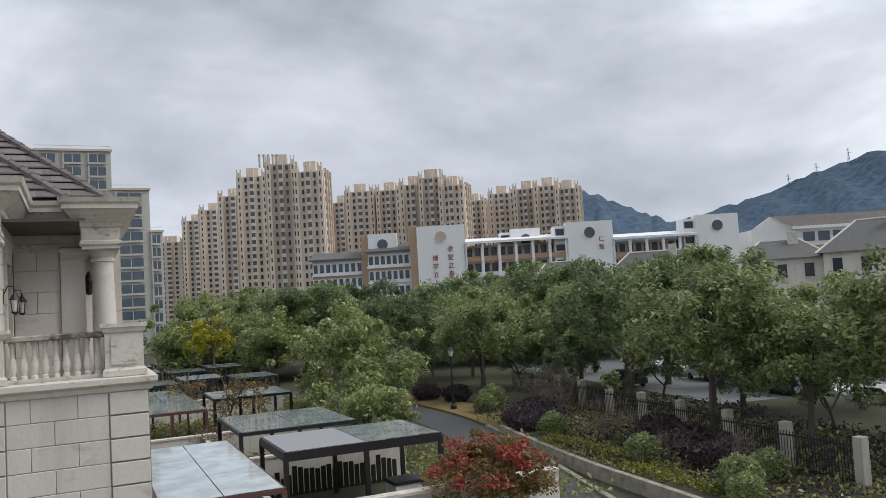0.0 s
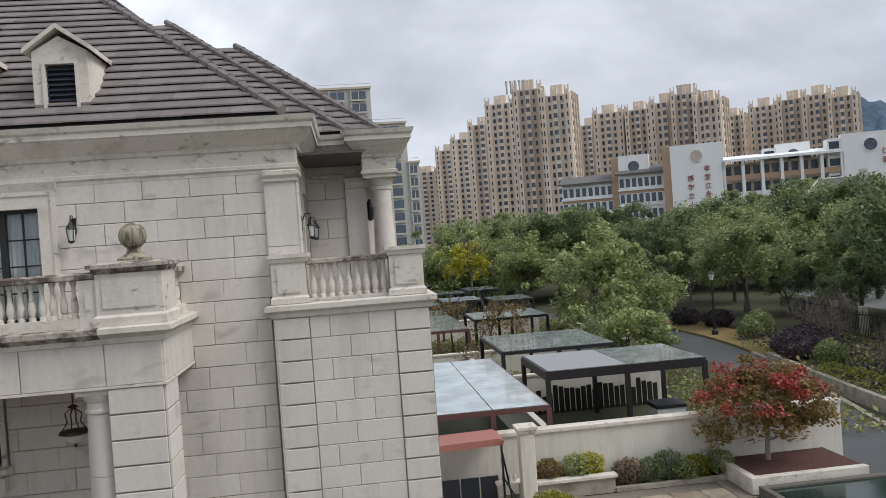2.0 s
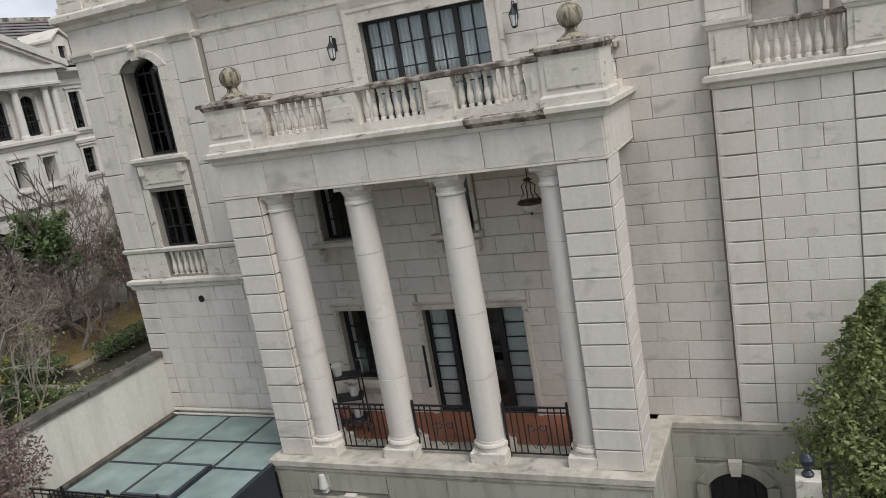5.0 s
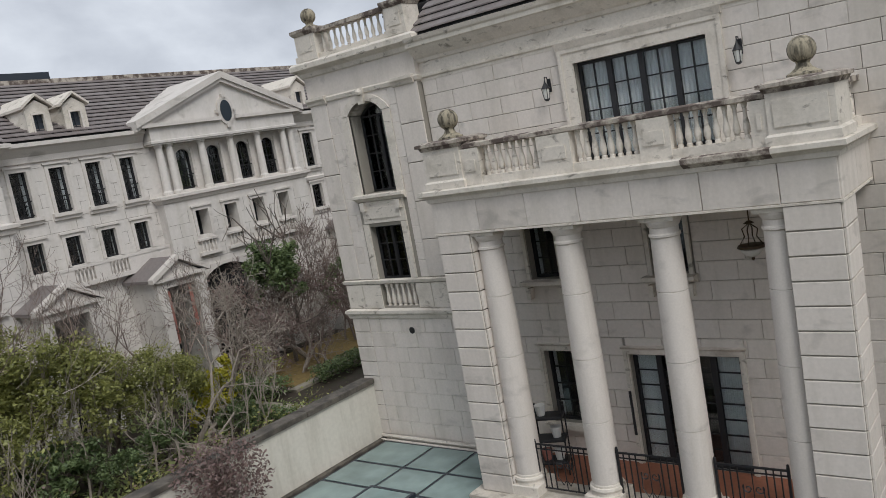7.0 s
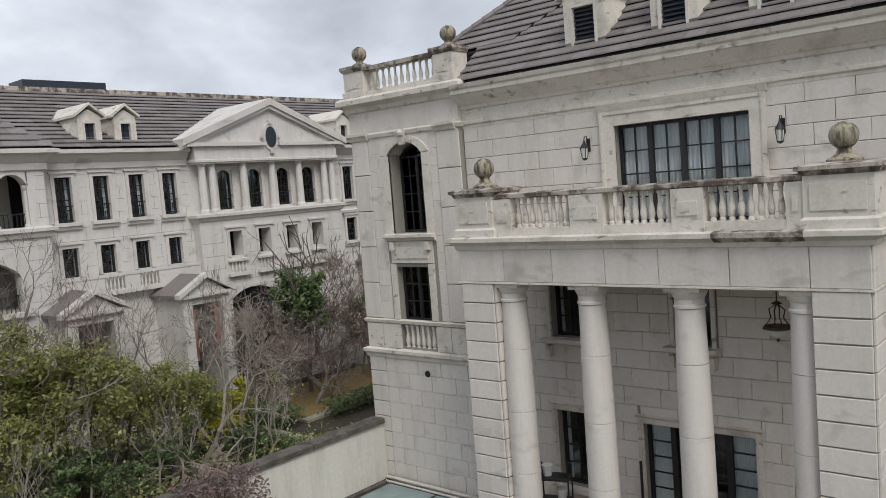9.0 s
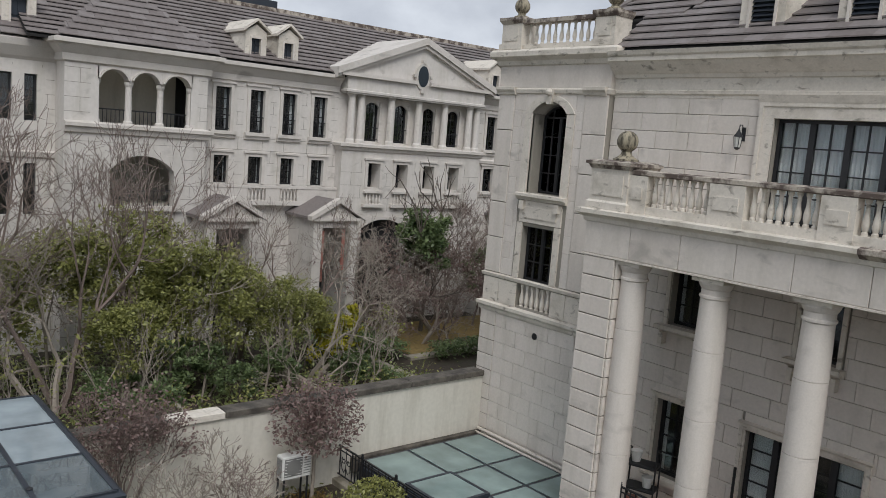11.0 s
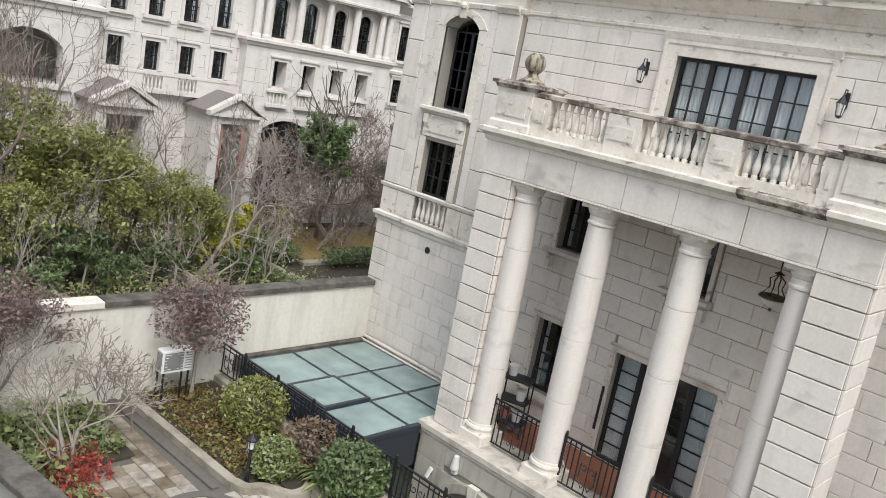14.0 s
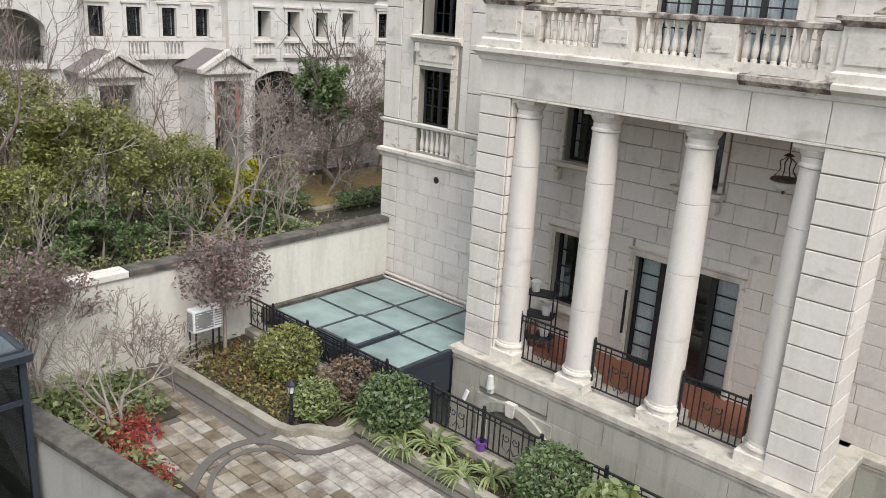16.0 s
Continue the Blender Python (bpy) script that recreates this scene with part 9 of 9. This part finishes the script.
for a0, a1, el, brick in ((18.9, 21.0, 5.0, 1), (22.5, 25.9, 5.2, 1), (29.3, 31.4, 4.75, 0), (33.0, 36.2, 4.8, 0), (41.7, 44.4, 4.6, 0)):
    x0, x1, h = on_school(a0), on_school(a1), sch_h((a0 + a1) / 2, el)
    dy = 5.0 if a0 in (18.9, 29.3) else 0.0
    p = sch("gable_panel", Shape().box(x0, x1, dy, dy + 3, -4, h), WHITE_PAINT)
    c = x1 - (x1 - x0) * 0.5
    z = h - 2.4
    disc = [(c + 1.15 * math.cos(2 * math.pi * i / 24), z + 1.15 * math.sin(2 * math.pi * i / 24)) for i in range(24)]
    rimd = [(c + 1.4 * math.cos(2 * math.pi * i / 24), z + 1.4 * math.sin(2 * math.pi * i / 24)) for i in range(24)]
    sch("round_rim", Shape().prism(rimd, dy - 0.12, dy - 0.004), WHITE_PAINT, p)
    sch("round_window", Shape().prism(disc, dy - 0.18, dy - 0.121), TOWER_BROWN if a0 == 22.5 else FAR_BLUE, p)
    if brick:
        sch("brick_flank", Shape().box(x0 - 1.6, x0, dy + 0.5, dy + 6, -4, h - 0.3), ORANGE_BRICK, p)
    else:
        sch("stair_tower", Shape().box(x0 - 2.4, x0, dy + 1, dy + 6, -4, h - 0.6), WHITE_PAINT, p)
        for j in range(3):
            sch("opening", Shape().box(x0 - 2.1, x0 - 0.3, dy + 0.9, dy + 0.999, h - 2.6 - j * 3.3, h - 1.2 - j * 3.3), FAR_WINDOW, p)


def characters(text, x, z, y, size, step):
    """Upright line of characters on a panel."""
    for k, ch in enumerate(text):
        cu = bpy.data.curves.new("lettering", "FONT")
        cu.body, cu.size, cu.extrude = ch, size, 0.04
        cu.materials.append(RED_TEXT)
        ob = new("lettering", cu)
        ob.parent = school
        ob.matrix_basis = SM @ Matrix.Translation((x, y, z - step * k)) @ Matrix.Rotation(radians(90), 4, "X")


px0, px1 = on_school(22.5), on_school(25.9)
characters("孝爱立身", px0 + (px1 - px0) * 0.62, sch_h(24.2, 3.35), -0.06, 1.35, 1.75)
characters("博学立人", px0 + (px1 - px0) * 0.30, sch_h(24.2, 2.75), -0.06, 1.35, 1.75)
qx0, qx1 = on_school(33.0), on_school(36.2)
characters("仁爱", qx0 + (qx1 - qx0) * 0.68, sch_h(34.6, 3.4), -0.06, 1.25, 1.7)
for a0, a1, el in ((25.9, 33.0, 4.0), (36.2, 41.7, 3.6)):
    x0, x1, h = on_school(a0), on_school(a1), sch_h((a0 + a1) / 2, el)
    b = sch("gallery", Shape().box(x0, x1, 4, 12, -4, h - 1), TOWER_TAN, None, "open gallery wing with white posts and brick bands")
    sch("gallery_roof", Shape().add([(x0, -0.5, h - 0.3), (x1, -0.5, h - 0.3), (x1, 8, h + 0.9), (x0, 8, h + 0.9), (x0, -0.5, h - 0.8), (x1, -0.5, h - 0.8), (x1, 8, h + 0.4), (x0, 8, h + 0.4)], [(0, 1, 2, 3), (7, 6, 5, 4), (0, 4, 5, 1), (1, 5, 6, 2), (3, 7, 4, 0)]), WHITE_PAINT, b)
    n = max(3, round((x1 - x0) / 3.4))
    for k in range(n + 1):
        u = x0 + (x1 - x0) * k / n
        sch("post", Shape().box(u - 0.3, u + 0.3, 0, 0.6, -4, h - 0.6), WHITE_PAINT, b)
    for i in range(4):
        z = h - 0.8 - 3.4 * (i + 1)
        sch("brick_band", Shape().box(x0, x1, 0.6, 1.2, z - 0.3, z + 0.75), ORANGE_BRICK if i % 2 == 0 else WHITE_PAINT, b)
        for k in range(n * 2):
            u = x0 + (x1 - x0) * (k + 0.5) / (n * 2)
            sch("window", Shape().box(u - 0.6, u + 0.6, 3.9, 3.99, z + 0.9, z + 2.7), FAR_BLUE if k % 2 else FAR_WINDOW, b)

hall = thing("sports_hall", "long white hall with grey roof and orange brick base", "hall")
HX0, HX1 = on_school(45.2), on_school(62)
hh = sch_h(46, 4.1)
sch("wall", Shape().box(HX0, HX1, 0, 18, -4, hh - 2.6), WHITE_PAINT, hall)
sch("gable", Shape().prism([(HX0, hh - 2.6), (HX0 + 12, hh - 2.6), (HX0 + 4, hh)], 0.0, 0.4), WHITE_PAINT, hall)
sch("roof", Shape().add([(HX0 + 4, -0.5, hh), (HX1, -0.5, hh - 0.2), (HX1, -1.2, hh - 2.4), (HX0 + 9, -1.2, hh - 2.4)], [(0, 3, 2, 1)]), material("pale_brown_roof", (0.25, 0.22, 0.20), 0.8, grain=0.1, grain_scale=1.0, bump=0), hall)
sch("eave", Shape().box(HX0 + 8, HX1, -1.4, -1.0, hh - 3.0, hh - 2.4), WHITE_PAINT, hall)
sch("brick_base", Shape().box(HX0, HX1, -0.3, -0.004, -4, hh - 6.5), ORANGE_BRICK, hall)
for k in range(16):
    u = HX0 + 12 + k * 3.2
    sch("window", Shape().box(u - 1.2, u + 1.2, -0.15, -0.002, hh - 5.6, hh - 3.6), FAR_BLUE, hall)

# stone houses with grey roofs nearer the road
def grey_house(x, y, turn, w, d, eave, ridge, label):
    t = thing("grey_roofed_house", label, "house", "grey-roofed houses")
    part("wall", Shape().box(-w / 2, w / 2, 0, d, -2, eave), STONE, t)
    e = 0.6
    part("roof", Shape().add([(-w / 2 - e, -e, eave), (w / 2 + e, -e, eave), (w / 2 + e, d + e, eave), (-w / 2 - e, d + e, eave), (-w / 4, d / 2, ridge), (w / 4, d / 2, ridge)], [(0, 1, 5, 4), (1, 2, 5), (2, 3, 4, 5), (3, 0, 4), (3, 2, 1, 0)]), GREY_ROOF, t)
    part("ridge_cap", Shape().tube([(-w / 4, d / 2, ridge), (w / 4, d / 2, ridge)], 0.14, 6).tube([(w / 2 + e, -e, eave), (w / 4, d / 2, ridge)], 0.12, 6).tube([(-w / 2 - e, -e, eave), (-w / 4, d / 2, ridge)], 0.12, 6), STONE_TRIM, t)
    for k in range(int(w / 2.6)):
        u = -w / 2 + 1.3 + k * 2.6
        for z in (eave - 2.0, eave - 5.2):
            win = part("window", Shape().box(u - 0.45, u + 0.45, -0.06, -0.002, z, z + 1.4), FAR_WINDOW, t)
            part("sill", Shape().box(u - 0.6, u + 0.6, -0.2, -0.061, z - 0.2, z - 0.05), STONE_TRIM, win)
    part("chimney", Shape().soft_box(w * 0.1, w * 0.1 + 1.0, d * 0.35, d * 0.35 + 0.8, eave, ridge + 0.8), STONE_TRIM, t)
    t.matrix_basis = Matrix.Translation((x, y, 0)) @ Matrix.Rotation(radians(turn), 4, "Z")


for az, d, turn, w, dp, el_e, el_r in ((33.3, 110, -30, 13, 10, -0.2, 2.2), (39.0, 108, -42, 15, 10, 0.2, 2.5), (47.0, 92, -44, 8, 8, 1.3, 2.6), (52.2, 90, -62, 9, 11, 1.5, 3.6)):
    x, y = polar(az, d)
    grey_house(x, y, turn, w, dp, high(az, el_e, d), high(az, el_r, d), "stone house with grey hipped roof")

# wooded hills, one sheet each, the distance haze mixed into their colour
def hill(name, label, az0, az1, d, profile, deep=700, n=70):
    rng = np.random.default_rng(int(az0 * 10 + d))
    v, f = [], []
    m = 9
    for i in range(n + 1):
        az = az0 + (az1 - az0) * i / n
        el = np.interp(az, [p[0] for p in profile], [p[1] for p in profile])
        top = max(1.0, d * math.tan(radians(el)))
        for j in range(m + 1):
            q = j / m
            dd = d - deep * (1 - q)
            x, y = polar(az, dd)
            j1 = rng.normal() * 5 * q
            v.append((x, y, E_Z - 12 + (top + 12) * q ** 1.3 * (1 + 0.06 * math.sin(i * 0.9 + j * 1.7)) * (1 if j < m else 1 / (1 + 0.0)) + j1 * 0.5 if j < m else E_Z + top + rng.normal() * 3.0))
    for i in range(n):
        for j in range(m):
            a = i * (m + 1) + j
            f.append((a, a + m + 1, a + m + 2, a + 1))
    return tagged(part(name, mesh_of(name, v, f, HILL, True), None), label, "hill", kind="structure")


hill("hill_left", "distant wooded hill with haze in its blue-green colour", 24, 46, 1900, [(24, 5.0), (27.3, 6.6), (31, 7.4), (34.3, 6.95), (37, 5.7), (40.2, 4.3), (46, 3.2)])
hill("hill_right", "high distant wooded hill with haze in its blue-green colour", 38, 75, 2300, [(38, 3.2), (42, 4.7), (46, 5.6), (49, 6.6), (51.5, 7.3), (53.4, 7.6), (58, 8.6), (65, 8.8), (75, 6.0)])
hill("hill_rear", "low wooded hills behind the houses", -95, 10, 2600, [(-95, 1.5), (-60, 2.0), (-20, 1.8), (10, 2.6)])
for az, el in ((49.3, 6.5), (47.6, 6.0), (51.2, 7.2)):
    x, y = polar(az, 2250)
    z = high(az, el, 2250)
    py = thing("pylon", "lattice power pylon on the hill ridge", "pylon", "pylons")
    part("lattice", Shape().tube([(-6, 0, 0), (-1.2, 0, 50), (-1, 0, 70)], 0.8, 3).tube([(6, 0, 0), (1.2, 0, 50), (1, 0, 70)], 0.8, 3).tube([(-6, 0, 0), (2, 0, 30), (-2, 0, 50)], 0.5, 3).tube([(6, 0, 0), (-2, 0, 30), (2, 0, 50)], 0.5, 3), GREY_METAL, py)
    part("crossarm", Shape().box(-12, 12, -0.6, 0.6, 48, 49.2).box(-9, 9, -0.6, 0.6, 60, 61), GREY_METAL, py)
    py.matrix_basis = Matrix.Translation((x, y, z - 8)) @ Matrix.Rotation(radians(-az), 4, "Z") @ Matrix.Scale(0.55, 4)

# ---- paving stones, laid last ----
def paving(name, label, rect, tile, mat, keep, turn=0.0, gap=0.016, seed=1, base=None):
    """Flags with joints over a rectangle, where keep(x, y) allows; the bed below shows in the joints."""
    rng = random.Random(seed)
    x0, x1, y0, y1 = rect
    floor = tagged(part(name, Shape().box(x0, x1, y0, y1, -0.3, -0.012), base or PAVE_EDGE), label, "paving", kind="structure")
    meshes = []
    for w in (1.0, 0.72):
        a, c, h = tile * w - gap, 0.012, 0.03
        meshes.append(Shape().soft_box(0, a, 0, tile * 0.72 - gap, -0.03, 0.0, 0.012).mesh("flagstone", mat))
    y, count, rest = y0, 0, Shape()
    while y < y1 - 0.1:
        x = x0 - rng.random() * tile * 0.6
        while x < x1:
            k = rng.randrange(2)
            w = tile * (1.0, 0.72)[k]
            if x >= x0 and x + w <= x1 and y + tile * 0.72 <= y1 and keep(x + w / 2, y + tile * 0.36) and count >= 300:
                rest.soft_box(x, x + w - gap, y, y + tile * 0.72 - gap, -0.02, 0.014, 0.012)
            elif x >= x0 and x + w <= x1 and y + tile * 0.72 <= y1 and keep(x + w / 2, y + tile * 0.36):
                ob = new("flagstone", meshes[k])
                ob.parent = floor
                ob.matrix_basis = Matrix.Translation((x, y, rng.uniform(0.012, 0.022))) @ Matrix.Rotation(rng.uniform(-0.004, 0.004), 4, "X")
                count += 1
            x += w
        y += tile * 0.72
    if rest.v:
        part("flagstones", rest, mat, floor)["kind"] = "stuff"
    return floor


def in_garden(x, y):
    if x < -13.2 and y < 7.3:
        return False
    if x < -11.4:
        return y < 7.75
    return y < 9.1 and y > 5.0 + (x + 11) * 0.06


paving("garden_paving", "mottled stone flags of the walled garden", (-16.2, -3.0, 4.9, 9.4), 0.40, PAVING, in_garden, seed=2)


def court_paving(x0, x1, y0, y1, step=0.98, gap=0.02, cut_off=0.09):
    """Square slabs with clipped corners and small dark diamonds set between them."""
    floor = tagged(part("courtyard_paving", Shape().box(x0, x1, y0, y1, -0.3, -0.012), PAVE_BAND), "warm worn stone slabs with dark diamond insets", "paving", kind="structure")
    h, c = step / 2 - gap / 2, cut_off
    octo = [(-h + c, -h), (h - c, -h), (h, -h + c), (h, h - c), (h - c, h), (-h + c, h), (-h, h - c), (-h, -h + c)]

    def plate(outline, top, inset):
        n = len(outline)
        k = 1 - inset
        v = [(p, q, -0.03) for p, q in outline] + [(p, q, top - 0.006) for p, q in outline] + [(p * k, q * k, top) for p, q in outline]
        f = [(i + j * n, (i + 1) % n + j * n, (i + 1) % n + (j + 1) * n, i + (j + 1) * n) for j in (0, 1) for i in range(n)] + [tuple(range(2 * n, 3 * n))]
        return Shape().add(v, f)

    slab_me = plate(octo, 0.0, 0.03).mesh("flagstone", PAVING_R)
    d = c - gap
    gem_me = plate([(-d, 0), (0, -d), (d, 0), (0, d)], 0.0, 0.08).mesh("inset", PAVE_EDGE)
    r = random.Random(4)
    for i in range(int((x1 - x0) / step)):
        for j in range(int((y1 - y0) / step)):
            x, y = x0 + (i + 0.5) * step, y0 + (j + 0.5) * step
            ob = new("flagstone", slab_me)
            ob.parent = floor
            ob.matrix_basis = Matrix.Translation((x, y, r.uniform(0.012, 0.02)))
            ob = new("inset", gem_me)
            ob.parent = floor
            ob.matrix_basis = Matrix.Translation((x + step / 2, y + step / 2, 0.012))


court_paving(1.3, 11.4, 15.3, 24.8)
